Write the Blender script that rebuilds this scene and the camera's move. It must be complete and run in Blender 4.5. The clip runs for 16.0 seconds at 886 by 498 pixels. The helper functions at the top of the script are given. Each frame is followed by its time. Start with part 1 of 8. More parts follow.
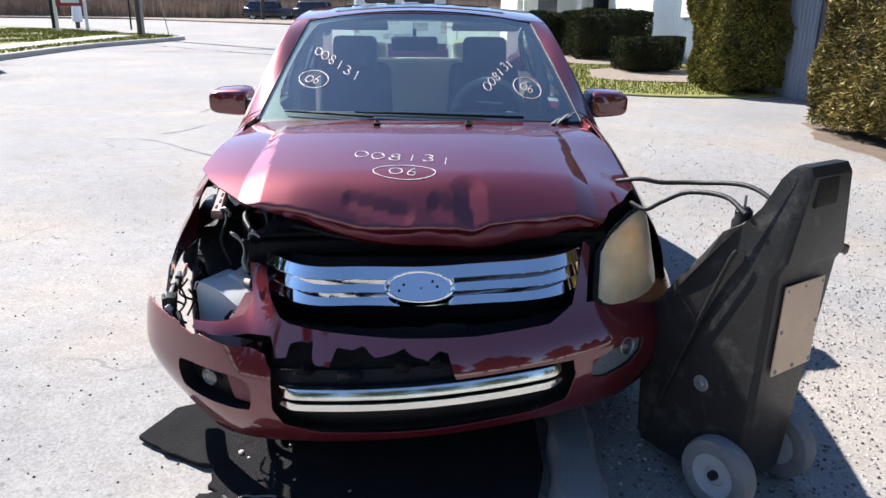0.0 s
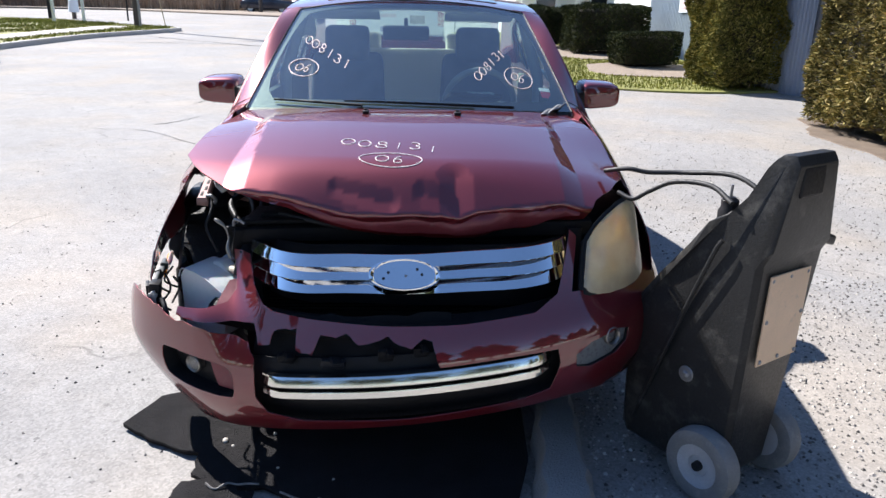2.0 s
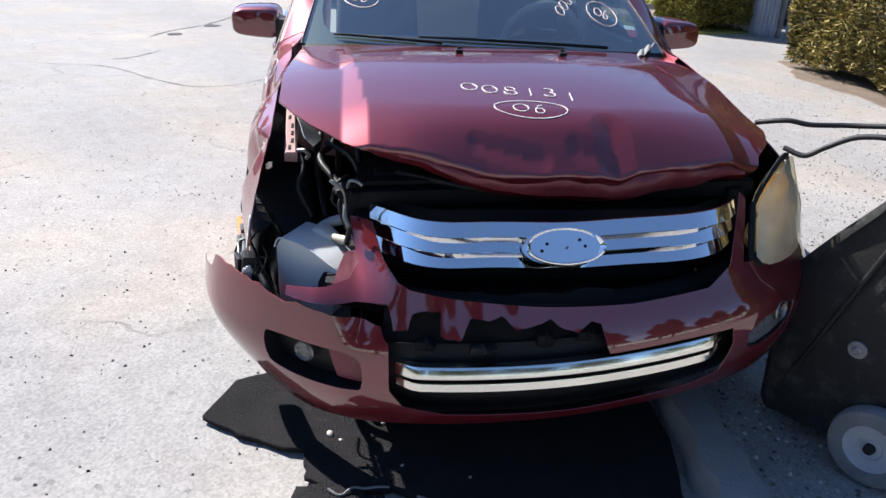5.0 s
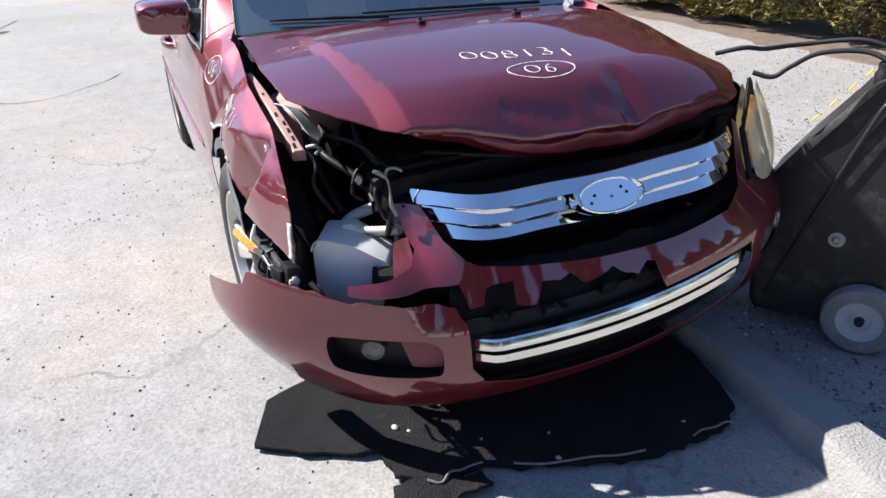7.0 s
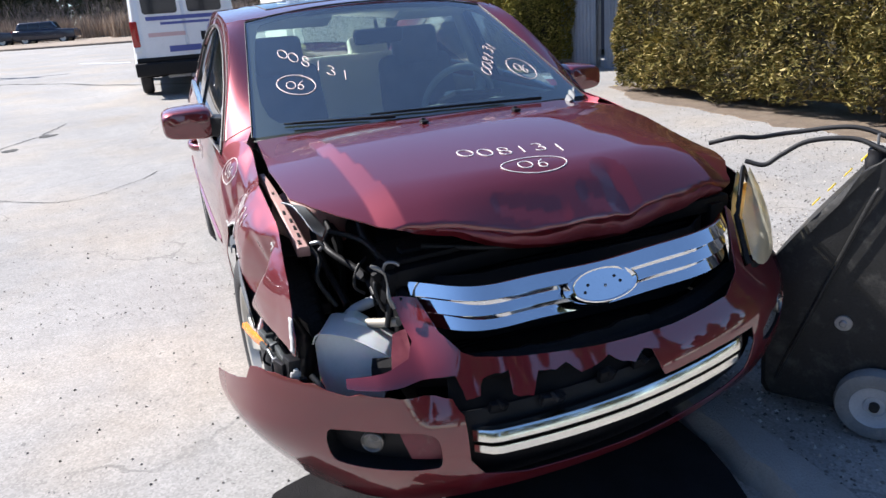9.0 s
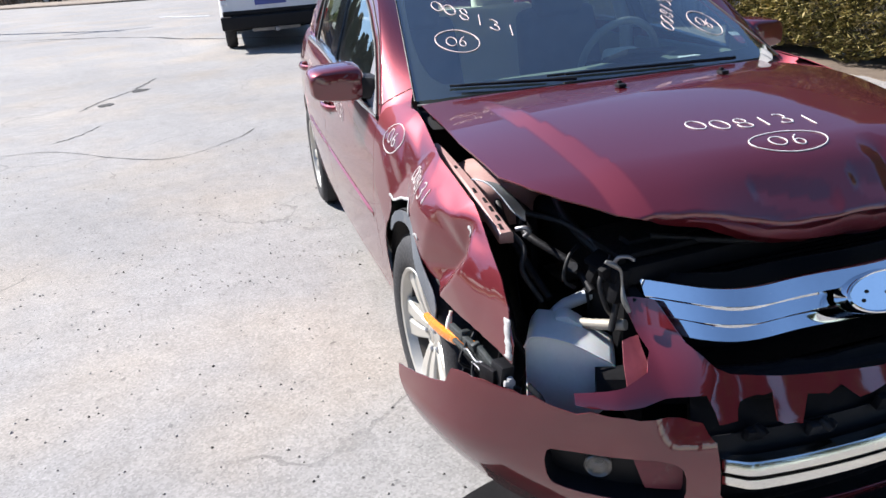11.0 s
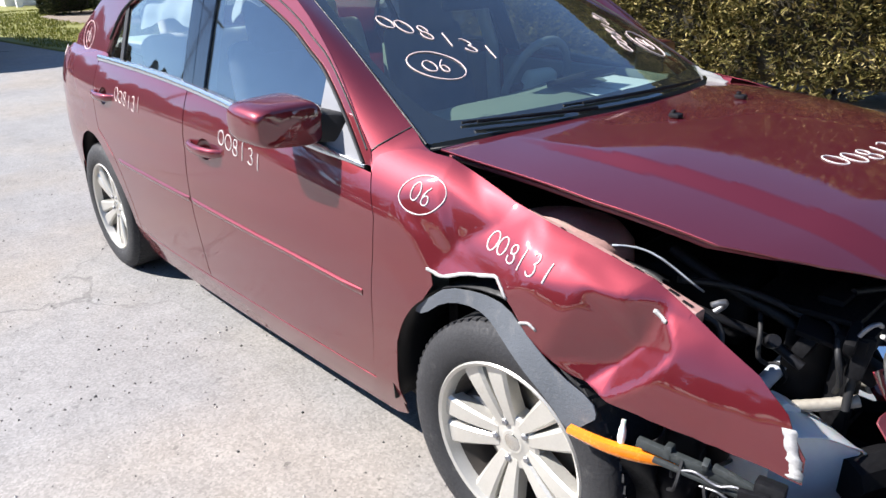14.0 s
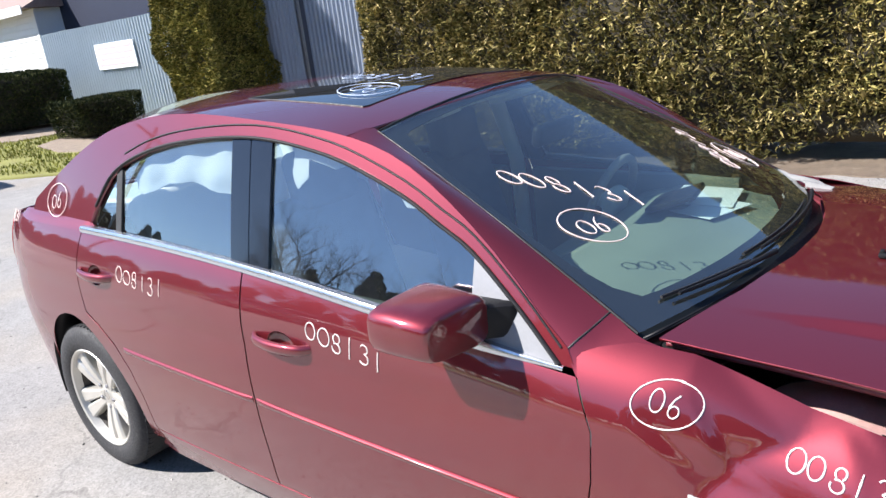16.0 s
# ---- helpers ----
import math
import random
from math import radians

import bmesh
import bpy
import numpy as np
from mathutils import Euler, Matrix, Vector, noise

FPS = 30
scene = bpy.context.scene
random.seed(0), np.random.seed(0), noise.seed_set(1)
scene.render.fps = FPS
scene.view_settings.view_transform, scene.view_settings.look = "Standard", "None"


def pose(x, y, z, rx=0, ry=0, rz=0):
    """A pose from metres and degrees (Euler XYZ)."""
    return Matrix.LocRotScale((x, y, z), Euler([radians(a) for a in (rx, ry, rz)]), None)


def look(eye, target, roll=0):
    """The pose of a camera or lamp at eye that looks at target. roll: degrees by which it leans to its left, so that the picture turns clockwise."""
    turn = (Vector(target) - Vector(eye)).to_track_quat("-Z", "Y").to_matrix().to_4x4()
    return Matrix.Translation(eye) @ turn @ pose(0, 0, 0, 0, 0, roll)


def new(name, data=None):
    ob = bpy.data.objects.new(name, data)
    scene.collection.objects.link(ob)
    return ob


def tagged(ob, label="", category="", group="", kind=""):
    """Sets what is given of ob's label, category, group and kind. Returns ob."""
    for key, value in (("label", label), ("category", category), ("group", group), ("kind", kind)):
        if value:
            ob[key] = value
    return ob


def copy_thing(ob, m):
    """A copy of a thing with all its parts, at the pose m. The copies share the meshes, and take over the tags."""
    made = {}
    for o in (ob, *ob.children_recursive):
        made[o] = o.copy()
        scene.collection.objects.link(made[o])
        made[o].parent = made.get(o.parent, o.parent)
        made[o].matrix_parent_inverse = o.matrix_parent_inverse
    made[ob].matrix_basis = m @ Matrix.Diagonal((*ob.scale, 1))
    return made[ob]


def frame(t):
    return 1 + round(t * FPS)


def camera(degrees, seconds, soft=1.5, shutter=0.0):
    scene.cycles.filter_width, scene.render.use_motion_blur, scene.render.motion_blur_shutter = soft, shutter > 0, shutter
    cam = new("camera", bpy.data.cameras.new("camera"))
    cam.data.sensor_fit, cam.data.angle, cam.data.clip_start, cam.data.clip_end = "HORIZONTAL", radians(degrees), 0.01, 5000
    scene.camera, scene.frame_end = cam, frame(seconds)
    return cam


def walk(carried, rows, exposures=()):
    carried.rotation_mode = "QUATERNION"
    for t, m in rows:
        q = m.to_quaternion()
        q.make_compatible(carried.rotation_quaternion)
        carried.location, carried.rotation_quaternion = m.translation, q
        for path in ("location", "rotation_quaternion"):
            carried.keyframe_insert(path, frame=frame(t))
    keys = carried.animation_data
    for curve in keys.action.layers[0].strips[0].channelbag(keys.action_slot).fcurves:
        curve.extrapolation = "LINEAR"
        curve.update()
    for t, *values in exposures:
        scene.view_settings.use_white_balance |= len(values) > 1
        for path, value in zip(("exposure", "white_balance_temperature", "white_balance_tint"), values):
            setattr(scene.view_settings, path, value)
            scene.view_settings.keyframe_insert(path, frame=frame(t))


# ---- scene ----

import functools

from mathutils import geometry
cam = camera(63.8, 16.0)
PATH = [
    (0, (-0.006, -2.797, 1.4), (0.061, -0.891, 0.796), 0.6),
    (0.5, (-0.004, -2.791, 1.401), (0.078, -0.888, 0.792), 0.3),
    (1, (-0.014, -2.783, 1.394), (0.088, -0.878, 0.793), 1.3),
    (1.5, (-0.004, -2.776, 1.392), (0.091, -0.868, 0.8), 1.5),
    (2, (0.03, -2.793, 1.378), (0.105, -0.892, 0.76), 1.1),
    (2.5, (0.038, -2.811, 1.352), (0.02, -0.942, 0.641), 0.2),
    (3, (-0.027, -2.823, 1.367), (-0.072, -0.956, 0.649), 1.5),
    (3.5, (-0.201, -2.775, 1.349), (0.039, -0.949, 0.569), 0.9),
    (4, (-0.328, -2.666, 1.344), (-0.129, -0.851, 0.527), 2.2),
    (4.5, (-0.396, -2.525, 1.342), (-0.184, -0.666, 0.635), 1.6),
    (4.7, (-0.446, -2.486, 1.337), (-0.228, -0.649, 0.577), 2.0),
    (6.8, (-1.03, -2.25, 1.314), (-0.357, -0.54, 0.526), -1.5),
    (7, (-1.073, -2.273, 1.343), (-0.382, -0.6, 0.493), -2.6),
    (7.5, (-1.087, -2.285, 1.36), (-0.518, -0.542, 0.561), -5.0),
    (8, (-0.95, -2.341, 1.353), (-0.364, -0.536, 0.723), -5.4),
    (8.2, (-0.911, -2.356, 1.35), (-0.268, -0.557, 0.758), -5.1),
    (10.3, (-1.238, -2.241, 1.433), (-0.631, -0.512, 0.63), -2.7),
    (10.5, (-1.255, -2.173, 1.425), (-0.707, -0.438, 0.594), -3.7),
    (11, (-1.275, -1.945, 1.388), (-0.808, -0.141, 0.663), -4.9),
    (11.5, (-1.378, -1.82, 1.384), (-0.74, -0.109, 0.569), 1.0),
    (12, (-1.649, -1.757, 1.419), (-0.844, -0.113, 0.613), -0.2),
    (12.1, (-1.698, -1.71, 1.397), (-0.747, -0.152, 0.58), 1.7),
    (12.5, (-1.686, -1.542, 1.384), (-0.693, -0.017, 0.554), -2.7),
    (13, (-1.668, -1.324, 1.398), (-0.645, 0.203, 0.608), -3.7),
    (13.5, (-1.79, -1.161, 1.42), (-0.622, 0.304, 0.719), -1.7),
    (14, (-1.896, -0.994, 1.422), (-0.675, 0.405, 0.68), -2.3),
    (14.5, (-1.839, -0.74, 1.418), (-0.727, 0.749, 0.68), -8.9),
    (15, (-1.935, -0.556, 1.398), (-0.774, 0.85, 0.576), -4.2),
    (15.5, (-2.087, -0.352, 1.522), (-0.792, 0.943, 0.721), -7.4),
    (16, (-2.044, -0.176, 1.662), (-0.567, 1.035, 1.069), -7.1),
]
walk(cam, [(t, look(eye, target, roll)) for t, eye, target, roll in PATH], [(0, 1.29, 6250, 12), (8.2, 1.29, 6250, 12), (11, 1.17, 6250, 12), (13, 1.16, 6250, 12), (14, 1.22, 6250, 12), (15, 1.14, 6250, 12), (15.5, 1.18, 6250, 12), (16, 1.34, 6250, 12)])

# ---- light: clear spring midday, the sun behind the car's right shoulder ----
SUN = Vector((-0.76, 0.74, 1.0)).normalized()
world = bpy.data.worlds.new("world")
scene.world = world
world.use_nodes = True
wn = world.node_tree.nodes
sky = wn.new("ShaderNodeTexSky")
sky.sky_type = "NISHITA"
sky.sun_disc = False
sky.sun_elevation = math.asin(SUN.z)
sky.sun_rotation = math.atan2(SUN.x, SUN.y)
sky.air_density, sky.dust_density, sky.ozone_density = 0.9, 0.05, 4.5
wn["Background"].inputs["Strength"].default_value = 0.082
world.node_tree.links.new(sky.outputs["Color"], wn["Background"].inputs["Color"])
sun_data = bpy.data.lights.new("sun", "SUN")
sun_data.energy, sun_data.angle, sun_data.color = 5.0, radians(0.53), (1.0, 0.95, 0.88)
sun = new("sun", sun_data)
sun.matrix_world = look((0, 0, 30), Vector((0, 0, 30)) - SUN)


# ---- materials ----
def mat(name, base, rough=0.5, metal=0.0, coat=0.0, vary=0.12, scale=6.0, fine=90.0, relief=0.1, dirt=None, dirt_at=0.55, spec=0.5, coat_ior=1.5, uneven=0.22, sheen=0.0, trans=0.0, sss=0.0):
    """A surface with two scales of variation: broad clouds (scale), fine grain (fine), and optional dirt of its own colour."""
    m = bpy.data.materials.new(name)
    m.use_nodes = True
    nt = m.node_tree
    n, l = nt.nodes, nt.links
    b = n["Principled BSDF"]
    b.inputs["Metallic"].default_value = metal
    b.inputs["Coat Weight"].default_value = coat
    b.inputs["Coat IOR"].default_value = coat_ior
    b.inputs["Coat Roughness"].default_value = 0.04
    b.inputs["Specular IOR Level"].default_value = spec
    b.inputs["Sheen Weight"].default_value = sheen
    b.inputs["Transmission Weight"].default_value = trans
    b.inputs["Subsurface Weight"].default_value = sss
    tc = n.new("ShaderNodeTexCoord")
    big, small = n.new("ShaderNodeTexNoise"), n.new("ShaderNodeTexNoise")
    for t, s, d in ((big, scale, 5), (small, fine, 3)):
        t.inputs["Scale"].default_value, t.inputs["Detail"].default_value, t.inputs["Roughness"].default_value = s, d, 0.6
        l.new(tc.outputs["Object"], t.inputs["Vector"])
    mix = n.new("ShaderNodeMath")
    mix.operation = "ADD"
    l.new(big.outputs["Fac"], mix.inputs[0])
    l.new(small.outputs["Fac"], mix.inputs[1])
    ramp = n.new("ShaderNodeMapRange")
    ramp.inputs["From Min"].default_value, ramp.inputs["From Max"].default_value = 0.6, 1.4
    ramp.inputs["To Min"].default_value, ramp.inputs["To Max"].default_value = 1 - vary, 1 + vary
    l.new(mix.outputs[0], ramp.inputs["Value"])
    hsv = n.new("ShaderNodeHueSaturation")
    hsv.inputs["Color"].default_value = (*base, 1)
    l.new(ramp.outputs[0], hsv.inputs["Value"])
    colour = hsv.outputs[0]
    if dirt:
        dm = n.new("ShaderNodeMix")
        dm.data_type = "RGBA"
        dm.inputs["B"].default_value = (*dirt, 1)
        dr = n.new("ShaderNodeMapRange")
        dr.inputs["From Min"].default_value, dr.inputs["From Max"].default_value = dirt_at, dirt_at + 0.22
        dn = n.new("ShaderNodeTexNoise")
        dn.inputs["Scale"].default_value, dn.inputs["Detail"].default_value, dn.inputs["Roughness"].default_value = scale * 2.3, 8, 0.68
        l.new(tc.outputs["Object"], dn.inputs["Vector"])
        l.new(dn.outputs["Fac"], dr.inputs["Value"])
        l.new(dr.outputs[0], dm.inputs["Factor"])
        l.new(colour, dm.inputs["A"])
        colour = dm.outputs["Result"]
    l.new(colour, b.inputs["Base Color"])
    rr = n.new("ShaderNodeMapRange")
    rr.inputs["From Min"].default_value, rr.inputs["From Max"].default_value = 0.3, 0.7
    rr.inputs["To Min"].default_value, rr.inputs["To Max"].default_value = rough * (1 - uneven), min(rough * (1 + uneven), 1)
    l.new(small.outputs["Fac"], rr.inputs["Value"])
    l.new(rr.outputs[0], b.inputs["Roughness"])
    if relief:
        bp = n.new("ShaderNodeBump")
        bp.inputs["Strength"].default_value, bp.inputs["Distance"].default_value = min(relief * 3, 1), 0.004 * relief * 5
        l.new(mix.outputs[0], bp.inputs["Height"])
        l.new(bp.outputs["Normal"], b.inputs["Normal"])
    return m


def glass(name, tint, haze=0.0, extra=0.0, veil=0.0, film=(0.62, 0.55, 0.38)):
    """Thin glass: clear but tinted, with a Fresnel gloss and an optional pale diffuse film."""
    m = bpy.data.materials.new(name)
    m.use_nodes = True
    n, l = m.node_tree.nodes, m.node_tree.links
    out = n["Material Output"]
    n.remove(n["Principled BSDF"])
    tr, gl, lw, mx = n.new("ShaderNodeBsdfTransparent"), n.new("ShaderNodeBsdfGlossy"), n.new("ShaderNodeLayerWeight"), n.new("ShaderNodeMixShader")
    tr.inputs["Color"].default_value = (*tint, 1)
    gl.inputs["Roughness"].default_value = haze
    lw.inputs["Blend"].default_value = 0.5
    pw, ad = n.new("ShaderNodeMath"), n.new("ShaderNodeMath")
    pw.operation, ad.operation = "POWER", "MULTIPLY_ADD"
    pw.inputs[1].default_value = 4.0
    ad.inputs[1].default_value, ad.inputs[2].default_value = 0.90 - extra, 0.07 + extra
    l.new(lw.outputs["Facing"], pw.inputs[0])
    l.new(pw.outputs[0], ad.inputs[0])
    l.new(ad.outputs[0], mx.inputs["Fac"])
    l.new(tr.outputs[0], mx.inputs[1])
    l.new(gl.outputs[0], mx.inputs[2])
    body = mx.outputs[0]
    if haze or veil:
        df, m2 = n.new("ShaderNodeBsdfDiffuse"), n.new("ShaderNodeMixShader")
        df.inputs["Color"].default_value = (*film, 1)
        nz, tc = n.new("ShaderNodeTexNoise"), n.new("ShaderNodeTexCoord")
        nz.inputs["Scale"].default_value, nz.inputs["Detail"].default_value = 9, 4
        l.new(tc.outputs["Object"], nz.inputs["Vector"])
        mr = n.new("ShaderNodeMapRange")
        mr.inputs["To Min"].default_value, mr.inputs["To Max"].default_value = veil * 0.4, veil * 1.6
        l.new(nz.outputs["Fac"], mr.inputs["Value"])
        l.new(mr.outputs[0], m2.inputs["Fac"])
        l.new(body, m2.inputs[1])
        l.new(df.outputs[0], m2.inputs[2])
        body = m2.outputs[0]
    l.new(body, out.inputs["Surface"])
    return m


PAINT = mat("dark_red_metallic_paint", (0.142, 0.0108, 0.0170), 0.44, 0.60, 1.0, 0.06, 2.5, 260, 0.0, (0.17, 0.055, 0.055), 0.74, spec=0.3, coat_ior=1.8, uneven=0.02)
PAINT_IN = mat("dull_red_inner_paint", (0.17, 0.03, 0.04), 0.5, 0.1, 0.2, 0.2, 5, 80, 0.03, (0.2, 0.15, 0.13), 0.6)
PRIMER = mat("dusty_pink_red_primer", (0.42, 0.25, 0.23), 0.55, 0.0, 0.1, 0.2, 8, 120, 0.04, (0.3, 0.26, 0.22), 0.55)
RAW = mat("scraped_white_filler", (0.36, 0.355, 0.35), 0.7, 0, 0, 0.25, 30, 200, 0.1)
CHROME = mat("bright_chrome", (0.86, 0.87, 0.88), 0.06, 1.0, 0, 0.03, 4, 60, 0.0)
CHROME_DULL = mat("dusty_chrome", (0.78, 0.77, 0.72), 0.16, 1.0, 0, 0.08, 5, 80, 0.0, (0.35, 0.33, 0.3), 0.68)
BLACK = mat("black_plastic", (0.009, 0.009, 0.0105), 0.5, 0, 0, 0.3, 9, 120, 0.05, spec=0.25)
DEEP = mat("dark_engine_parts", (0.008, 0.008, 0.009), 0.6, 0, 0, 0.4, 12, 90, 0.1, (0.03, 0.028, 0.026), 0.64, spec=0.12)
METAL = mat("grey_cast_metal", (0.3, 0.3, 0.31), 0.45, 0.8, 0, 0.25, 12, 90, 0.12)
TYRE = mat("dusty_tyre_rubber", (0.022, 0.022, 0.024), 0.75, 0, 0, 0.25, 14, 110, 0.15, (0.075, 0.072, 0.068), 0.58)
ALLOY = mat("dusty_silver_alloy", (0.54, 0.52, 0.47), 0.36, 0.45, 0.3, 0.08, 12, 150, 0.02, (0.42, 0.37, 0.29), 0.62)
DISC = mat("worn_brake_disc", (0.28, 0.26, 0.24), 0.4, 0.9, 0, 0.2, 20, 150, 0.1)
LINER = mat("dusty_grey_arch_liner", (0.095, 0.105, 0.12), 0.8, 0, 0, 0.2, 8, 160, 0.15, (0.17, 0.17, 0.17), 0.55)
SAIL = mat("grey_satin_plastic", (0.22, 0.225, 0.24), 0.5, 0, 0, 0.08, 9, 160, 0.03)
SEALM = mat("bright_window_trim", (0.62, 0.64, 0.67), 0.2, 0.9, 0, 0.06, 9, 100, 0.0)
RUBBER = mat("black_rubber_seal", (0.01, 0.01, 0.011), 0.6, 0, 0, 0.2, 10, 100, 0.05)
# Film on the glass: dust, plus the milky sky haze painted in.
DUSTVEIL = (0.60, 0.60, 0.57)
SCREEN = glass("green_tinted_windscreen", (0.82, 0.96, 0.89), 0, 0.19, 0.012, DUSTVEIL)
WINDOW = glass("tinted_side_glass", (0.60, 0.68, 0.70), 0, 0.25, 0.006, DUSTVEIL)
SUNROOF = glass("dark_sunroof_glass", (0.06, 0.07, 0.08), 0, 0.20, 0.02, DUSTVEIL)
# Yellowed lens; its pale film also paints in the lamp's glow.
LENS = glass("yellowed_lamp_lens", (0.98, 0.92, 0.70), 0.05, 0.04, 0.40, (0.95, 0.80, 0.52))
# Reflectors coloured yellow in place of light glowing inside the lamp.
GLOWYELLOW = mat("glow_yellow_reflector", (0.88, 0.62, 0.24), 0.38, 0.45, 0, 0.12, 20, 100, 0.0)
CLEAR = glass("clear_lamp_lens", (0.9, 0.9, 0.9))
AMBER = mat("amber_reflector", (0.85, 0.24, 0.015), 0.25, 0, 0.6, 0.1, 20, 100, 0.05, sss=0.1)
REDLENS = mat("red_lamp_lens", (0.35, 0.01, 0.012), 0.12, 0, 0.8, 0.08, 14, 90, 0.0)
BOTTLE = mat("milky_white_plastic", (0.70, 0.71, 0.70), 0.42, 0, 0, 0.06, 9, 70, 0.05, (0.5, 0.5, 0.48), 0.66, sss=0.15)
# Washer-bottle plastic turned blue-grey: the tube's shade is in this colour.
SHADEDTUBE = mat("shaded_translucent_tube", (0.42, 0.45, 0.49), 0.4, 0, 0, 0.08, 9, 70, 0.05)
CREAM = mat("cream_leather", (0.80, 0.77, 0.68), 0.5, 0, 0, 0.08, 7, 150, 0.06)
SEATGREY = mat("dark_grey_seat_cloth", (0.15, 0.155, 0.175), 0.85, 0, 0, 0.2, 10, 300, 0.12)
DASH = mat("beige_dashboard", (0.19, 0.215, 0.18), 0.55, 0, 0, 0.1, 8, 250, 0.08)
LINING = mat("pale_headliner", (0.66, 0.65, 0.60), 0.9, 0, 0, 0.06, 8, 300, 0.05)
AIRBAG = mat("limp_airbag_cloth", (0.86, 0.84, 0.74), 0.8, 0, 0, 0.1, 9, 120, 0.2)
GLOSSBLACK = mat("gloss_black_trim", (0.010, 0.011, 0.014), 0.10, 0, 0.5, 0.2, 6, 100, 0.0)
PAPER = mat("white_paper", (0.82, 0.84, 0.86), 0.6, 0, 0, 0.03, 10, 100, 0.0)
CHALK = mat("white_paint_marker", (0.62, 0.57, 0.55), 0.6, 0, 0, 0.12, 40, 400, 0.1)
CHALK_PINK = mat("pinkish_paint_marker", (0.68, 0.54, 0.50), 0.6, 0, 0, 0.12, 40, 400, 0.1)
CHALK_BLUE = mat("pale_blue_paint_marker", (0.40, 0.47, 0.60), 0.6, 0, 0, 0.12, 40, 400, 0.1)


def ground_mat():
    """Sun-bleached worn asphalt with grit, fine stones, patches and hairline cracks."""
    m = bpy.data.materials.new("worn_asphalt")
    m.use_nodes = True
    n, l = m.node_tree.nodes, m.node_tree.links
    b = n["Principled BSDF"]
    tc = n.new("ShaderNodeTexCoord")

    def tex(kind, scale, **kw):
        t = n.new(kind)
        t.inputs["Scale"].default_value = scale
        for k, v in kw.items():
            t.inputs[k].default_value = v
        l.new(tc.outputs["Object"], t.inputs["Vector"])
        return t

    def rng(src, a, b_, c, d):
        r = n.new("ShaderNodeMapRange")
        for k, v in zip(("From Min", "From Max", "To Min", "To Max"), (a, b_, c, d)):
            r.inputs[k].default_value = v
        l.new(src, r.inputs["Value"])
        return r.outputs[0]

    def mul(a, b_):
        q = n.new("ShaderNodeMath")
        q.operation = "MULTIPLY"
        l.new(a, q.inputs[0])
        l.new(b_, q.inputs[1])
        return q.outputs[0]

    broad = tex("ShaderNodeTexNoise", 0.45, Detail=6.0, Roughness=0.6)
    mid = tex("ShaderNodeTexNoise", 7.0, Detail=6.0, Roughness=0.7)
    grit = tex("ShaderNodeTexVoronoi", 130.0)
    grit2 = tex("ShaderNodeTexVoronoi", 55.0)
    warp = tex("ShaderNodeTexNoise", 1.3, Detail=4.0)
    crack = n.new("ShaderNodeTexVoronoi")
    crack.feature = "DISTANCE_TO_EDGE"
    crack.inputs["Scale"].default_value = 0.42
    add = n.new("ShaderNodeVectorMath")
    add.operation = "MULTIPLY_ADD"
    l.new(warp.outputs["Color"], add.inputs[0])
    add.inputs[1].default_value = (0.9, 0.9, 0.9)
    l.new(tc.outputs["Object"], add.inputs[2])
    l.new(add.outputs[0], crack.inputs["Vector"])
    v = mul(rng(broad.outputs["Fac"], 0.3, 0.7, 0.84, 1.12), rng(mid.outputs["Fac"], 0.3, 0.7, 0.88, 1.10))
    v = mul(v, rng(grit.outputs["Color"], 0.0, 1.0, 0.74, 1.22))
    v = mul(v, rng(grit2.outputs["Color"], 0.03, 0.10, 0.62, 1.0))
    breaks = mul(rng(crack.outputs["Distance"], 0.0, 0.004, 0.0, 1.0), rng(crack.outputs["Distance"], 0, 1, 1, 1))
    seldom = rng(broad.outputs["Fac"], 0.46, 0.54, 1.0, 0.72)
    mx = n.new("ShaderNodeMath")
    mx.operation = "MAXIMUM"
    l.new(breaks, mx.inputs[0])
    l.new(seldom, mx.inputs[1])
    v = mul(v, mx.outputs[0])
    ramp = n.new("ShaderNodeMix")
    ramp.data_type = "RGBA"
    ramp.inputs["A"].default_value, ramp.inputs["B"].default_value = (0.262, 0.254, 0.246, 1), (0.292, 0.264, 0.232, 1)
    sand = tex("ShaderNodeTexNoise", 0.8, Detail=5.0)
    l.new(rng(sand.outputs["Fac"], 0.45, 0.65, 0, 1), ramp.inputs["Factor"])
    hsv = n.new("ShaderNodeHueSaturation")
    l.new(ramp.outputs["Result"], hsv.inputs["Color"])
    l.new(v, hsv.inputs["Value"])
    l.new(hsv.outputs[0], b.inputs["Base Color"])
    b.inputs["Roughness"].default_value = 0.92
    bp = n.new("ShaderNodeBump")
    bp.inputs["Strength"].default_value, bp.inputs["Distance"].default_value = 0.7, 0.006
    l.new(v, bp.inputs["Height"])
    l.new(bp.outputs["Normal"], b.inputs["Normal"])
    return m


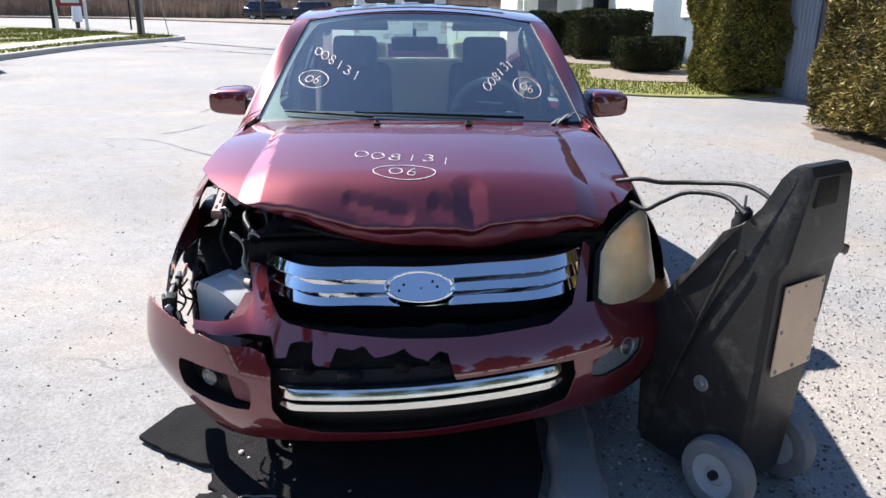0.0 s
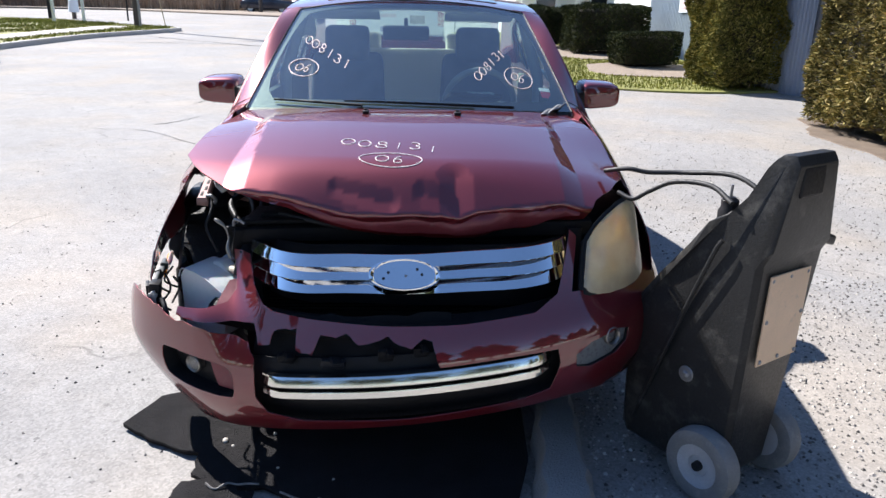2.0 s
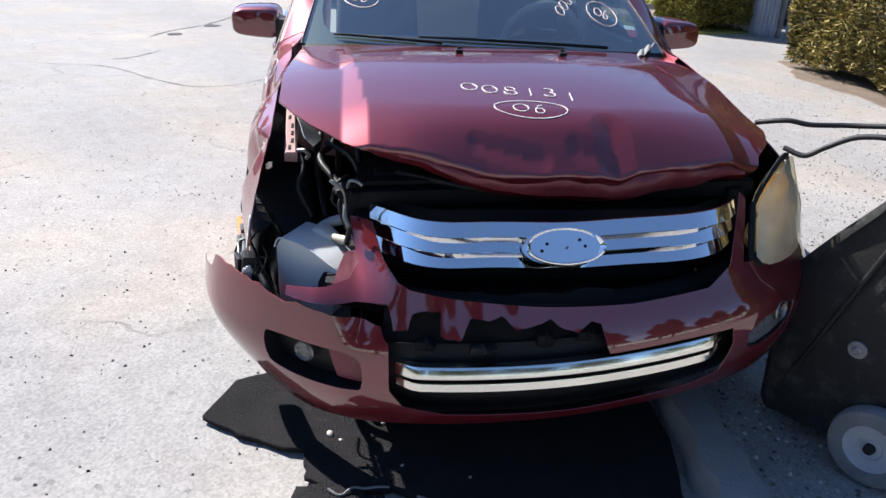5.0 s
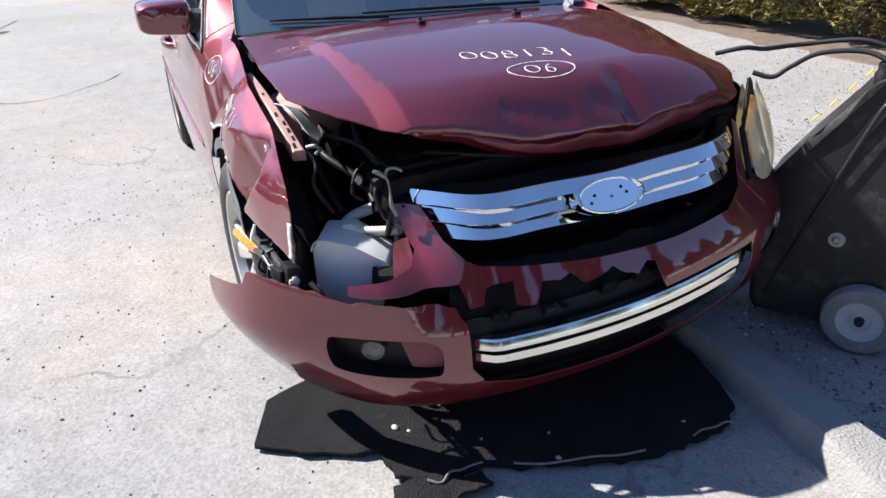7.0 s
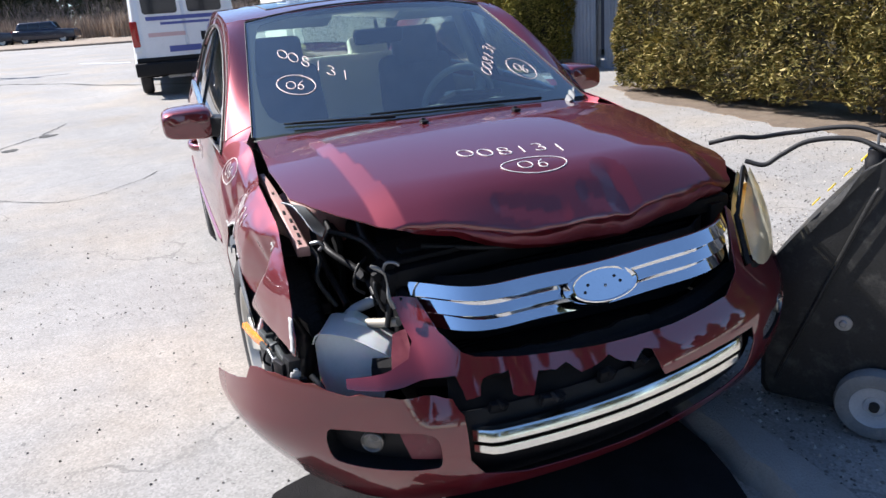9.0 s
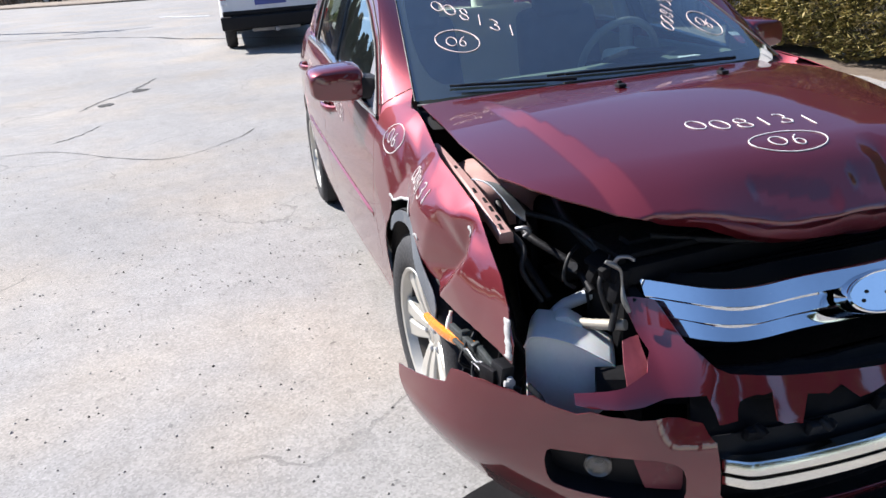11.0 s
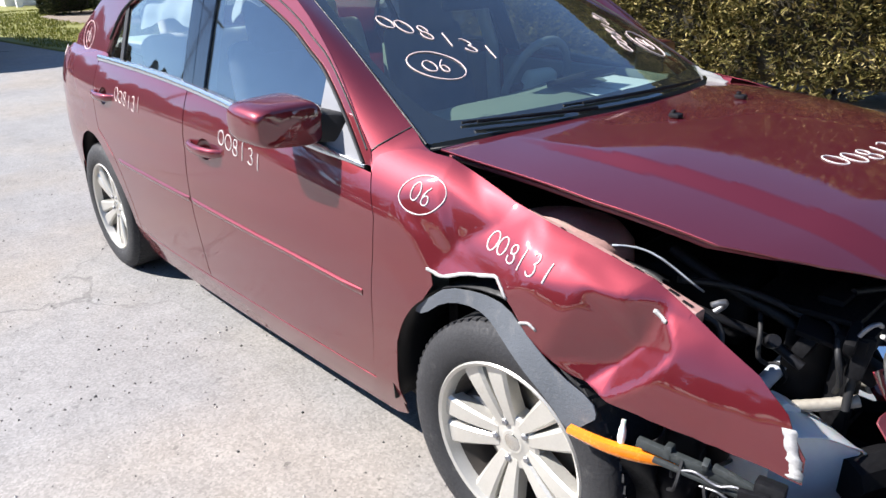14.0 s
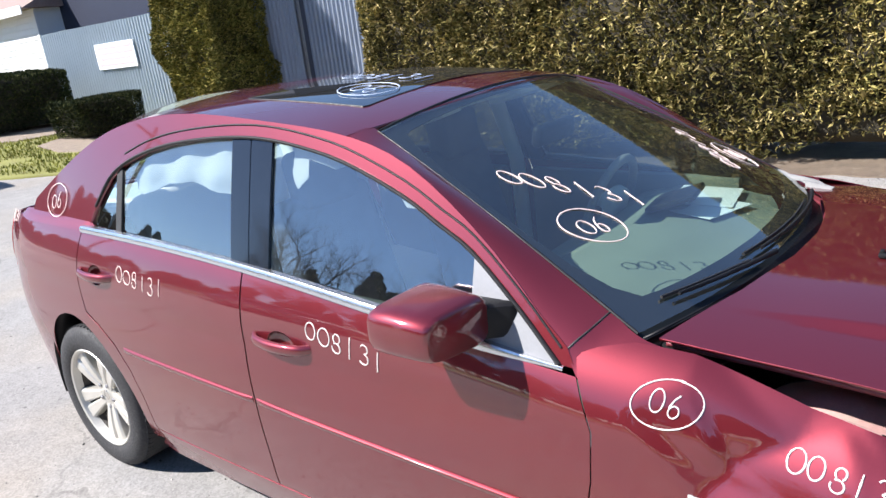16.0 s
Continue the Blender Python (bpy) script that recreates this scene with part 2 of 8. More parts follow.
def leaf_mat(name, a, b_, c):
    """Foliage whose every leaf has its own tint between three colours."""
    m = bpy.data.materials.new(name)
    m.use_nodes = True
    n, l = m.node_tree.nodes, m.node_tree.links
    b = n["Principled BSDF"]
    g = n.new("ShaderNodeNewGeometry")
    r = n.new("ShaderNodeValToRGB")
    e = r.color_ramp.elements
    e[0].color, e[1].color = (*a, 1), (*c, 1)
    e[0].position, e[1].position = 0.15, 1.0
    k = e.new(0.72)
    k.color = (*b_, 1)
    l.new(g.outputs["Random Per Island"], r.inputs["Fac"])
    tc, nz, hs = n.new("ShaderNodeTexCoord"), n.new("ShaderNodeTexNoise"), n.new("ShaderNodeHueSaturation")
    nz.inputs["Scale"].default_value, nz.inputs["Detail"].default_value = 1.6, 4
    l.new(tc.outputs["Object"], nz.inputs["Vector"])
    mr = n.new("ShaderNodeMapRange")
    mr.inputs["From Min"].default_value, mr.inputs["From Max"].default_value, mr.inputs["To Min"].default_value, mr.inputs["To Max"].default_value = 0.3, 0.7, 0.6, 1.4
    l.new(nz.outputs["Fac"], mr.inputs["Value"])
    l.new(r.outputs[0], hs.inputs["Color"])
    l.new(mr.outputs[0], hs.inputs["Value"])
    l.new(hs.outputs[0], b.inputs["Base Color"])
    b.inputs["Roughness"].default_value = 0.75
    b.inputs["Specular IOR Level"].default_value = 0.1
    b.inputs["Subsurface Weight"].default_value = 0.0
    return m


ASPHALT = ground_mat()
GRASS = leaf_mat("spring_grass_blades", (0.11, 0.13, 0.02), (0.23, 0.235, 0.04), (0.33, 0.30, 0.10))
TURF = mat("patchy_turf_soil", (0.20, 0.20, 0.048), 0.9, 0, 0, 0.3, 3, 60, 0.3, (0.20, 0.15, 0.09), 0.55)
# Leaf-strewn soil, darkened further to hold the shadow at the hedge foot.
SHADESOIL = mat("shaded_leaf_strewn_soil", (0.14, 0.105, 0.075), 0.95, 0, 0, 0.4, 5, 70, 0.5, (0.22, 0.18, 0.13), 0.55)
LITTER = leaf_mat("dead_leaf_litter", (0.10, 0.07, 0.04), (0.24, 0.17, 0.10), (0.42, 0.32, 0.20))
MULCH = mat("dry_mulch_soil", (0.24, 0.19, 0.145), 0.95, 0, 0, 0.4, 5, 70, 0.5, (0.30, 0.25, 0.19), 0.55)
CONCRETE = mat("weathered_concrete", (0.27, 0.26, 0.247), 0.85, 0, 0, 0.2, 5, 120, 0.4, (0.22, 0.21, 0.20), 0.58)
CONCRETE_PALE = mat("pale_pavement_concrete", (0.42, 0.395, 0.355), 0.85, 0, 0, 0.12, 3, 90, 0.2)
YEW = leaf_mat("clipped_hedge_leaves", (0.068, 0.065, 0.021), (0.265, 0.218, 0.070), (0.48, 0.38, 0.175))
YEW_GOLD = leaf_mat("sunlit_golden_hedge_leaves", (0.06, 0.066, 0.014), (0.21, 0.185, 0.042), (0.42, 0.34, 0.11))
BOXWOOD = leaf_mat("dark_clipped_bush_leaves", (0.012, 0.02, 0.008), (0.035, 0.045, 0.014), (0.10, 0.10, 0.03))
HEDGECORE = mat("hedge_dark_filler", (0.035, 0.029, 0.016), 0.95, 0, 0, 0.5, 9, 60, 0.4)
BARK = mat("grey_brown_bark", (0.11, 0.085, 0.065), 0.9, 0, 0, 0.35, 9, 60, 0.5)
REED = leaf_mat("dry_reed_stalks", (0.26, 0.19, 0.14), (0.40, 0.31, 0.23), (0.52, 0.42, 0.32))
TWIGS = leaf_mat("bare_twigs", (0.15, 0.12, 0.105), (0.26, 0.21, 0.18), (0.36, 0.30, 0.25))
FARWOOD = leaf_mat("far_evergreens", (0.02, 0.03, 0.012), (0.045, 0.055, 0.022), (0.10, 0.09, 0.05))
SHEETMETAL = mat("blue_grey_corrugated_steel", (0.30, 0.34, 0.41), 0.42, 0.35, 0, 0.12, 1.5, 40, 0.05, (0.30, 0.28, 0.26), 0.66)
SHEETPALE = mat("pale_corrugated_steel", (0.42, 0.48, 0.52), 0.42, 0.3, 0, 0.10, 1.5, 40, 0.05)
SIDING = mat("white_board_siding", (0.78, 0.78, 0.76), 0.6, 0, 0, 0.05, 3, 60, 0.05)
SLATE = mat("dark_roof_shingle", (0.05, 0.05, 0.058), 0.85, 0, 0, 0.3, 4, 60, 0.3)
NAVY = mat("dark_blue_cladding", (0.009, 0.014, 0.036), 0.6, 0, 0, 0.15, 4, 60, 0.05)
WHITEPAINT = mat("white_vehicle_paint", (0.78, 0.79, 0.81), 0.3, 0, 0.6, 0.04, 2, 60, 0.0, (0.5, 0.48, 0.45), 0.7)
DARKPAINT = mat("dark_blue_vehicle_paint", (0.025, 0.028, 0.045), 0.3, 0.2, 0.7, 0.06, 2, 60, 0.0)
GREYPAINT = mat("silver_grey_vehicle_paint", (0.32, 0.32, 0.33), 0.3, 0.5, 0.7, 0.06, 2, 60, 0.0)
DARKGLASS = mat("dark_vehicle_glass", (0.02, 0.024, 0.03), 0.06, 0, 0.4, 0.1, 3, 60, 0.0)
WOODPOLE = mat("creosoted_pole_wood", (0.06, 0.05, 0.045), 0.85, 0, 0, 0.3, 4, 70, 0.4)
SIGNRED = mat("red_sign_enamel", (0.55, 0.02, 0.025), 0.4, 0, 0.2, 0.06, 8, 60, 0.0)
SIGNMAROON = mat("maroon_sign_panel", (0.28, 0.03, 0.05), 0.5, 0, 0, 0.06, 8, 60, 0.0)
SIGNWHITE = mat("white_sign_panel", (0.76, 0.78, 0.80), 0.5, 0, 0, 0.05, 6, 60, 0.0)
BLUEBAR = mat("blue_lettering_bar", (0.08, 0.10, 0.32), 0.5, 0, 0, 0.1, 8, 60, 0.0)
REDBAR = mat("faded_red_lettering_bar", (0.62, 0.42, 0.42), 0.5, 0, 0, 0.1, 8, 60, 0.0)
MAT_RUG = mat("dirty_black_floor_carpet", (0.020, 0.019, 0.020), 0.95, 0, 0, 0.4, 7, 200, 0.5, (0.05, 0.046, 0.042), 0.62, spec=0.1)
HDPE = mat("scuffed_black_polythene", (0.021, 0.021, 0.021), 0.40, 0, 0, 0.35, 6, 140, 0.12, (0.075, 0.072, 0.066), 0.52, spec=0.25)
# Tan base stands in for the bright ground mirrored in the metal.
PLATE = mat("ground_tinted_dusty_plate", (0.72, 0.52, 0.35), 0.5, 0.1, 0, 0.1, 9, 160, 0.06, (0.36, 0.31, 0.26), 0.6)
GREYWHEEL = mat("grey_solid_rubber", (0.20, 0.20, 0.20), 0.8, 0, 0, 0.2, 12, 120, 0.2, (0.32, 0.30, 0.27), 0.55)
GREYHUB = mat("pale_grey_plastic_hub", (0.42, 0.43, 0.45), 0.5, 0, 0, 0.12, 12, 120, 0.05, (0.25, 0.24, 0.22), 0.6)
GUARD = mat("faded_pole_guard", (0.55, 0.45, 0.30), 0.6, 0, 0, 0.1, 12, 100, 0.02)
YELLOWTAPE = mat("yellow_warning_tape", (0.85, 0.62, 0.02), 0.5, 0, 0, 0.1, 12, 100, 0.02)


# ---- shapes of the car's skin ----
# Origin on the ground under the middle of the front axle; the nose points to -y, the car's right flank to -x.
def spline(xs, ys):
    """A natural cubic curve through a few stations."""
    xs, ys = np.array(xs, float), np.array(ys, float)
    n, h = len(xs), np.diff(xs)
    a, r = np.eye(n), np.zeros(n)
    for i in range(1, n - 1):
        a[i, i - 1 : i + 2] = h[i - 1], 2 * (h[i - 1] + h[i]), h[i]
        r[i] = 6 * ((ys[i + 1] - ys[i]) / h[i] - (ys[i] - ys[i - 1]) / h[i - 1])
    m = np.linalg.solve(a, r)

    def at(x):
        x = min(max(x, xs[0] - 0.3), xs[-1] + 0.3)
        i = min(max(int(np.searchsorted(xs, x)) - 1, 0), n - 2)
        p, q = xs[i + 1] - x, x - xs[i]
        if x < xs[0] or x > xs[-1]:
            e, s = (0, -1) if x < xs[0] else (n - 1, 1)
            i = 0 if e == 0 else n - 2
            slope = (ys[i + 1] - ys[i]) / h[i] + (h[i] / 6 * (m[i] + 2 * m[i + 1]) if s > 0 else -h[i] / 6 * (2 * m[i] + m[i + 1]))
            return float(ys[e] + slope * (x - xs[e]))
        return float(m[i] * p**3 / 6 / h[i] + m[i + 1] * q**3 / 6 / h[i] + (ys[i] / h[i] - m[i] * h[i] / 6) * p + (ys[i + 1] / h[i] - m[i + 1] * h[i] / 6) * q)

    return at


def ease(a, b, x):
    t = min(max((x - a) / (b - a), 0.0), 1.0)
    return t * t * (3 - 2 * t)


def bump(x, mid, wide):
    return math.exp(-(((x - mid) / wide) ** 2))


plan = spline([-0.8, -0.4, 0.0, 0.5, 1.5, 2.5, 3.0, 3.45, 3.8], [0.79, 0.868, 0.894, 0.908, 0.924, 0.913, 0.889, 0.81, 0.62])
tuck = spline([0.16, 0.22, 0.3, 0.36, 0.45, 0.6, 0.7, 0.8], [0.085, 0.062, 0.036, 0.026, 0.014, 0.0, 0.001, 0.012])
belt_z = spline([0.4, 0.6, 1.0, 1.5, 2.0, 2.6, 3.0], [0.913, 0.926, 0.963, 0.999, 1.016, 1.02, 1.018])
belt_x = spline([0.3, 0.8, 1.5, 2.0, 2.4, 2.7, 3.1], [0.845, 0.853, 0.852, 0.840, 0.822, 0.806, 0.775])
rail_z = spline([0.4, 0.53, 0.65, 0.82, 1.0, 1.2, 1.5, 1.9, 2.3, 2.6, 2.9, 3.2], [0.905, 0.985, 1.085, 1.205, 1.2995, 1.3523, 1.3821, 1.4025, 1.38, 1.315, 1.2, 1.07])
fall = spline([-0.6, -0.35, 0.0, 0.3, 0.5, 0.8], [0.15, 0.115, 0.055, 0.012, 0.0, 0.0])


def flank(y, v):
    """Half width and height of the body side at station y; v runs up the skin, turning inwards above 0.8."""
    if v < 0.8:
        inset, z = tuck(v), v
    else:
        k = ease(0.35, 1.2, y)
        r = 0.22 + 0.18 * k
        a = (v - 0.8) / r
        inset, z = 0.012 + r * (1 - math.cos(a)) + 0.02 * (1 - k) * math.sin(a), 0.8 + r * math.sin(a)
    z -= fall(y) * ease(0.45, 0.85, v)
    return plan(y) - inset, z


def side(y, v):
    w, z = flank(y, v)
    return Vector((-w, y, z))


def glasshouse(y, z):
    """Half width of the cabin's side above the belt."""
    h = z - belt_z(y)
    return belt_x(y) - 0.40 * h - 0.12 * h * h


def cabin(y, z):
    return Vector((-glasshouse(y, z), y, z))


def roof_z(x, y):
    xr, zr = glasshouse(y, rail_z(y)), rail_z(y)
    zc = roof_mid(y)
    return zc + (zr - zc) * (min(abs(x) / xr, 1.2)) ** 1.9


roof_mid = spline([1.05, 1.4, 1.8, 2.2, 2.6, 2.9], [1.392, 1.425, 1.434, 1.426, 1.39, 1.345])


def roof(x, y):
    return Vector((x, y, roof_z(x, y)))


def screen(u, v):
    """Windscreen: u across from -1 to 1, v from the cowl (0) to the roof (1)."""
    a = Vector((0.732 * u, 0.235 + 0.145 * u * u, 1.005 - 0.025 * u * u))
    b = Vector((0.602 * u, 1.115 + 0.045 * u * u, 1.402 - 0.050 * u * u))
    p = a.lerp(b, v)
    return p + Vector((0, -0.45, 1)) * 0.04 * v * (1 - v)


def near(p, a, b):
    """Distance from p to the stretch a-b, in the skin's own coordinates."""
    ax, ay = a
    bx, by = b
    dx, dy = bx - ax, by - ay
    t = min(max(((p[0] - ax) * dx + (p[1] - ay) * dy) / (dx * dx + dy * dy), 0), 1)
    return math.hypot(p[0] - ax - t * dx, p[1] - ay - t * dy)


def ridge(p, a, b, wide):
    return math.exp(-((near(p, a, b) / wide) ** 2))


# bonnet: raised along its right edge, its nose folded under and buckled
def bonnet(x, y):
    fold = -0.715 + (0.24 if x > 0 else 0.17) * x * x
    lip = max(fold - y, 0.0)
    yy = max(y, fold)
    k = ease(-0.35, 0.25, yy)
    z = 1.008 - 0.062 * ((0.1 - yy) / 0.7) ** 2 if yy < 0.1 else 1.008
    z -= (0.062 - 0.026 * ease(-0.18, -0.42, x)) * ((-0.42 - fold) / 0.26) ** 2 * (max(fold + 0.18 - yy, 0) / 0.18) ** 2
    right = 0.030 + 0.007 * k
    left = 0.105 * (1 - k) + 0.045 * k
    e = min(abs(x) / 0.75, 1.1)
    z -= (right if x < 0 else left) * (0.75 * e**3 + 0.25 * e * e)
    # a raised middle between two swage lines, each with a narrow sloping facet
    line = 0.545 - 0.045 * ease(0.1, -0.6, yy)
    step = (abs(x) - line) / (0.030 + 0.035 * ease(0.2, -0.6, yy))
    z += 0.018 * (1 - min(max(step, 0.0), 1.0)) * ease(0.28, -0.15, yy)
    # lip: a tight fold, then the front face leaning back under the nose
    r = 0.010
    a0, a1 = 0.70, 2.2
    turn = min(lip / r, a1 - a0)
    flat = max(lip - (a1 - a0) * r, 0.0)
    down = r * (math.cos(a0) - math.cos(a0 + turn)) + flat * math.sin(a1)
    ahead = r * (math.sin(a0 + turn) - math.sin(a0)) + flat * math.cos(a1)
    # buckles across the nose
    n = ease(-0.50, -0.66, y)
    kink = 0.0022 * math.sin(11 * x + 0.6) * bump(x, 0.05, 0.4)
    kink -= 0.017 * max(0.0, 1 - near((x, y), (0.15, -0.62), (0.165, -0.74)) / 0.055)
    kink -= 0.010 * max(0.0, 1 - near((x, y), (0.05, -0.665), (0.13, -0.69)) / 0.035)
    kink -= 0.008 * max(0.0, 1 - near((x, y), (-0.22, -0.655), (-0.05, -0.69)) / 0.03)
    kink -= 0.020 * ease(-0.60, -0.715, y) * bump(x, 0.0, 0.33)
    crush = 0.015 * math.sin(16 * x + 2.2) * bump(x, 0.08, 0.26) * ease(0.0, 0.05, lip) + 0.013 * noise.noise((x * 13, y * 13, 0.5)) * ease(0.0, 0.03, lip)
    return Vector((x, yy - ahead + crush, z - down + n * kink))


nose_pts = [(-0.93, -0.30), (-0.905, -0.44), (-0.855, -0.58), (-0.755, -0.715), (-0.6, -0.832), (-0.4, -0.905), (-0.2, -0.942), (0.0, -0.955)]


def nose_plan(n=240):
    """Plan curve of the bumper by arc length from the middle, right side negative."""
    half = [Vector((x, y)) for x, y in nose_pts]
    full = half + [Vector((-p.x, p.y)) for p in reversed(half[:-1])]
    fx = spline(range(len(full)), [p.x for p in full])
    fy = spline(range(len(full)), [p.y for p in full])
    pts = [Vector((fx(t), fy(t))) for t in np.linspace(0, len(full) - 1, n)]
    s = [0.0]
    for p, q in zip(pts, pts[1:]):
        s.append(s[-1] + (q - p).length)
    s = np.array(s) - s[-1] / 2
    return s, np.array([p.x for p in pts]), np.array([p.y for p in pts])


nose_s, nose_x, nose_y = nose_plan()
nose_x = spline(nose_s[::8].tolist() + [nose_s[-1]], nose_x[::8].tolist() + [nose_x[-1]])
nose_y = spline(nose_s[::8].tolist() + [nose_s[-1]], nose_y[::8].tolist() + [nose_y[-1]])
nose_tuck = spline([0.12, 0.18, 0.26, 0.36, 0.46, 0.54, 0.60, 0.68, 0.80], [0.075, 0.036, 0.0, -0.012, 0.006, 0.045, 0.074, 0.112, 0.168])
nose_tuck_end = spline([0.12, 0.18, 0.26, 0.36, 0.46, 0.54, 0.60, 0.68, 0.80], [0.075, 0.036, 0.0, -0.012, -0.004, 0.012, 0.042, 0.090, 0.150])


def nose(s, z):
    """Bumper skin: s along the plan curve, z its height before it sagged to the right."""
    x, y = nose_x(s), nose_y(s)
    upright = ease(-0.54, -0.66, s)
    t = nose_tuck(z) * (1 - upright) + nose_tuck_end(z) * upright
    dx, dy = nose_x(s + 0.004) - nose_x(s - 0.004), nose_y(s + 0.004) - nose_y(s - 0.004)
    l = math.hypot(dx, dy)
    x, y = x - t * dy / l, y + t * dx / l
    low = ease(0.66, 0.42, z)
    back = ease(-0.455, -0.57, s) * ease(-0.79, -0.73, s) * ease(0.535, 0.66, z)
    y += 0.088 * back
    x -= 0.022 * back
    out = ease(-0.5, -1.0, s)
    return Vector((x - 0.085 * out * ease(0.2, 0.45, z), y + 0.03 * out, z + 0.008 + x * (0.042 + 0.065 * low) + 0.03 * out))


def belt_v(y):
    """The flank's v at the belt line."""
    r = 0.22 + 0.18 * ease(0.35, 1.2, y)
    return 0.8 + r * math.asin(min((belt_z(y) - 0.8) / r, 1.0))


# ---- the crumpled right wing: flat facets between creases ----
# place on the skin (y, v) and how far it is pushed in, in metres
creases = {
    "rim_back": [(0.215, 0.735, 0.008), (0.172, 0.803, 0.030), (0.153, 0.845, 0.040), (0.110, 0.882, 0.036), (0.065, 0.918, 0.030), (-0.017, 0.984, 0.008)],
    "crown": [(-0.02, 0.805, -0.006), (-0.06, 0.845, -0.010), (-0.10, 0.872, -0.012), (-0.20, 0.905, -0.009), (-0.28, 0.925, -0.006), (-0.351, 0.955, 0.004)],
    "pocket": [(-0.235, 0.665, 0.020), (-0.285, 0.76, 0.052), (-0.32, 0.827, 0.060), (-0.338, 0.891, 0.040), (-0.351, 0.94, 0.012)],
    "front_fold": [(-0.29, 0.668, -0.006), (-0.365, 0.79, -0.012), (-0.40, 0.87, 0.0), (-0.45, 0.925, 0.008)],
}
quiet = [(0.6, 0.2), (0.6, 1.15), (0.40, 0.74), (0.36, 0.88), (0.25, 0.97), (0.25, 1.06), (0.0, 1.06), (-0.35, 1.06), (-0.8, 1.06), (-0.8, 0.5), (0.3, 0.66), (-0.62, 0.78), (-0.52, 0.80), (-0.5, 0.68), (-0.14, 0.70), (-0.08, 0.95), (-0.2, 0.97), (0.2, 0.5)]
fold_pts, fold_push, fold_edges = [], [], []
for line in creases.values():
    for k, (y, v, d) in enumerate(line):
        if k:
            fold_edges.append((len(fold_pts) - 1, len(fold_pts)))
        fold_pts.append(Vector((y, v)))
        fold_push.append(d)
for y, v in quiet:
    fold_pts.append(Vector((y, v)))
    fold_push.append(0.0)
net = geometry.delaunay_2d_cdt(fold_pts, fold_edges, [], 0, 1e-6)
fold_tris = np.array([[net[0][i][:] for i in f] for f in net[2]])
fold_vals = np.array([[fold_push[net[3][i][0]] for i in f] for f in net[2]])
fold_a = fold_tris[:, 0]
fold_e1, fold_e2 = fold_tris[:, 1] - fold_a, fold_tris[:, 2] - fold_a
fold_det = fold_e1[:, 0] * fold_e2[:, 1] - fold_e1[:, 1] * fold_e2[:, 0]


def facet(y, v):
    dx, dy = y - fold_a[:, 0], v - fold_a[:, 1]
    s = (dx * fold_e2[:, 1] - dy * fold_e2[:, 0]) / fold_det
    t = (fold_e1[:, 0] * dy - fold_e1[:, 1] * dx) / fold_det
    k = int(np.argmax(np.minimum(np.minimum(s, t), 1 - s - t)))
    a, b, c = fold_vals[k]
    return float(a + (b - a) * min(max(s[k], 0), 1) + (c - a) * min(max(t[k], 0), 1))


@functools.lru_cache(maxsize=None)
def facet_soft(y, v):
    """The facets with their creases slightly rounded."""
    return sum(facet(y + dy, v + dv) for dy, dv in ((0.006, 0), (-0.006, 0), (0, 0.006), (0, -0.006), (0.007, 0.007), (-0.007, -0.007), (0.007, -0.007), (-0.007, 0.007))) / 8


def hurt(y, v):
    """How far the right wing is pushed in at a place of its skin (metres, inwards)."""
    d = facet_soft(y, v)
    d -= 0.002 * ridge((y, v), (-0.16, 0.93), (-0.30, 0.90), 0.02)
    d += 0.0012 * noise.noise((y * 7, v * 7, 1.7)) * bump(y, -0.2, 0.3)
    return d


def wing(y, v):
    q = side(y, v)
    d = hurt(y, v)
    return q + Vector((d * 0.95, 0, -0.3 * d * ease(0.8, 0.95, v)))


# ---- building tools ----
def mesh_of(name, verts, faces, material, parent=None, label="", smooth=True, normals=None):
    me = bpy.data.meshes.new(name)
    me.from_pydata([tuple(v) for v in verts], [], faces)
    me.materials.append(material)
    if smooth:
        me.polygons.foreach_set("use_smooth", [True] * len(me.polygons))
    if normals is not None:
        me.normals_split_custom_set(normals)
    me.update()
    ob = new(name, me)
    ob.parent = parent
    if label:
        ob["label"] = label
    return ob


def part(name, bm, material, parent, label="", smooth=None):
    """Links a bmesh as one mesh object under a thing or part. smooth: the angle in degrees up to which edges are smoothed."""
    if smooth:
        for f in bm.faces:
            f.smooth = True
        for e in bm.edges:
            if len(e.link_faces) == 2 and e.calc_face_angle(0) > radians(smooth):
                e.smooth = False
    me = bpy.data.meshes.new(name)
    bm.to_mesh(me)
    bm.free()
    me.materials.append(material)
    ob = new(name, me)
    ob.parent = parent
    if label:
        ob["label"] = label
    return ob


def thing(name, label, category, m=None, group="", kind=""):
    ob = new(name)
    ob.empty_display_size = 0.1
    if m is not None:
        ob.matrix_basis = m
    return tagged(ob, label, category, group, kind)


def rag(poly, amp, step, seed=1):
    """A torn edge: the open chain cut into short steps that wander off the line."""
    rnd, out = random.Random(seed), []
    for (ax, ay), (bx, by) in zip(poly, poly[1:]):
        n = max(int(math.hypot(bx - ax, by - ay) / step), 1)
        for i in range(n):
            t = i / n
            out.append((ax + (bx - ax) * t + rnd.uniform(-amp, amp), ay + (by - ay) * t + rnd.uniform(-amp, amp)))
    return out + [poly[-1]]


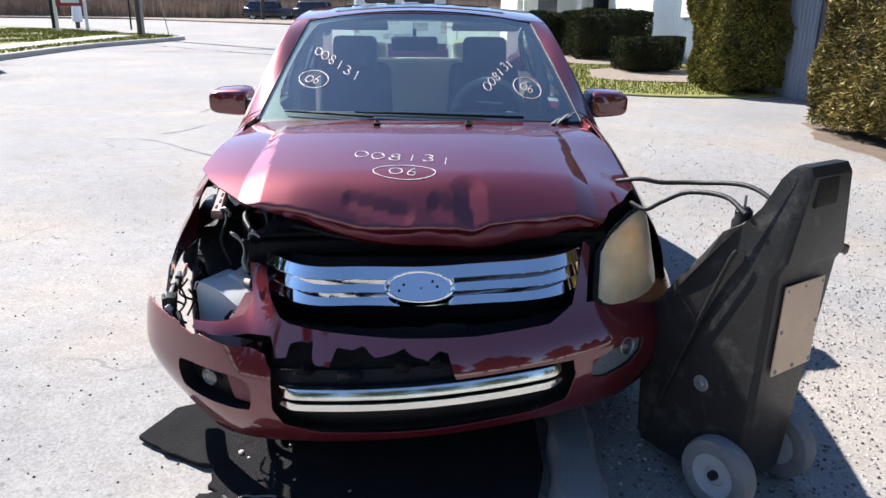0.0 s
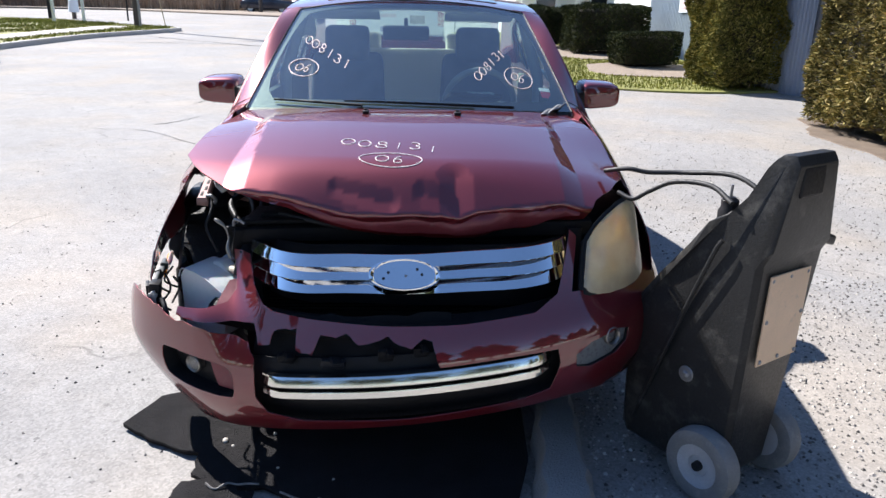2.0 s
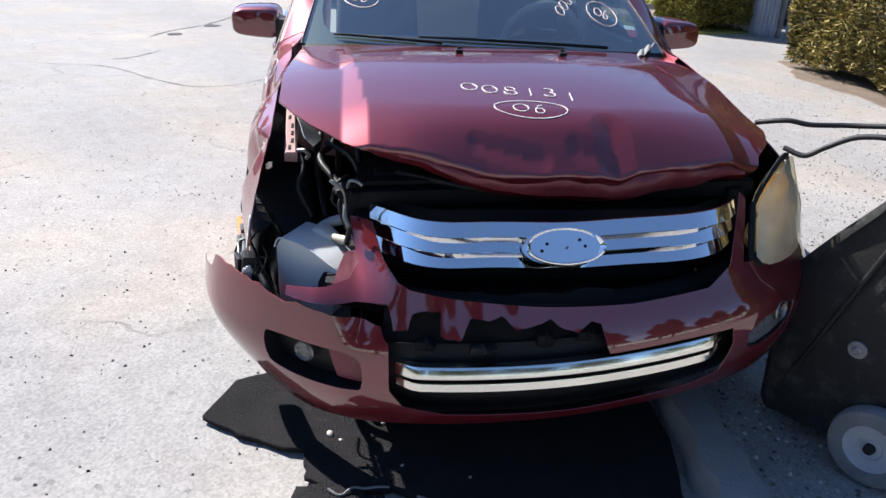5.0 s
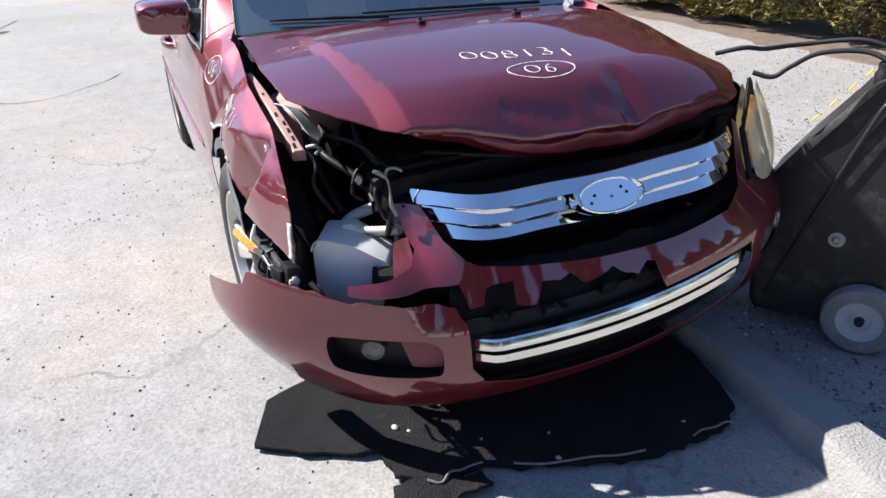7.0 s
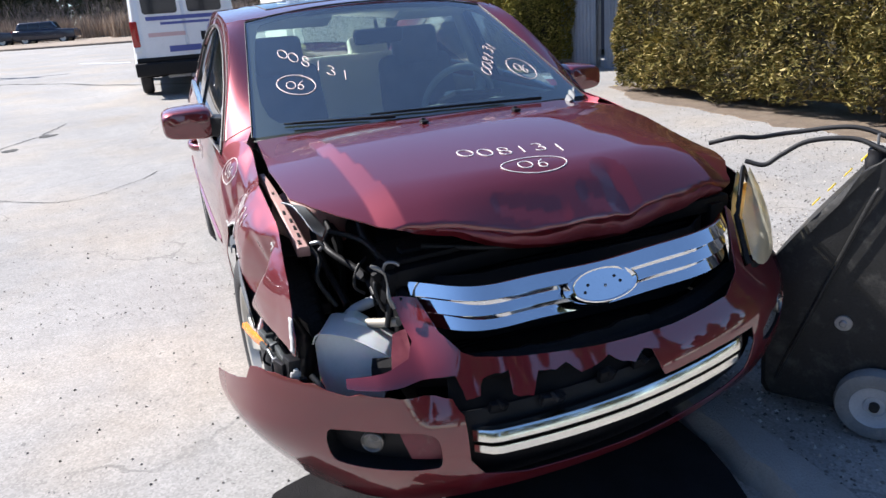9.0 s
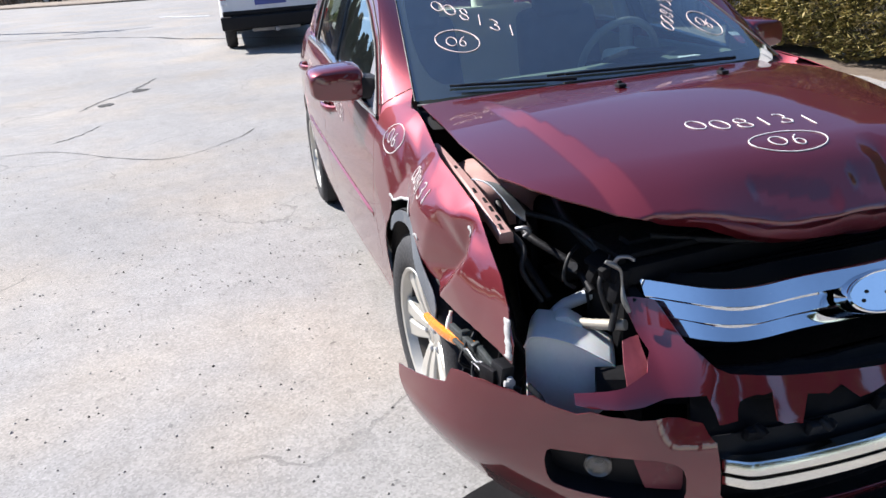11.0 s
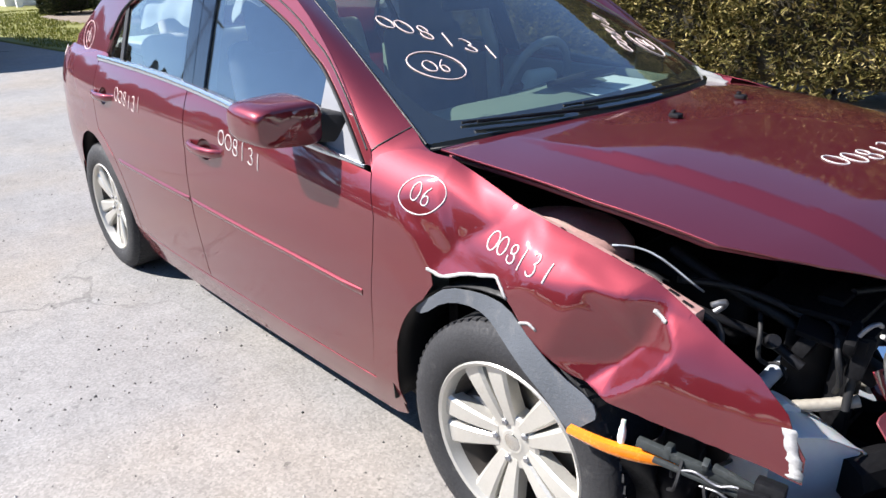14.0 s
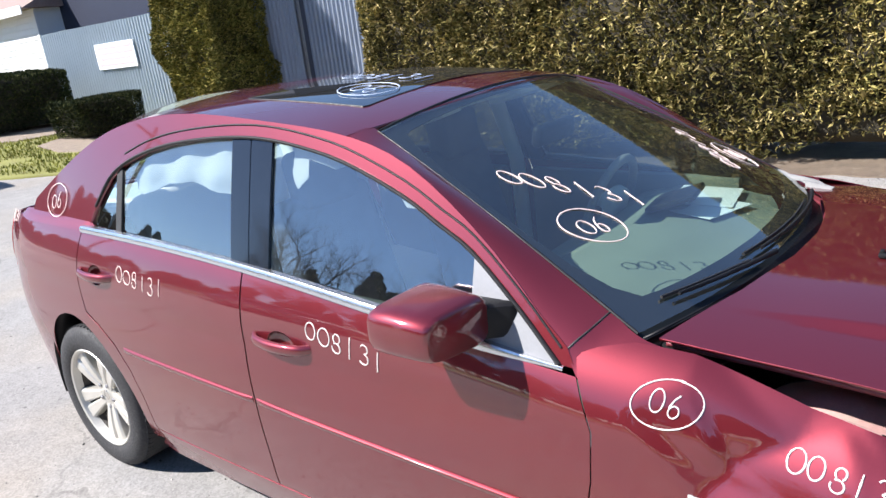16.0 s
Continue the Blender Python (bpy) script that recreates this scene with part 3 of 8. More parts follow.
def soft(poly, rounds=1, closed=True):
    """Corner cutting, for outlines that run in curves."""
    for _ in range(rounds):
        out = []
        for i in range(len(poly) if closed else len(poly) - 1):
            (ax, ay), (bx, by) = poly[i], poly[(i + 1) % len(poly)]
            out += [(0.75 * ax + 0.25 * bx, 0.75 * ay + 0.25 * by), (0.25 * ax + 0.75 * bx, 0.25 * ay + 0.75 * by)]
        poly = out if closed else [poly[0], *out, poly[-1]]
    return poly


def area2(poly):
    return sum(a[0] * b[1] - b[0] * a[1] for a, b in zip(poly, poly[1:] + poly[:1]))


def sheet(name, poly, f, material, parent, step, thick=0.003, holes=(), label="", flip=False, lift=0.0, creased=0.0):
    """A panel of bent sheet: the outline poly in the skin's own coordinates, cut into a grid of the given step, laid on the skin f."""
    bm = bmesh.new()
    for loop in (poly, *holes):
        vs = [bm.verts.new((u, v, 0)) for u, v in loop]
        for a, b in zip(vs, vs[1:] + vs[:1]):
            bm.edges.new((a, b))
    bmesh.ops.triangle_fill(bm, use_beauty=True, use_dissolve=False, edges=bm.edges[:], normal=(0, 0, 1))
    us, vs = [u for u, _ in poly], [v for _, v in poly]
    for axis, (lo, hi, st) in enumerate(((min(us), max(us), step[0]), (min(vs), max(vs), step[1]))):
        k = math.ceil(lo / st + 1e-6)
        while k * st < hi - 1e-6:
            co = Vector((k * st, 0, 0)) if axis == 0 else Vector((0, k * st, 0))
            no = Vector((1, 0, 0)) if axis == 0 else Vector((0, 1, 0))
            bmesh.ops.bisect_plane(bm, geom=bm.verts[:] + bm.edges[:] + bm.faces[:], dist=1e-5, plane_co=co, plane_no=no)
            k += 1
    bmesh.ops.remove_doubles(bm, verts=bm.verts[:], dist=2e-5)
    bm.verts.index_update()
    uv = [(v.co.x, v.co.y) for v in bm.verts]
    faces = []
    for fc in bm.faces:
        ids = [v.index for v in fc.verts]
        if area2([uv[i] for i in ids]) < 0:
            ids.reverse()
        faces.append(ids)
    rim = [[v.index for v in e.verts] for e in bm.edges if len(e.link_faces) == 1]
    owner = {}
    for ids in faces:
        for a, b in zip(ids, ids[1:] + ids[:1]):
            owner[(a, b)] = True
    bm.free()
    h, pts, nos = 4e-4, [], []
    for u, v in uv:
        p = f(u, v)
        nn = (f(u + h, v) - f(u - h, v)).cross(f(u, v + h) - f(u, v - h))
        nn = nn.normalized() if nn.length > 1e-14 else Vector((0, 0, 1))
        if flip:
            nn = -nn
        pts.append(p + nn * lift)
        nos.append(nn)
    if flip:
        faces = [ids[::-1] for ids in faces]
    n = len(pts)
    verts = pts + [p - q * thick for p, q in zip(pts, nos)]
    inner = [[i + n for i in reversed(ids)] for ids in faces]
    edge = []
    if creased:
        ob = mesh_of(name, pts, faces, material, parent, label)
        so = ob.modifiers.new("thick", "SOLIDIFY")
        so.thickness, so.offset = thick, -1.0
        ob.modifiers.new("folds", "EDGE_SPLIT").split_angle = radians(creased)
        return ob
    if not thick:
        return mesh_of(name, pts, faces, material, parent, label, True, [nos[i] for ids in faces for i in ids])
    for a, b in rim:
        fwd = (a, b) in owner
        if flip:
            fwd = not fwd
        a, b = (a, b) if fwd else (b, a)
        edge.append([b, a, a + n, b + n])
    normals = [nos[i] for ids in faces for i in ids] + [-nos[i - n] for ids in inner for i in ids]
    normals += [Vector((0, 0, 0))] * (4 * len(edge))
    return mesh_of(name, verts, faces + inner + edge, material, parent, label, True, normals)


def smooth_path(pts, n=8):
    """Catmull-Rom through the points."""
    p = [Vector(q) for q in pts]
    p = [2 * p[0] - p[1], *p, 2 * p[-1] - p[-2]]
    out = []
    for i in range(1, len(p) - 2):
        for k in range(n):
            t = k / n
            a, b, c, d = p[i - 1], p[i], p[i + 1], p[i + 2]
            out.append(0.5 * ((2 * b) + (c - a) * t + (2 * a - 5 * b + 4 * c - d) * t * t + (3 * b - a - 3 * c + d) * t**3))
    return out + [p[-2]]


def tube_bm(pts, radius, sides=10, ribs=0.0):
    bm = bmesh.new()
    rings, up = [], None
    for i, p in enumerate(pts):
        d = (pts[min(i + 1, len(pts) - 1)] - pts[max(i - 1, 0)]).normalized()
        if up is None:
            up = d.orthogonal().normalized()
        up = (up - d * up.dot(d)).normalized()
        side_way = d.cross(up)
        r = radius(i / (len(pts) - 1)) if callable(radius) else radius
        r *= 1 + (ribs if i % 2 else 0)
        rings.append([bm.verts.new(p + (up * math.cos(a) + side_way * math.sin(a)) * r) for a in np.linspace(0, 2 * math.pi, sides, endpoint=False)])
    for a, b in zip(rings, rings[1:]):
        for i in range(sides):
            bm.faces.new((a[i], a[(i + 1) % sides], b[(i + 1) % sides], b[i]))
    bm.faces.new(rings[0][::-1])
    bm.faces.new(rings[-1])
    bmesh.ops.recalc_face_normals(bm, faces=bm.faces[:])
    return bm


def tube(name, pts, radius, material, parent, label="", n=8, sides=10, ribs=0.0):
    return part(name, tube_bm(smooth_path(pts, n), radius, sides, ribs), material, parent, label, 50)


def box_bm(size, m=None, bevel=0.01, segments=2, taper=None):
    bm = bmesh.new()
    bmesh.ops.create_cube(bm, size=1)
    for v in bm.verts:
        v.co = Vector((v.co.x * size[0], v.co.y * size[1], v.co.z * size[2]))
        if taper and v.co.z > 0:
            v.co.x *= taper[0]
            v.co.y *= taper[1]
    if bevel:
        bmesh.ops.bevel(bm, geom=bm.edges[:], offset=bevel, segments=segments, affect="EDGES", profile=0.6)
    if m is not None:
        bmesh.ops.transform(bm, matrix=m, verts=bm.verts[:])
    return bm


def lathe_bm(profile, steps=48, closed=True):
    """Turns (radius, along) pairs round the x axis."""
    bm = bmesh.new()
    rings = [[bm.verts.new((h, r * math.cos(a), r * math.sin(a))) for a in np.linspace(0, 2 * math.pi, steps, endpoint=False)] for r, h in profile]
    pairs = list(zip(rings, rings[1:])) + ([(rings[-1], rings[0])] if closed else [])
    for a, b in pairs:
        for i in range(steps):
            bm.faces.new((a[i], a[(i + 1) % steps], b[(i + 1) % steps], b[i]))
    bmesh.ops.recalc_face_normals(bm, faces=bm.faces[:])
    return bm


def prism_bm(outline, depth, m=None, bevel=0.0):
    """A flat outline (x, y) given depth along z, from 0 up."""
    bm = bmesh.new()
    low = [bm.verts.new((x, y, 0)) for x, y in outline]
    fc = bm.faces.new(low)
    top = bmesh.ops.extrude_face_region(bm, geom=[fc])
    bmesh.ops.translate(bm, verts=[g for g in top["geom"] if isinstance(g, bmesh.types.BMVert)], vec=(0, 0, depth))
    bmesh.ops.recalc_face_normals(bm, faces=bm.faces[:])
    if bevel:
        bmesh.ops.bevel(bm, geom=bm.edges[:], offset=bevel, segments=2, affect="EDGES", profile=0.6)
    if m is not None:
        bmesh.ops.transform(bm, matrix=m, verts=bm.verts[:])
    return bm


def join_bm(*bms):
    out = bmesh.new()
    for bm in bms:
        me = bpy.data.meshes.new("tmp")
        bm.to_mesh(me)
        bm.free()
        out.from_mesh(me)
        bpy.data.meshes.remove(me)
    return out


# handwritten figures, as strokes in a cell one wide and one high
def arc(cx, cy, rx, ry, a0, a1, n=14):
    return [(cx + rx * math.cos(radians(a)), cy + ry * math.sin(radians(a))) for a in np.linspace(a0, a1, n)]


FIGURES = {
    "0": [arc(0.45, 0.5, 0.42, 0.46, 80, 450, 22)],
    "8": [arc(0.45, 0.74, 0.24, 0.24, -60, 230, 14) + arc(0.42, 0.24, 0.30, 0.26, 120, -200, 16)],
    "1": [[(0.42, 1.0), (0.40, 0.5), (0.38, 0.0)]],
    "3": [arc(0.38, 0.76, 0.26, 0.22, 150, -80, 12) + arc(0.36, 0.27, 0.32, 0.27, 80, -150, 14)],
    "6": [[(0.62, 1.0), (0.38, 0.8), (0.2, 0.5)] + arc(0.44, 0.28, 0.27, 0.26, 150, 520, 18)],
    "O": [arc(0.5, 0.5, 0.62, 0.58, 70, 438, 34)],
}


def marking(name, text, f, spot, right, up, material, parent, width=0.006, gap=0.95, ring=None, flip=False, seed=3, lift=0.0014, label="", wander=0.05):
    """Hand-painted figures lying on the skin f: spot is the lower left corner, right and up one cell's width and height, in the skin's coordinates."""
    rnd = random.Random(seed)
    spot, right, up = Vector(spot), Vector(right), Vector(up)
    strokes = []
    for k, c in enumerate(text):
        dx, dy, sx, sy = rnd.uniform(-0.05, 0.05), rnd.uniform(-wander, wander) * 2, rnd.uniform(0.9, 1.08), rnd.uniform(0.9, 1.08)
        for stroke in FIGURES[c]:
            strokes.append([spot + right * (k * gap + dx + x * sx) + up * (dy + y * sy) for x, y in stroke])
    if ring:
        w = gap * len(text) / 2
        strokes.append([spot + right * (w - 0.05 + ring[0] * math.cos(a)) + up * (0.5 + ring[1] * (1 + 0.05 * math.cos(a * 1.1)) * math.sin(a)) for a in np.linspace(1.2, 1.2 + 2 * math.pi + 0.12, 48)])
    h = 3e-4

    def lay(q):
        n = (f(q.x + h, q.y) - f(q.x - h, q.y)).cross(f(q.x, q.y + h) - f(q.x, q.y - h)).normalized()
        n = -n if flip else n
        return f(q.x, q.y) + n * lift, n

    made = []
    for k, stroke in enumerate(strokes):
        verts, faces = [], []
        p = smooth_path([(*q, 0) for q in stroke], 3) if len(stroke) < 8 else [Vector((*q, 0)) for q in stroke]
        pts = [lay(q) for q in p]
        for i, (q, n) in enumerate(pts):
            d = (pts[min(i + 1, len(pts) - 1)][0] - pts[max(i - 1, 0)][0]).normalized()
            w = n.cross(d) * width * 0.34 * (1 + rnd.uniform(-0.22, 0.22))
            verts += [q - w - n * 0.001, q - w * 0.8 + n * 0.0006, q + w * 0.8 + n * 0.0006, q + w - n * 0.001]
        for i in range(len(pts) - 1):
            a, b = 4 * i, 4 * i + 4
            faces += [(a + j, a + j + 1, b + j + 1, b + j) for j in range(3)]
        made.append(mesh_of("painted_ring" if ring and k == len(strokes) - 1 else "painted_figure", verts, faces, material, parent, label))
    return made


# ---- the ground: level where the car stands, rising gently up the road ----
ground_rise = spline([-60, -10, 2, 6, 10, 14, 18, 28, 45, 60, 200], [0, 0, 0, 0.06, 0.18, 0.31, 0.43, 0.66, 1.05, 1.40, 1.60])


def gz(y):
    return max(ground_rise(min(y, 120)), 0.0) if y > 2 else 0.0


def grid(xs, ys, zf):
    verts = [Vector((x, y, zf(x, y))) for y in ys for x in xs]
    w = len(xs)
    return verts, [(j * w + i, j * w + i + 1, (j + 1) * w + i + 1, (j + 1) * w + i) for j in range(len(ys) - 1) for i in range(w - 1)]


xs = sorted({*np.linspace(-6, 6, 61).round(3), *np.linspace(-40, 40, 41).round(3), -700, -300, -120, -70, 70, 120, 300, 700})
ys = sorted({*np.linspace(-4, 12, 81).round(3), *np.linspace(-30, 60, 61).round(3), -600, -200, -80, 90, 150, 300, 800})


def rough_ground(x, y):
    z = gz(y)
    if -9 < x < 8 and -8 < y < 30:
        z += 0.008 * noise.noise((x * 0.7, y * 0.7, 0.3)) + 0.003 * noise.noise((x * 3.1, y * 3.1, 1.7))
    return z - 0.004


v, f = grid(xs, ys, rough_ground)
tagged(mesh_of("ground", v, f, ASPHALT), "sun-bleached cracked asphalt road running into a gravel lot", "ground", kind="structure")


def slab(name, outline, high, material, label, category, step=0.6, kind="structure"):
    """A raised area with a vertical edge, following the rise of the ground."""
    return tagged(sheet(name, outline, lambda x, y: Vector((x, y, gz(y) + high)), material, None, (step, step), high + 0.05), label, category, kind=kind)


# far verge over the road: grass, pavement strip, kerb
def across_road(x, y):
    """The far side of the road, drawn at three quarters of its first plan."""
    return 0.735 * x - 0.04, -0.57 + 0.76 * y


verge = [(-14.55, 23.0), (-14.4, 29.4), (-13.6, 33.5), (-13.1, 36.6), (-13.5, 38.6), (-16.5, 41.0), (-24.0, 47.2), (-40, 56), (-60, 56), (-60, -30), (-14.6, -30)]
verge = [across_road(*p) for p in verge]
slab("verge", [(x - 0.16 if x > -22 else x, y - (0.1 if y > 27.5 else 0)) for x, y in verge], 0.125, TURF, "patchy spring grass verge with bare soil", "grass")
kerb_line = [(-14.6, -30), (-14.58, 10), (-14.55, 23.0), (-14.4, 29.4), (-13.6, 33.5), (-13.1, 36.6), (-13.5, 38.6), (-16.5, 41.0), (-24.0, 47.2), (-40, 56)]
bm, rows = bmesh.new(), []
kp = smooth_path([(*across_road(x, y), 0) for x, y in kerb_line], 10)
for i, p in enumerate(kp):
    d = (kp[min(i + 1, len(kp) - 1)] - kp[max(i - 1, 0)]).normalized()
    o = Vector((d.y, -d.x, 0))
    rows.append([bm.verts.new(Vector((p.x, p.y, gz(p.y))) + o * a + Vector((0, 0, b))) for a, b in ((0.0, -0.1), (-0.01, 0.12), (-0.03, 0.14), (-0.16, 0.14), (-0.17, -0.1))])
for a, b in zip(rows, rows[1:]):
    for i in range(4):
        bm.faces.new((a[i], a[i + 1], b[i + 1], b[i]))
bmesh.ops.recalc_face_normals(bm, faces=bm.faces[:])
kerb = part("kerb", bm, CONCRETE_PALE, None, "", 40)
tagged(kerb, "long grey concrete kerb along the grass verge", "kerb", kind="structure")
slab("pavement", [across_road(*p) for p in ((-17.3, -30), (-16.1, -30), (-16.1, 28), (-15.6, 36.5), (-16.3, 38.6), (-18.0, 38), (-17.4, 28))], 0.135, CONCRETE_PALE, "pale concrete footpath through the verge", "pavement")
# far side of the crossing road
slab("far_bank", [(-90, 58), (-40, 66), (-27, 66), (-14.5, 55.0), (-9.1, 51), (-3.1, 48.5), (12, 46), (60, 44), (90, 120), (-90, 120)], 0.12, MULCH, "bare sandy bank with litter beyond the crossing road", "ground", 4.0)
# right-hand garden strip
slab("lawn", soft([(2.7, 10.9), (3.9, 10.1), (5.4, 9.9), (7.1, 10.4), (7.1, 34), (1.8, 34), (1.0, 22), (1.3, 13.5)], 1), 0.03, TURF, "thin patchy lawn strip beside the lot", "grass")
beds = [soft([(3.7, 12.6), (5.0, 12.1), (6.6, 12.0), (7.0, 15.2), (4.2, 15.4)], 1), soft([(3.5, 16.4), (6.9, 16.0), (7.0, 21.8), (3.2, 21.8)], 1)]
for bed in beds:
    slab("mulch_bed", bed, 0.05, MULCH, "dry mulch bed under the clipped bushes", "ground")
slab("hedge_bed", rag([(4.95, -4), (7.0, -4), (7.0, 7.1), (5.5, 7.2), (5.05, 6.2), (4.85, 3.0), (4.92, 0.0)], 0.10, 0.25, 12), 0.008, SHADESOIL, "bare soil strip under the hedge", "ground")


def blades(name, spots, high, wide, material, label, category, lean=0.5, seed=1, parent=None):
    """Loose upright blades or stalks, one mesh."""
    rnd, vs, fs = random.Random(seed), [], []
    for x, y, z in spots:
        a, h, w = rnd.uniform(0, 6.283), high * rnd.uniform(0.5, 1.15), wide * rnd.uniform(0.6, 1.2)
        dx, dy = math.cos(a), math.sin(a)
        k, b = lean * h * rnd.uniform(-1, 1), rnd.uniform(0, 6.283)
        tx, ty = x + k * math.cos(b), y + k * math.sin(b)
        i = len(vs)
        vs += [(x - dx * w, y - dy * w, z), (x + dx * w, y + dy * w, z), ((x + tx) / 2 + dx * w * 0.7, (y + ty) / 2 + dy * w * 0.7, z + h * 0.55), ((x + tx) / 2 - dx * w * 0.7, (y + ty) / 2 - dy * w * 0.7, z + h * 0.55), (tx, ty, z + h)]
        fs += [(i, i + 1, i + 2, i + 3), (i + 3, i + 2, i + 4)]
    ob = mesh_of(name, vs, fs, material, parent, "", False)
    return tagged(ob, label, category, kind="stuff")


rnd = random.Random(11)


def inside(x, y, poly):
    c = False
    for (ax, ay), (bx, by) in zip(poly, poly[1:] + poly[:1]):
        if (ay > y) != (by > y) and x < (bx - ax) * (y - ay) / (by - ay) + ax:
            c = not c
    return c


spots = []
while len(spots) < 26000:
    x, y = rnd.uniform(-20.6, -9.5), rnd.uniform(11, 35.5)
    if inside(x + 0.25, y, verge) and not (-12.9 < x < -11.7 and y < 28.8) and noise.noise((x * 0.5, y * 0.5, 2)) > -0.35 and rnd.random() < 0.9:
        spots.append((x, y, gz(y) + 0.12))
blades("verge_grass", spots, 0.09, 0.015, GRASS, "short yellow-green spring grass on the verge", "grass")
spots = []
while len(spots) < 16000:
    x, y = rnd.uniform(1.2, 7.0), rnd.uniform(10.0, 24)
    if not any(inside(x, y, bed) for bed in beds) and inside(x, y, [(2.9, 10.9), (3.9, 10.3), (5.4, 10.1), (7.0, 10.5), (7.0, 24), (1.3, 24), (1.5, 13.6)]) and noise.noise((x * 0.8, y * 0.8, 5)) > -0.3:
        spots.append((x, y, gz(y) + 0.025))
blades("lawn_grass", spots, 0.06, 0.010, GRASS, "short patchy lawn grass beside the lot", "grass", seed=2)

# reeds and scrub beyond the crossing road, woods behind
spots = []
for _ in range(30000):
    x = rnd.uniform(-62, 34)
    y0 = 70 - 0.35 * (x + 30) if x > -30 else 70
    y0 = max(y0, 53)
    if -18 < x < -4:
        y0 = max(y0, 67.5)
    y = y0 + abs(rnd.gauss(0, 4.0))
    spots.append((x, y, gz(y)))
blades("dry_reeds", spots, 2.0, 0.035, REED, "tall dry brown reeds and scrub along the far road", "scrub", 0.25, 3)


def twig_cloud(name, spots, high, wide, count, material, label, category, seed):
    """Leafless shrubs: bundles of forking twigs, one mesh."""
    r, vs, fs = random.Random(seed), [], []
    for x, y, z in spots:
        for _ in range(count):
            a, h = r.uniform(0, 6.283), high * r.uniform(0.55, 1.1)
            d = Vector((math.cos(a) * wide * r.random(), math.sin(a) * wide * r.random(), h))
            p, w = Vector((x, y, z)), 0.022 * r.uniform(0.6, 1.4)
            for k in range(3):
                q = p + d / 3 + Vector((r.uniform(-1, 1), r.uniform(-1, 1), 0)) * 0.12 * h
                i, o = len(vs), Vector((math.sin(a), math.cos(a), 0)) * w * (1 - k * 0.28)
                vs += [p - o, p + o, q + o * 0.7, q - o * 0.7]
                fs.append((i, i + 1, i + 2, i + 3))
                p = q
    return tagged(mesh_of(name, vs, fs, material, None, "", False), label, category, kind="stuff")


twig_cloud("scrub_twigs", [(rnd.uniform(-60, 34), rnd.uniform(69, 80), -0.55) for _ in range(700)], 5.5, 2.0, 24, TWIGS, "grey leafless scrub behind the reeds", "scrub", 4)


def far_tree(x, y, high, seed):
    r = random.Random(seed)
    z0 = gz(y) - 0.1
    root = thing("far_tree", "dark evergreen tree in the far wood", "tree", pose(x, y, z0), "far wood")
    part("trunk", tube_bm([Vector((0, 0, 0)), Vector((r.uniform(-0.2, 0.2), 0, high * 0.5)), Vector((r.uniform(-0.4, 0.4), 0, high * 0.9))], lambda t: 0.22 * (1 - 0.8 * t), 7), BARK, root, "", 60)
    vs, fs = [], []
    for _ in range(2600):
        t = r.random() ** 0.7
        h = high * (0.18 + 0.82 * t)
        rad = (1.15 - t) * high * 0.30 * r.uniform(0.35, 1.0) * (0.8 + 0.3 * math.sin(9 * t + seed))
        a = r.uniform(0, 6.283)
        c = Vector((rad * math.cos(a), rad * math.sin(a), h))
        s = r.uniform(0.18, 0.46)
        n1 = Vector((r.uniform(-1, 1), r.uniform(-1, 1), r.uniform(-0.6, 0.6))).normalized()
        n2 = n1.orthogonal().normalized()
        i = len(vs)
        vs += [c - n1 * s, c + n2 * s * 0.5, c + n1 * s, c - n2 * s * 0.5]
        fs.append((i, i + 1, i + 2, i + 3))
    mesh_of("crown", vs, fs, FARWOOD, root, "", False)
    return root


first = far_tree(-30, 82, 11.0, 1)
second = far_tree(-24, 84, 9.0, 2)
for i in range(72):
    x = -66 + i * 1.4 + rnd.uniform(-1, 1)
    y = rnd.uniform(78, 94)
    copy_thing(first if i % 2 else second, pose(x, y, gz(y) - 0.1, 0, 0, rnd.uniform(0, 360)))


# ---- hedges and bushes ----
def foliage(count, size, shape, seed, curl=0.5):
    """Small bent leaf sprays scattered over a shape: shape(r) gives a place and the way out of the bush."""
    r, vs, fs = random.Random(seed), [], []
    for _ in range(count):
        c, out = shape(r)
        d = (out + Vector((r.gauss(0, 0.55), r.gauss(0, 0.55), r.gauss(0.15, 0.5)))).normalized()
        s = size * r.uniform(0.6, 1.35)
        w = d.cross(Vector((r.gauss(0, 1), r.gauss(0, 1), r.gauss(0, 1)))).normalized()
        n = d.cross(w)
        i = len(vs)
        vs += [c - d * s * 0.5, c + w * s * 0.15, c + d * s * 0.6 + n * s * curl * r.uniform(-0.5, 0.5), c - w * s * 0.15]
        fs.append((i, i + 1, i + 2, i + 3))
    return vs, fs


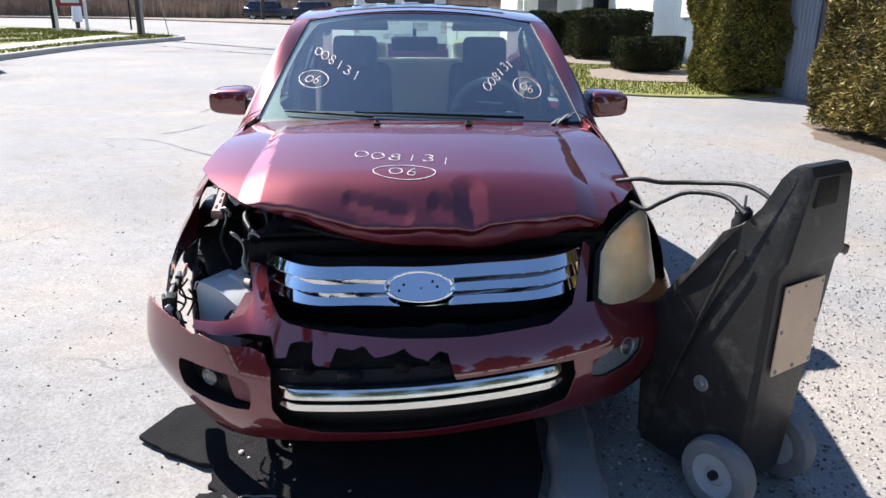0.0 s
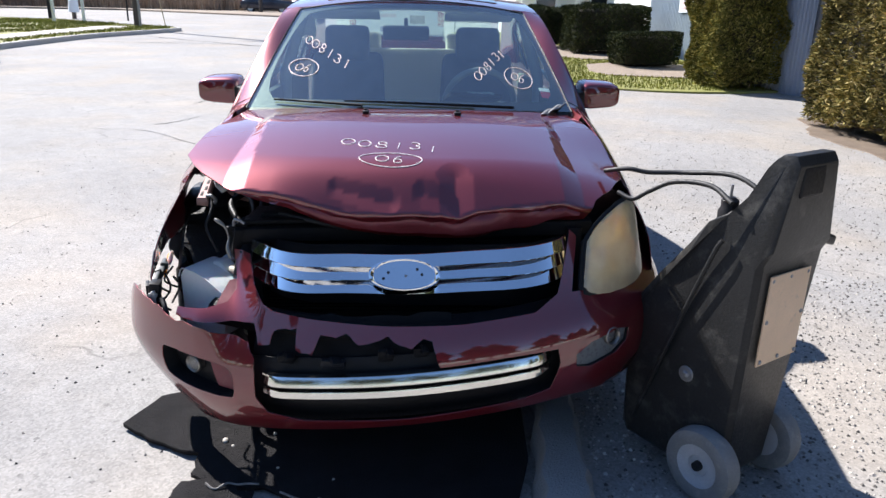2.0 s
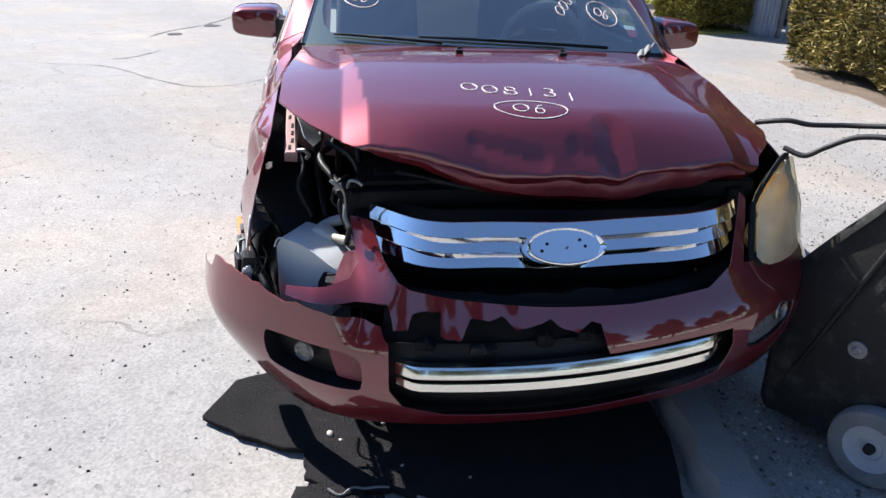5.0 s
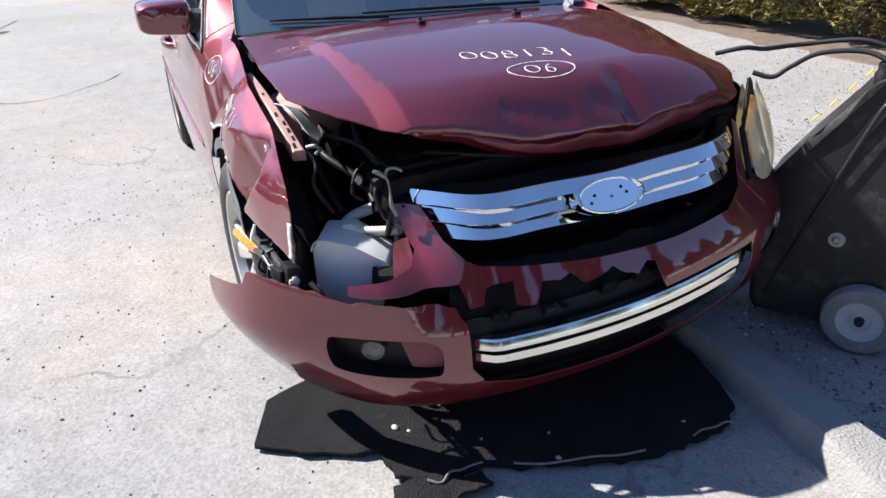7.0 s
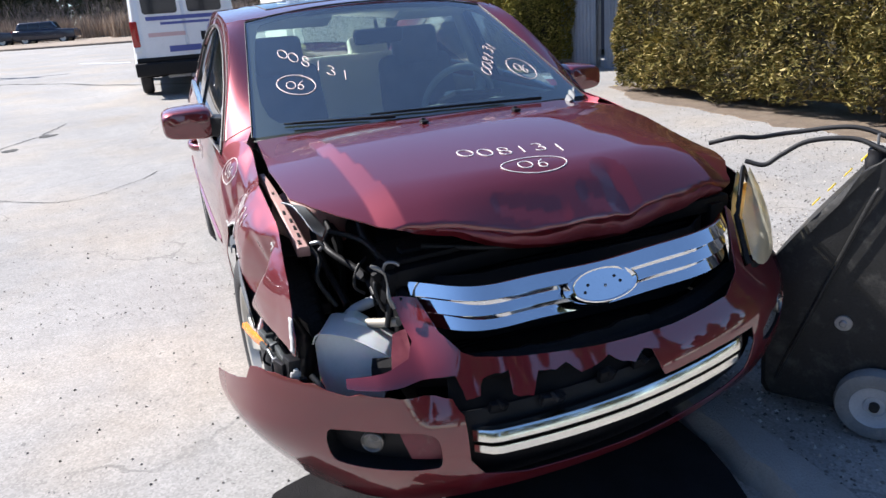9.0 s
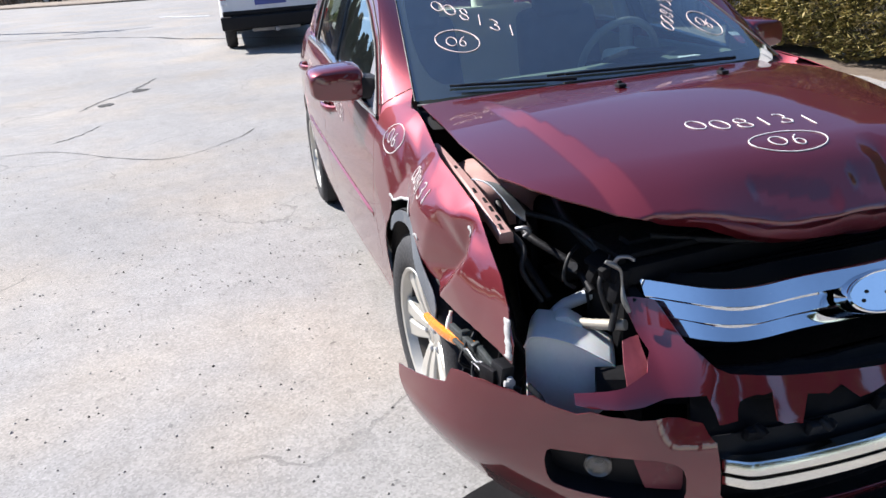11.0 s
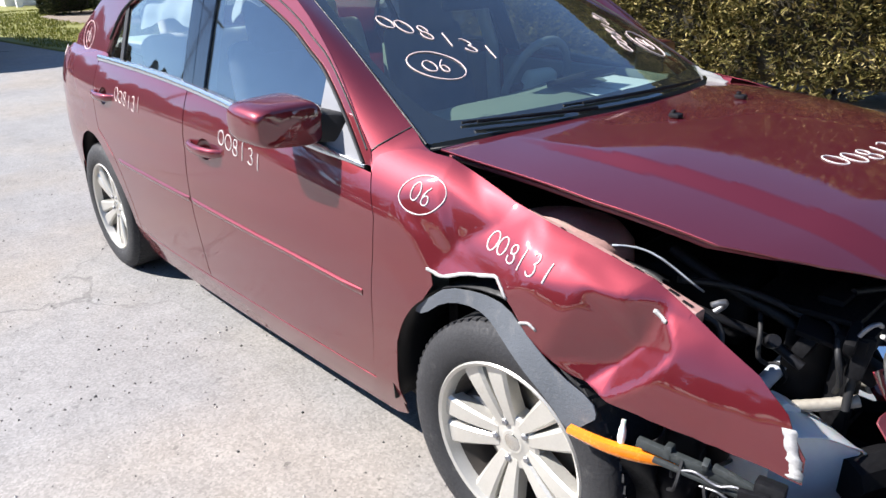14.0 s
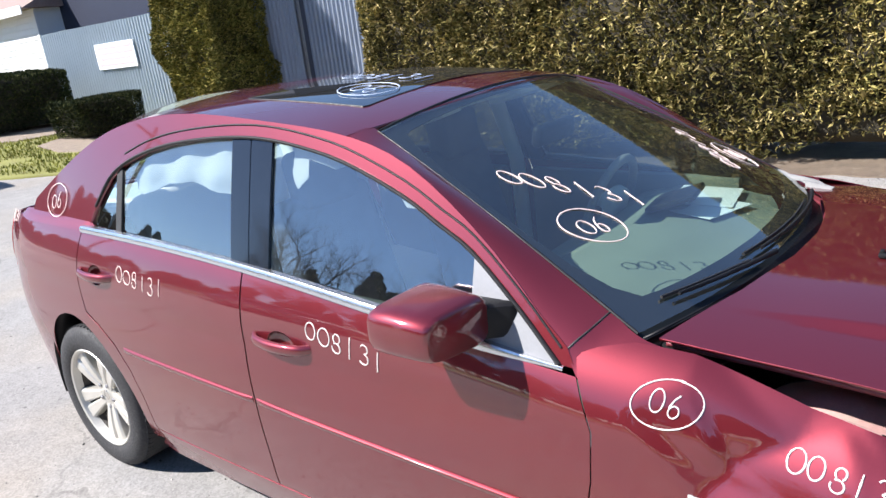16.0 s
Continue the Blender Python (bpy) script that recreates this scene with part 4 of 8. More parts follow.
def clipped(name, label, lo, hi, count, size, material, seed, rough=0.07, round_=0.18, group="", foot=0.12, faces="xyXYZ"):
    """A clipped hedge or bush: solid dark core standing in for inner shade, a skin of leaf sprays, short stems down to
    the soil.
    """
    (x0, y0, z0), (x1, y1, z1) = lo, hi
    mid = Vector(((x0 + x1) / 2, (y0 + y1) / 2, z0))
    root = thing(name, label, "hedge" if name == "hedge" else "bush", Matrix.Translation(mid), group)
    hx, hy, hz = (x1 - x0) / 2, (y1 - y0) / 2, z1 - z0

    def warp(p):
        n = Vector((noise.noise(p * 1.3 + mid), noise.noise(p * 1.3 + mid + Vector((7, 1, 3))), noise.noise(p * 1.3 + mid + Vector((2, 9, 4)))))
        f = Vector((noise.noise(p * 6 + mid), noise.noise(p * 6 - mid), 0))
        return p + n * rough * 1.6 + f * rough * 0.7

    # Solid dark box added behind the leaves to block light and read as shade.
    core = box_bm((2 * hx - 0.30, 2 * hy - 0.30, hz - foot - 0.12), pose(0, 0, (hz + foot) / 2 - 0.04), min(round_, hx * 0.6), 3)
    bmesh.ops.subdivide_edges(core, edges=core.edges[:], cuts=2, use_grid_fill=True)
    part("core", core, HEDGECORE, root, "solid dark filler blocking light behind the leaves", 60)
    areas = {"x": hy * hz, "X": hy * hz, "y": hx * hz, "Y": hx * hz, "Z": 2 * hx * hy}
    keys = [k for k in faces]
    weights = [areas[k] for k in keys]

    def shape(r):
        k = r.choices(keys, weights)[0]
        a, b, c = r.uniform(-1, 1), r.uniform(-1, 1), foot + (hz - foot) * r.random() ** 0.9
        deep = abs(r.gauss(0, 0.07))
        if k in "xX":
            s = -1 if k == "x" else 1
            p, o = Vector((s * hx, a * hy, c)), Vector((s, 0, 0))
        elif k in "yY":
            s = -1 if k == "y" else 1
            p, o = Vector((a * hx, s * hy, c)), Vector((0, s, 0))
        else:
            p, o = Vector((a * hx, b * hy, hz)), Vector((0, 0, 1))
        # rounded corners
        for ax, half in ((0, hx), (1, hy)):
            over = abs(p[ax]) - (half - round_)
            if over > 0:
                top = max(p.z - (hz - round_), 0)
                p.z -= 0.25 * over * top / round_
        ex, ey = max(abs(p.x) - (hx - round_), 0) / round_, max(abs(p.y) - (hy - round_), 0) / round_
        if ex > 0 and ey > 0:
            q = math.hypot(ex, ey)
            if q > 1:
                p.x = math.copysign(hx - round_ + round_ * ex / q, p.x)
                p.y = math.copysign(hy - round_ + round_ * ey / q, p.y)
        low = ease(0.5, 0.0, p.z)
        p.x *= 1 - 0.06 * low
        p = warp(p) - o * deep
        return p, o

    v, f = foliage(count, size, shape, seed)
    mesh_of("leaves", v, f, material, root, "", False)
    r = random.Random(seed + 5)
    for _ in range(max(3, int(2 * hy / 0.8))):
        x, y = r.uniform(-0.5, 0.5) * hx, r.uniform(-0.85, 0.85) * hy
        part("stem", tube_bm([Vector((x, y, -0.02)), Vector((x + r.uniform(-0.05, 0.05), y, 0.2)), Vector((x + r.uniform(-0.1, 0.1), y + 0.05, 0.5))], lambda t: 0.028 - 0.01 * t, 6), BARK, root, "", 60)
    return root


clipped("hedge", "tall clipped yew hedge with olive and brown-tipped sprays", (5.22, -3.2, 0.03), (6.8, 6.95, 3.65), 215000, 0.070, YEW, 21, 0.12, 0.22, faces="xyYZ")
clipped("hedge_pillar", "tall clipped golden-green evergreen pillar beside the gate", (5.35, 10.15, 0.17), (6.60, 11.9, 3.6), 80000, 0.065, YEW_GOLD, 22, 0.10, 0.16, faces="xyY")
clipped("low_bush", "low box-clipped dark green bush in the mulch bed", (4.68, 14.0, 0.31), (6.15, 15.3, 1.16), 22000, 0.05, BOXWOOD, 23, 0.05, 0.14, foot=0.08)
clipped("tall_bush", "waist-high flat-topped dark clipped bush", (4.35, 17.8, 0.42), (6.55, 19.5, 1.80), 24000, 0.075, BOXWOOD, 24, 0.08, 0.2, foot=0.12)
clipped("tall_bush", "flat-topped dark clipped bush beside the lawn", (3.48, 20.4, 0.48), (4.75, 21.7, 1.78), 14000, 0.075, BOXWOOD, 25, 0.08, 0.2, foot=0.12)


# ---- corrugated fence and gate ----
def corrugated(name, a, b, z0, z1, material, label, waves=0.09, deep=0.018, category="fence"):
    a, b = Vector((*a, 0)), Vector((*b, 0))
    d = (b - a).normalized()
    o = Vector((-d.y, d.x, 0))
    long = (b - a).length
    root = thing(name, label, category, Matrix.Translation(a), kind="structure")
    vs, n = [], int(long / waves * 8)
    for i in range(n + 1):
        s = i / n * long
        w = deep * max(-0.6, min(0.6, math.sin(2 * math.pi * s / waves))) / 0.6
        for z in (z0, z1):
            vs.append(d * s + o * w + Vector((0, 0, z + 0.01 * noise.noise((s, z, 3)))))
    fs = [(2 * i, 2 * i + 2, 2 * i + 3, 2 * i + 1) for i in range(n)]
    ob = mesh_of("steel_sheet", vs, fs, material, root, "", False)
    ob.modifiers.new("thick", "SOLIDIFY").thickness = 0.003
    for s in np.arange(0, long + 0.01, max(long / max(1, round(long / 2.4)), 0.5)):
        part("post", box_bm((0.07, 0.07, z1 - z0), Matrix.Translation(d * s + o * 0.07 + Vector((0, 0, (z0 + z1) / 2)))), METAL, root)
    for z in (z0 + 0.35, z1 - 0.3):
        part("rail", box_bm((long, 0.04, 0.06), Matrix.Translation(d * long / 2 + o * 0.045 + Vector((0, 0, z))) @ d.to_track_quat("X", "Z").to_matrix().to_4x4(), 0.005), METAL, root)
    return root


corrugated("gate", (6.88, 9.55), (7.35, 6.2), 0.12, 3.4, SHEETMETAL, "tall blue-grey corrugated steel gate leaf, closed", category="gate")
corrugated("gate", (6.45, 10.95), (6.78, 9.68), 0.18, 3.4, SHEETMETAL, "narrow corrugated steel gate leaf standing ajar", category="gate")
fence = corrugated("fence", (7.25, 20.35), (7.25, 11.6), 0.2, 2.70, SHEETPALE, "pale corrugated steel fence beyond the bushes", 0.12)
signb = thing("fence_sign", "white notice board with faded red lettering on the fence", "sign", pose(7.19, 16.65, 1.93))
part("board", box_bm((0.03, 1.78, 0.60), None, 0.006), SIGNWHITE, signb)
for k, w in enumerate((1.55, 1.66, 1.35, 1.6)):
    part("lettering_bar", box_bm((0.006, w, 0.06), pose(-0.018, 0, 0.20 - 0.13 * k), 0), REDBAR, signb)


# ---- white house and outbuilding behind ----
def house():
    root = thing("house", "low white board-sided house with a dark roof behind the bushes", "house", pose(3.9, 27.0, gz(27) - 0.05))
    part("wall", box_bm((9.0, 6.0, 2.9), pose(4.5, 3.0, 1.45), 0.01), SIDING, root)
    boards = bmesh.new()
    for i in range(20):
        b = box_bm((9.04, 0.02, 0.135), pose(4.5, -0.012, 0.2 + 0.14 * i, 6), 0)
        me = bpy.data.meshes.new("tmp")
        b.to_mesh(me)
        b.free()
        boards.from_mesh(me)
        bpy.data.meshes.remove(me)
    part("siding", boards, SIDING, root)
    part("roof", prism_bm([(-3.5, 0), (3.5, 0), (0, 1.7)], 9.8, pose(-0.4, 3.0, 2.9) @ pose(0, 0, 0, 90, 0, 90)), SLATE, root)
    for x in (1.2, 3.4, 6.2):
        w = part("window", box_bm((0.9, 0.06, 1.2), pose(x, -0.03, 1.6), 0.01), SIGNWHITE, root)
        part("pane", box_bm((0.76, 0.03, 1.06), pose(x, -0.055, 1.6), 0), DARKGLASS, w)
    for x in (0.2, 2.3, 4.8):
        part("porch_post", box_bm((0.16, 0.16, 2.8), pose(x, -0.9, 1.4), 0.01), SIDING, root)
    part("porch_roof", box_bm((9.2, 1.3, 0.14), pose(4.5, -0.5, 2.86), 0.02), SLATE, root)
    return root


house()
shed = thing("outbuilding", "dark blue clad outbuilding behind the steel fence", "building", pose(9.3, 17.6, 0.35))
part("wall", box_bm((2.6, 9.0, 4.6), pose(0, -1.5, 2.3), 0.02), NAVY, shed)
part("roof", prism_bm([(-1.7, 0), (1.7, 0), (0, 0.8)], 9.4, pose(0, 3.2, 4.6) @ pose(0, 0, 0, 90, 0, 0)), SLATE, shed)
garage = thing("garage", "white board-sided garage beside the fence", "building", pose(8.80, 23.15, 0.20))
part("wall", box_bm((3.0, 5.5, 3.2), pose(0, 0, 1.6), 0.01), SIDING, garage)
for i in range(20):
    part("board", box_bm((0.02, 5.53, 0.165), pose(-1.51, 0, 0.16 + 0.155 * i, 0, 9, 0), 0), SIDING, garage)
part("corner_board", box_bm((0.05, 0.10, 3.15), pose(-1.515, -2.74, 1.575), 0.004), SIDING, garage)
part("fascia", box_bm((0.03, 6.0, 0.22), pose(-1.92, 0, 3.16), 0.004), SIDING, garage)
part("roof", prism_bm([(-1.9, 0), (1.9, 0), (0, 0.95)], 6.0, pose(0, 3.0, 3.2) @ pose(0, 0, 0, 90, 0, 0)), mat("faded_brown_shingle", (0.26, 0.18, 0.16), 0.85, 0, 0, 0.25, 4, 60, 0.3), garage)


# ---- the damaged red saloon ----
car = thing("car", "dark red metallic saloon car with a crushed, torn front corner", "car")


def mirrored(f):
    def g(a, b):
        p = f(a, b)
        return Vector((-p.x, p.y, p.z))

    return g


left_side, left_cabin = mirrored(side), mirrored(cabin)

# bonnet, buckled and standing proud of the right wing
bonnet_edge = [(-0.725, 0.34), (-0.757, -0.15), (-0.746, -0.41), (-0.70, -0.50), (-0.652, -0.563), (-0.563, -0.643), (-0.478, -0.715)]
bonnet_edge += rag([(-0.478, -0.715), (-0.435, -0.731), (-0.274, -0.78), (-0.02, -0.83), (0.22, -0.838), (0.43, -0.789), (0.568, -0.70)], 0.003, 0.03, 4)[1:]
bonnet_edge += [(0.584, -0.656), (0.61, -0.60), (0.68, -0.52), (0.756, -0.373), (0.772, 0.0), (0.735, 0.25), (0.70, 0.37), (0.45, 0.25), (0.2, 0.195), (0, 0.18), (-0.2, 0.195), (-0.45, 0.25)]
hood = sheet("bonnet", bonnet_edge, bonnet, PAINT, car, (0.012, 0.010), 0.006, label="dented bonnet, buckled along its front edge")
sheet("bonnet_frame", [(x * 0.965, y * 0.95 + 0.012) for x, y in bonnet_edge], lambda x, y: bonnet(x, y) - Vector((0, 0, 0.022)), PAINT_IN, hood, (0.05, 0.05), 0.01)
marking("number_marking", "008131", bonnet, (-0.228, -0.425), (0.056, -0.011), (0.004, 0.058), CHALK, hood, 0.0043, 1.02, wander=0.08)
marking("circle_marking", "06", bonnet, (-0.104, -0.566), (0.052, -0.004), (0.003, 0.042), CHALK, hood, 0.0043, 0.98, ring=(1.95, 1.05))
for x in (-0.174, 0.192):
    nz = join_bm(box_bm((0.028, 0.03, 0.012), pose(x, 0.008, bonnet(x, 0.008).z + 0.007), 0.005), box_bm((0.014, 0.01, 0.012), pose(x, 0.016, bonnet(x, 0.008).z + 0.014), 0.003))
    part("washer_nozzle", nz, BLACK, hood, "", 40)

# right wing, folded in over the wheel
wing_edge = [(0.4865, 0.235), (0.4865, 0.315), (0.446, 0.496), (0.4195, 0.706), (0.4215, 0.817), (0.4575, 0.90), (0.4685, 0.925), (0.480, 0.965), (0.44, 0.99), (0.37, 1.02), (0.254, 1.03), (0.042, 0.995), (-0.148, 0.991), (-0.314, 0.985)]
wing_edge += [(-0.402, 0.953), (-0.466, 0.925), (-0.54, 0.897), (-0.60, 0.855), (-0.642, 0.78), (-0.648, 0.69)]
wing_edge += rag([(-0.648, 0.69), (-0.594, 0.70), (-0.45, 0.69), (-0.321, 0.674), (-0.254, 0.672), (-0.189, 0.68), (-0.14, 0.706), (-0.078, 0.756), (-0.035, 0.80), (0.012, 0.828), (0.10, 0.79), (0.165, 0.752), (0.215, 0.752), (0.20, 0.715)], 0.003, 0.02, 7)[1:]
wing_edge += [(0.231, 0.659), (0.256, 0.634), (0.276, 0.609), (0.300, 0.575), (0.318, 0.544), (0.347, 0.48), (0.37, 0.37), (0.378, 0.30), (0.372, 0.24)]
right_wing = sheet("right_wing", wing_edge, wing, PAINT, car, (0.010, 0.010), 0.003, flip=True, creased=38, label="crumpled front wing with a torn wheel arch edge")
marking("circle_marking", "06", wing, (0.315, 0.886), (-0.034, 0.006), (-0.004, 0.050), CHALK, right_wing, 0.0046, 0.95, ring=(1.95, 1.0), flip=True, seed=8)
marking("number_marking", "008131", wing, (0.072, 0.864), (-0.0345, 0.003), (-0.006, 0.048), CHALK, right_wing, 0.005, 1.0, flip=True, seed=5)
# bare filler along the torn edge
for chain, w in (([(0.225, 0.748), (0.20, 0.748), (0.165, 0.754), (0.10, 0.791), (0.045, 0.814), (0.01, 0.83), (-0.012, 0.82), (-0.035, 0.80)], 0.011), ([(-0.075, 0.757), (-0.098, 0.772), (-0.12, 0.765)], 0.010), ([(-0.335, 0.925), (-0.352, 0.918), (-0.365, 0.915)], 0.012), ([(-0.608, 0.832), (-0.618, 0.80), (-0.628, 0.765), (-0.636, 0.73), (-0.636, 0.70)], 0.030)):
    vs, fs = [], []
    pts = smooth_path([(a, b, 0) for a, b in chain], 4)
    for i, q in enumerate(pts):
        d = (pts[min(i + 1, len(pts) - 1)] - pts[max(i - 1, 0)]).normalized()
        for k in (-1, 1):
            e = q + Vector((-d.y, d.x, 0)) * w * 0.5 * k * (0.7 + 0.5 * noise.noise((i * 0.7, w * 99, k)))
            p = wing(e.x, e.y)
            vs.append(p + Vector((-0.003, 0, 0.0015)))
    fs = [(2 * i, 2 * i + 1, 2 * i + 3, 2 * i + 2) for i in range(len(pts) - 1)]
    ob = mesh_of("scraped_patch", vs, fs, RAW, right_wing, "flaked white filler")
    ob.modifiers.new("thick", "SOLIDIFY").thickness = 0.003

# left wing
wing_l = [(0.484, 0.235), (0.484, 0.315), (0.443, 0.496), (0.416, 0.706), (0.418, 0.817), (0.46, 0.924), (0.512, 0.99), (0.42, 1.03), (0.25, 1.03), (0.0, 1.0), (-0.3, 0.985), (-0.45, 0.95), (-0.53, 0.86), (-0.55, 0.70), (-0.50, 0.62)]
arch_l = [(0.372 * math.cos(a), 0.325 + 0.372 * math.sin(a)) for a in np.linspace(math.radians(118), math.radians(-12), 18)]
sheet("left_wing", wing_l + [(-0.36, 0.60), (-0.25, 0.61)] + arch_l, left_side, PAINT, car, (0.03, 0.03), 0.003)

# doors
vb = belt_v


front_door = [(y, vb(y) - 0.004) for y in np.linspace(0.47, 1.555, 12)] + [(1.545, 0.80), (1.533, 0.61), (1.540, 0.45), (1.552, 0.295), (0.49, 0.295), (0.449, 0.496), (0.423, 0.706), (0.425, 0.817)]
rear_door = [(y, vb(y) - 0.004) for y in np.linspace(1.562, 2.60, 12)] + [(2.612, 0.90), (2.612, 0.80), (2.59, 0.735), (2.50, 0.70), (2.40, 0.64), (2.335, 0.55), (2.31, 0.44), (2.31, 0.295), (1.559, 0.295), (1.547, 0.45), (1.540, 0.61), (1.552, 0.80)]
arch_r = [(2.752 - 0.372 * math.cos(a), 0.325 + 0.372 * math.sin(a)) for a in np.linspace(math.radians(-14), math.radians(194), 30)]
quarter = [(y, vb(y) - 0.002) for y in np.linspace(2.607, 3.2, 8)] + [(3.35, 1.05), (3.56, 1.02), (3.61, 0.95), (3.63, 0.70), (3.62, 0.42), (3.55, 0.28), (3.2, 0.25)] + arch_r[::-1] + [(2.317, 0.24), (2.317, 0.44), (2.342, 0.55), (2.406, 0.632), (2.505, 0.693), (2.597, 0.729), (2.619, 0.80), (2.619, 0.90)]
sill = [(0.385, 0.235), (0.49, 0.288), (1.4, 0.288), (2.31, 0.288), (2.31, 0.24), (2.36, 0.20), (2.30, 0.165), (0.45, 0.165), (0.39, 0.19)]


def scoop(y0, y1, v, k=1.0):
    mid = (y0 + y1) / 2
    return [(mid + 0.058 * k * math.cos(a), v - 0.004 + 0.036 * k * math.sin(a)) for a in np.linspace(0, 2 * math.pi, 24, endpoint=False)]


GRIP_F, GRIP_R = (1.500, 1.250, 0.834), (2.590, 2.33, 0.892)


def flank_panels(f, flip, step):
    fd = sheet("front_door", front_door, f, PAINT, car, step, 0.004, holes=(scoop(*GRIP_F),), flip=flip, label="dark red front door")
    rd = sheet("rear_door", rear_door, f, PAINT, car, step, 0.004, holes=(scoop(*GRIP_R),), flip=flip)
    qp = sheet("rear_quarter_panel", quarter, f, PAINT, car, step, 0.004, flip=flip)
    sl = sheet("sill", sill, f, PAINT, car, (0.08, 0.02), 0.006, flip=flip)
    return fd, rd, qp, sl


door_fr, door_rr, quarter_r, sill_r = flank_panels(side, True, (0.045, 0.02))
door_fl, door_rl, quarter_l, sill_l = flank_panels(left_side, False, (0.09, 0.05))


def moulding(y0, y1, v0, v1, f, sgn, parent):
    """Rubbing strip, half round, on the door skin."""
    bm, rows = bmesh.new(), []
    for t in np.linspace(0, 1, 24):
        y, v = y0 + (y1 - y0) * t, v0 + (v1 - v0) * t
        k = min(t, 1 - t) * 24
        s = min(1, 0.35 + k * 0.65)
        rows.append([bm.verts.new(f(y, v + dv) + Vector((sgn * out * s, 0, 0))) for dv, out in ((-0.013, -0.001), (-0.011, 0.003), (-0.005, 0.006), (0.001, 0.008), (0.005, 0.0072), (0.0085, 0.003), (0.010, -0.001))])
    for a, b in zip(rows, rows[1:]):
        for i in range(6):
            bm.faces.new((a[i], a[i + 1], b[i + 1], b[i]))
    for end in (rows[0], rows[-1]):
        bm.faces.new(end)
    bmesh.ops.recalc_face_normals(bm, faces=bm.faces[:])
    return part("rubbing_strip", bm, PAINT, parent, "", 40)


moulding(0.475, 1.527, 0.588, 0.62, side, -1, door_fr)
moulding(1.548, 2.33, 0.62, 0.63, side, -1, door_rr)


def handle(y0, y1, v, parent):
    """Pull handle over a scooped recess."""
    mid = (y0 + y1) / 2
    deep = lambda a, b: side(a, b) + Vector((0.002 + 0.030 * max(0, 1 - ((a - mid) / 0.06) ** 2 - ((b - v + 0.004) / 0.038) ** 2) ** 0.6, 0, 0))  # noqa: E731
    sheet("handle_recess", scoop(y0, y1, v, 1.03), deep, PAINT, parent, (0.010, 0.008), 0.002, flip=True)
    pts = []
    for t in np.linspace(0, 1, 9):
        p = side(y0 + (y1 - y0) * t, v)
        pts.append(p + Vector((0.008 - 0.040 * max(math.sin(math.pi * t), 0.0) ** 0.5, 0, 0.0)))
    bm = tube_bm(smooth_path(pts, 3), lambda t: 0.0125 - 0.003 * abs(2 * t - 1) ** 4, 10)
    for vtx in bm.verts:
        vtx.co.z = side(mid, v).z + (vtx.co.z - side(mid, v).z) * 1.35
    part("door_handle", bm, PAINT, parent, "", 60)


handle(*GRIP_F, door_fr)
handle(*GRIP_R, door_rr)
marking("number_marking", "008131", side, (1.268, 0.862), (-0.050, -0.006), (0.0, 0.054), CHALK, door_fr, 0.0048, 1.0, flip=True, seed=2)
marking("number_marking", "008131", side, (2.29, 0.888), (-0.054, -0.003), (0.0, 0.055), CHALK_PINK, door_rr, 0.0048, 1.0, flip=True, seed=9)
marking("circle_marking", "06", cabin, (2.95, 1.065), (-0.055, 0.004), (0.0, 0.056), CHALK_PINK, quarter_r, 0.0048, 0.95, ring=(1.9, 1.05), flip=True, seed=4, lift=0.006)
marking("number_marking", "008131", side, (3.56, 0.98), (-0.045, 0.004), (0.0, 0.05), CHALK_PINK, quarter_r, 0.007, 1.0, flip=True, seed=4)

# cabin side: painted frame, black middle pillar, glass
win_top = [(2.574, 1.03), (2.53, 1.10), (2.44, 1.195), (2.34, 1.245), (2.2, 1.285), (2.038, 1.314), (1.85, 1.333), (1.673, 1.342), (1.532, 1.340), (1.38, 1.325), (1.199, 1.293), (0.989, 1.228), (0.86, 1.17), (0.760, 1.122), (0.62, 1.02), (0.512, 0.928)]
rail_line = [(y, rail_z(y)) for y in np.linspace(0.50, 3.16, 40)]
frame_edge = [(0.475, 0.925)] + rail_line + [(3.2, 1.02), (2.9, belt_z(2.9)), (2.62, belt_z(2.62))] + win_top


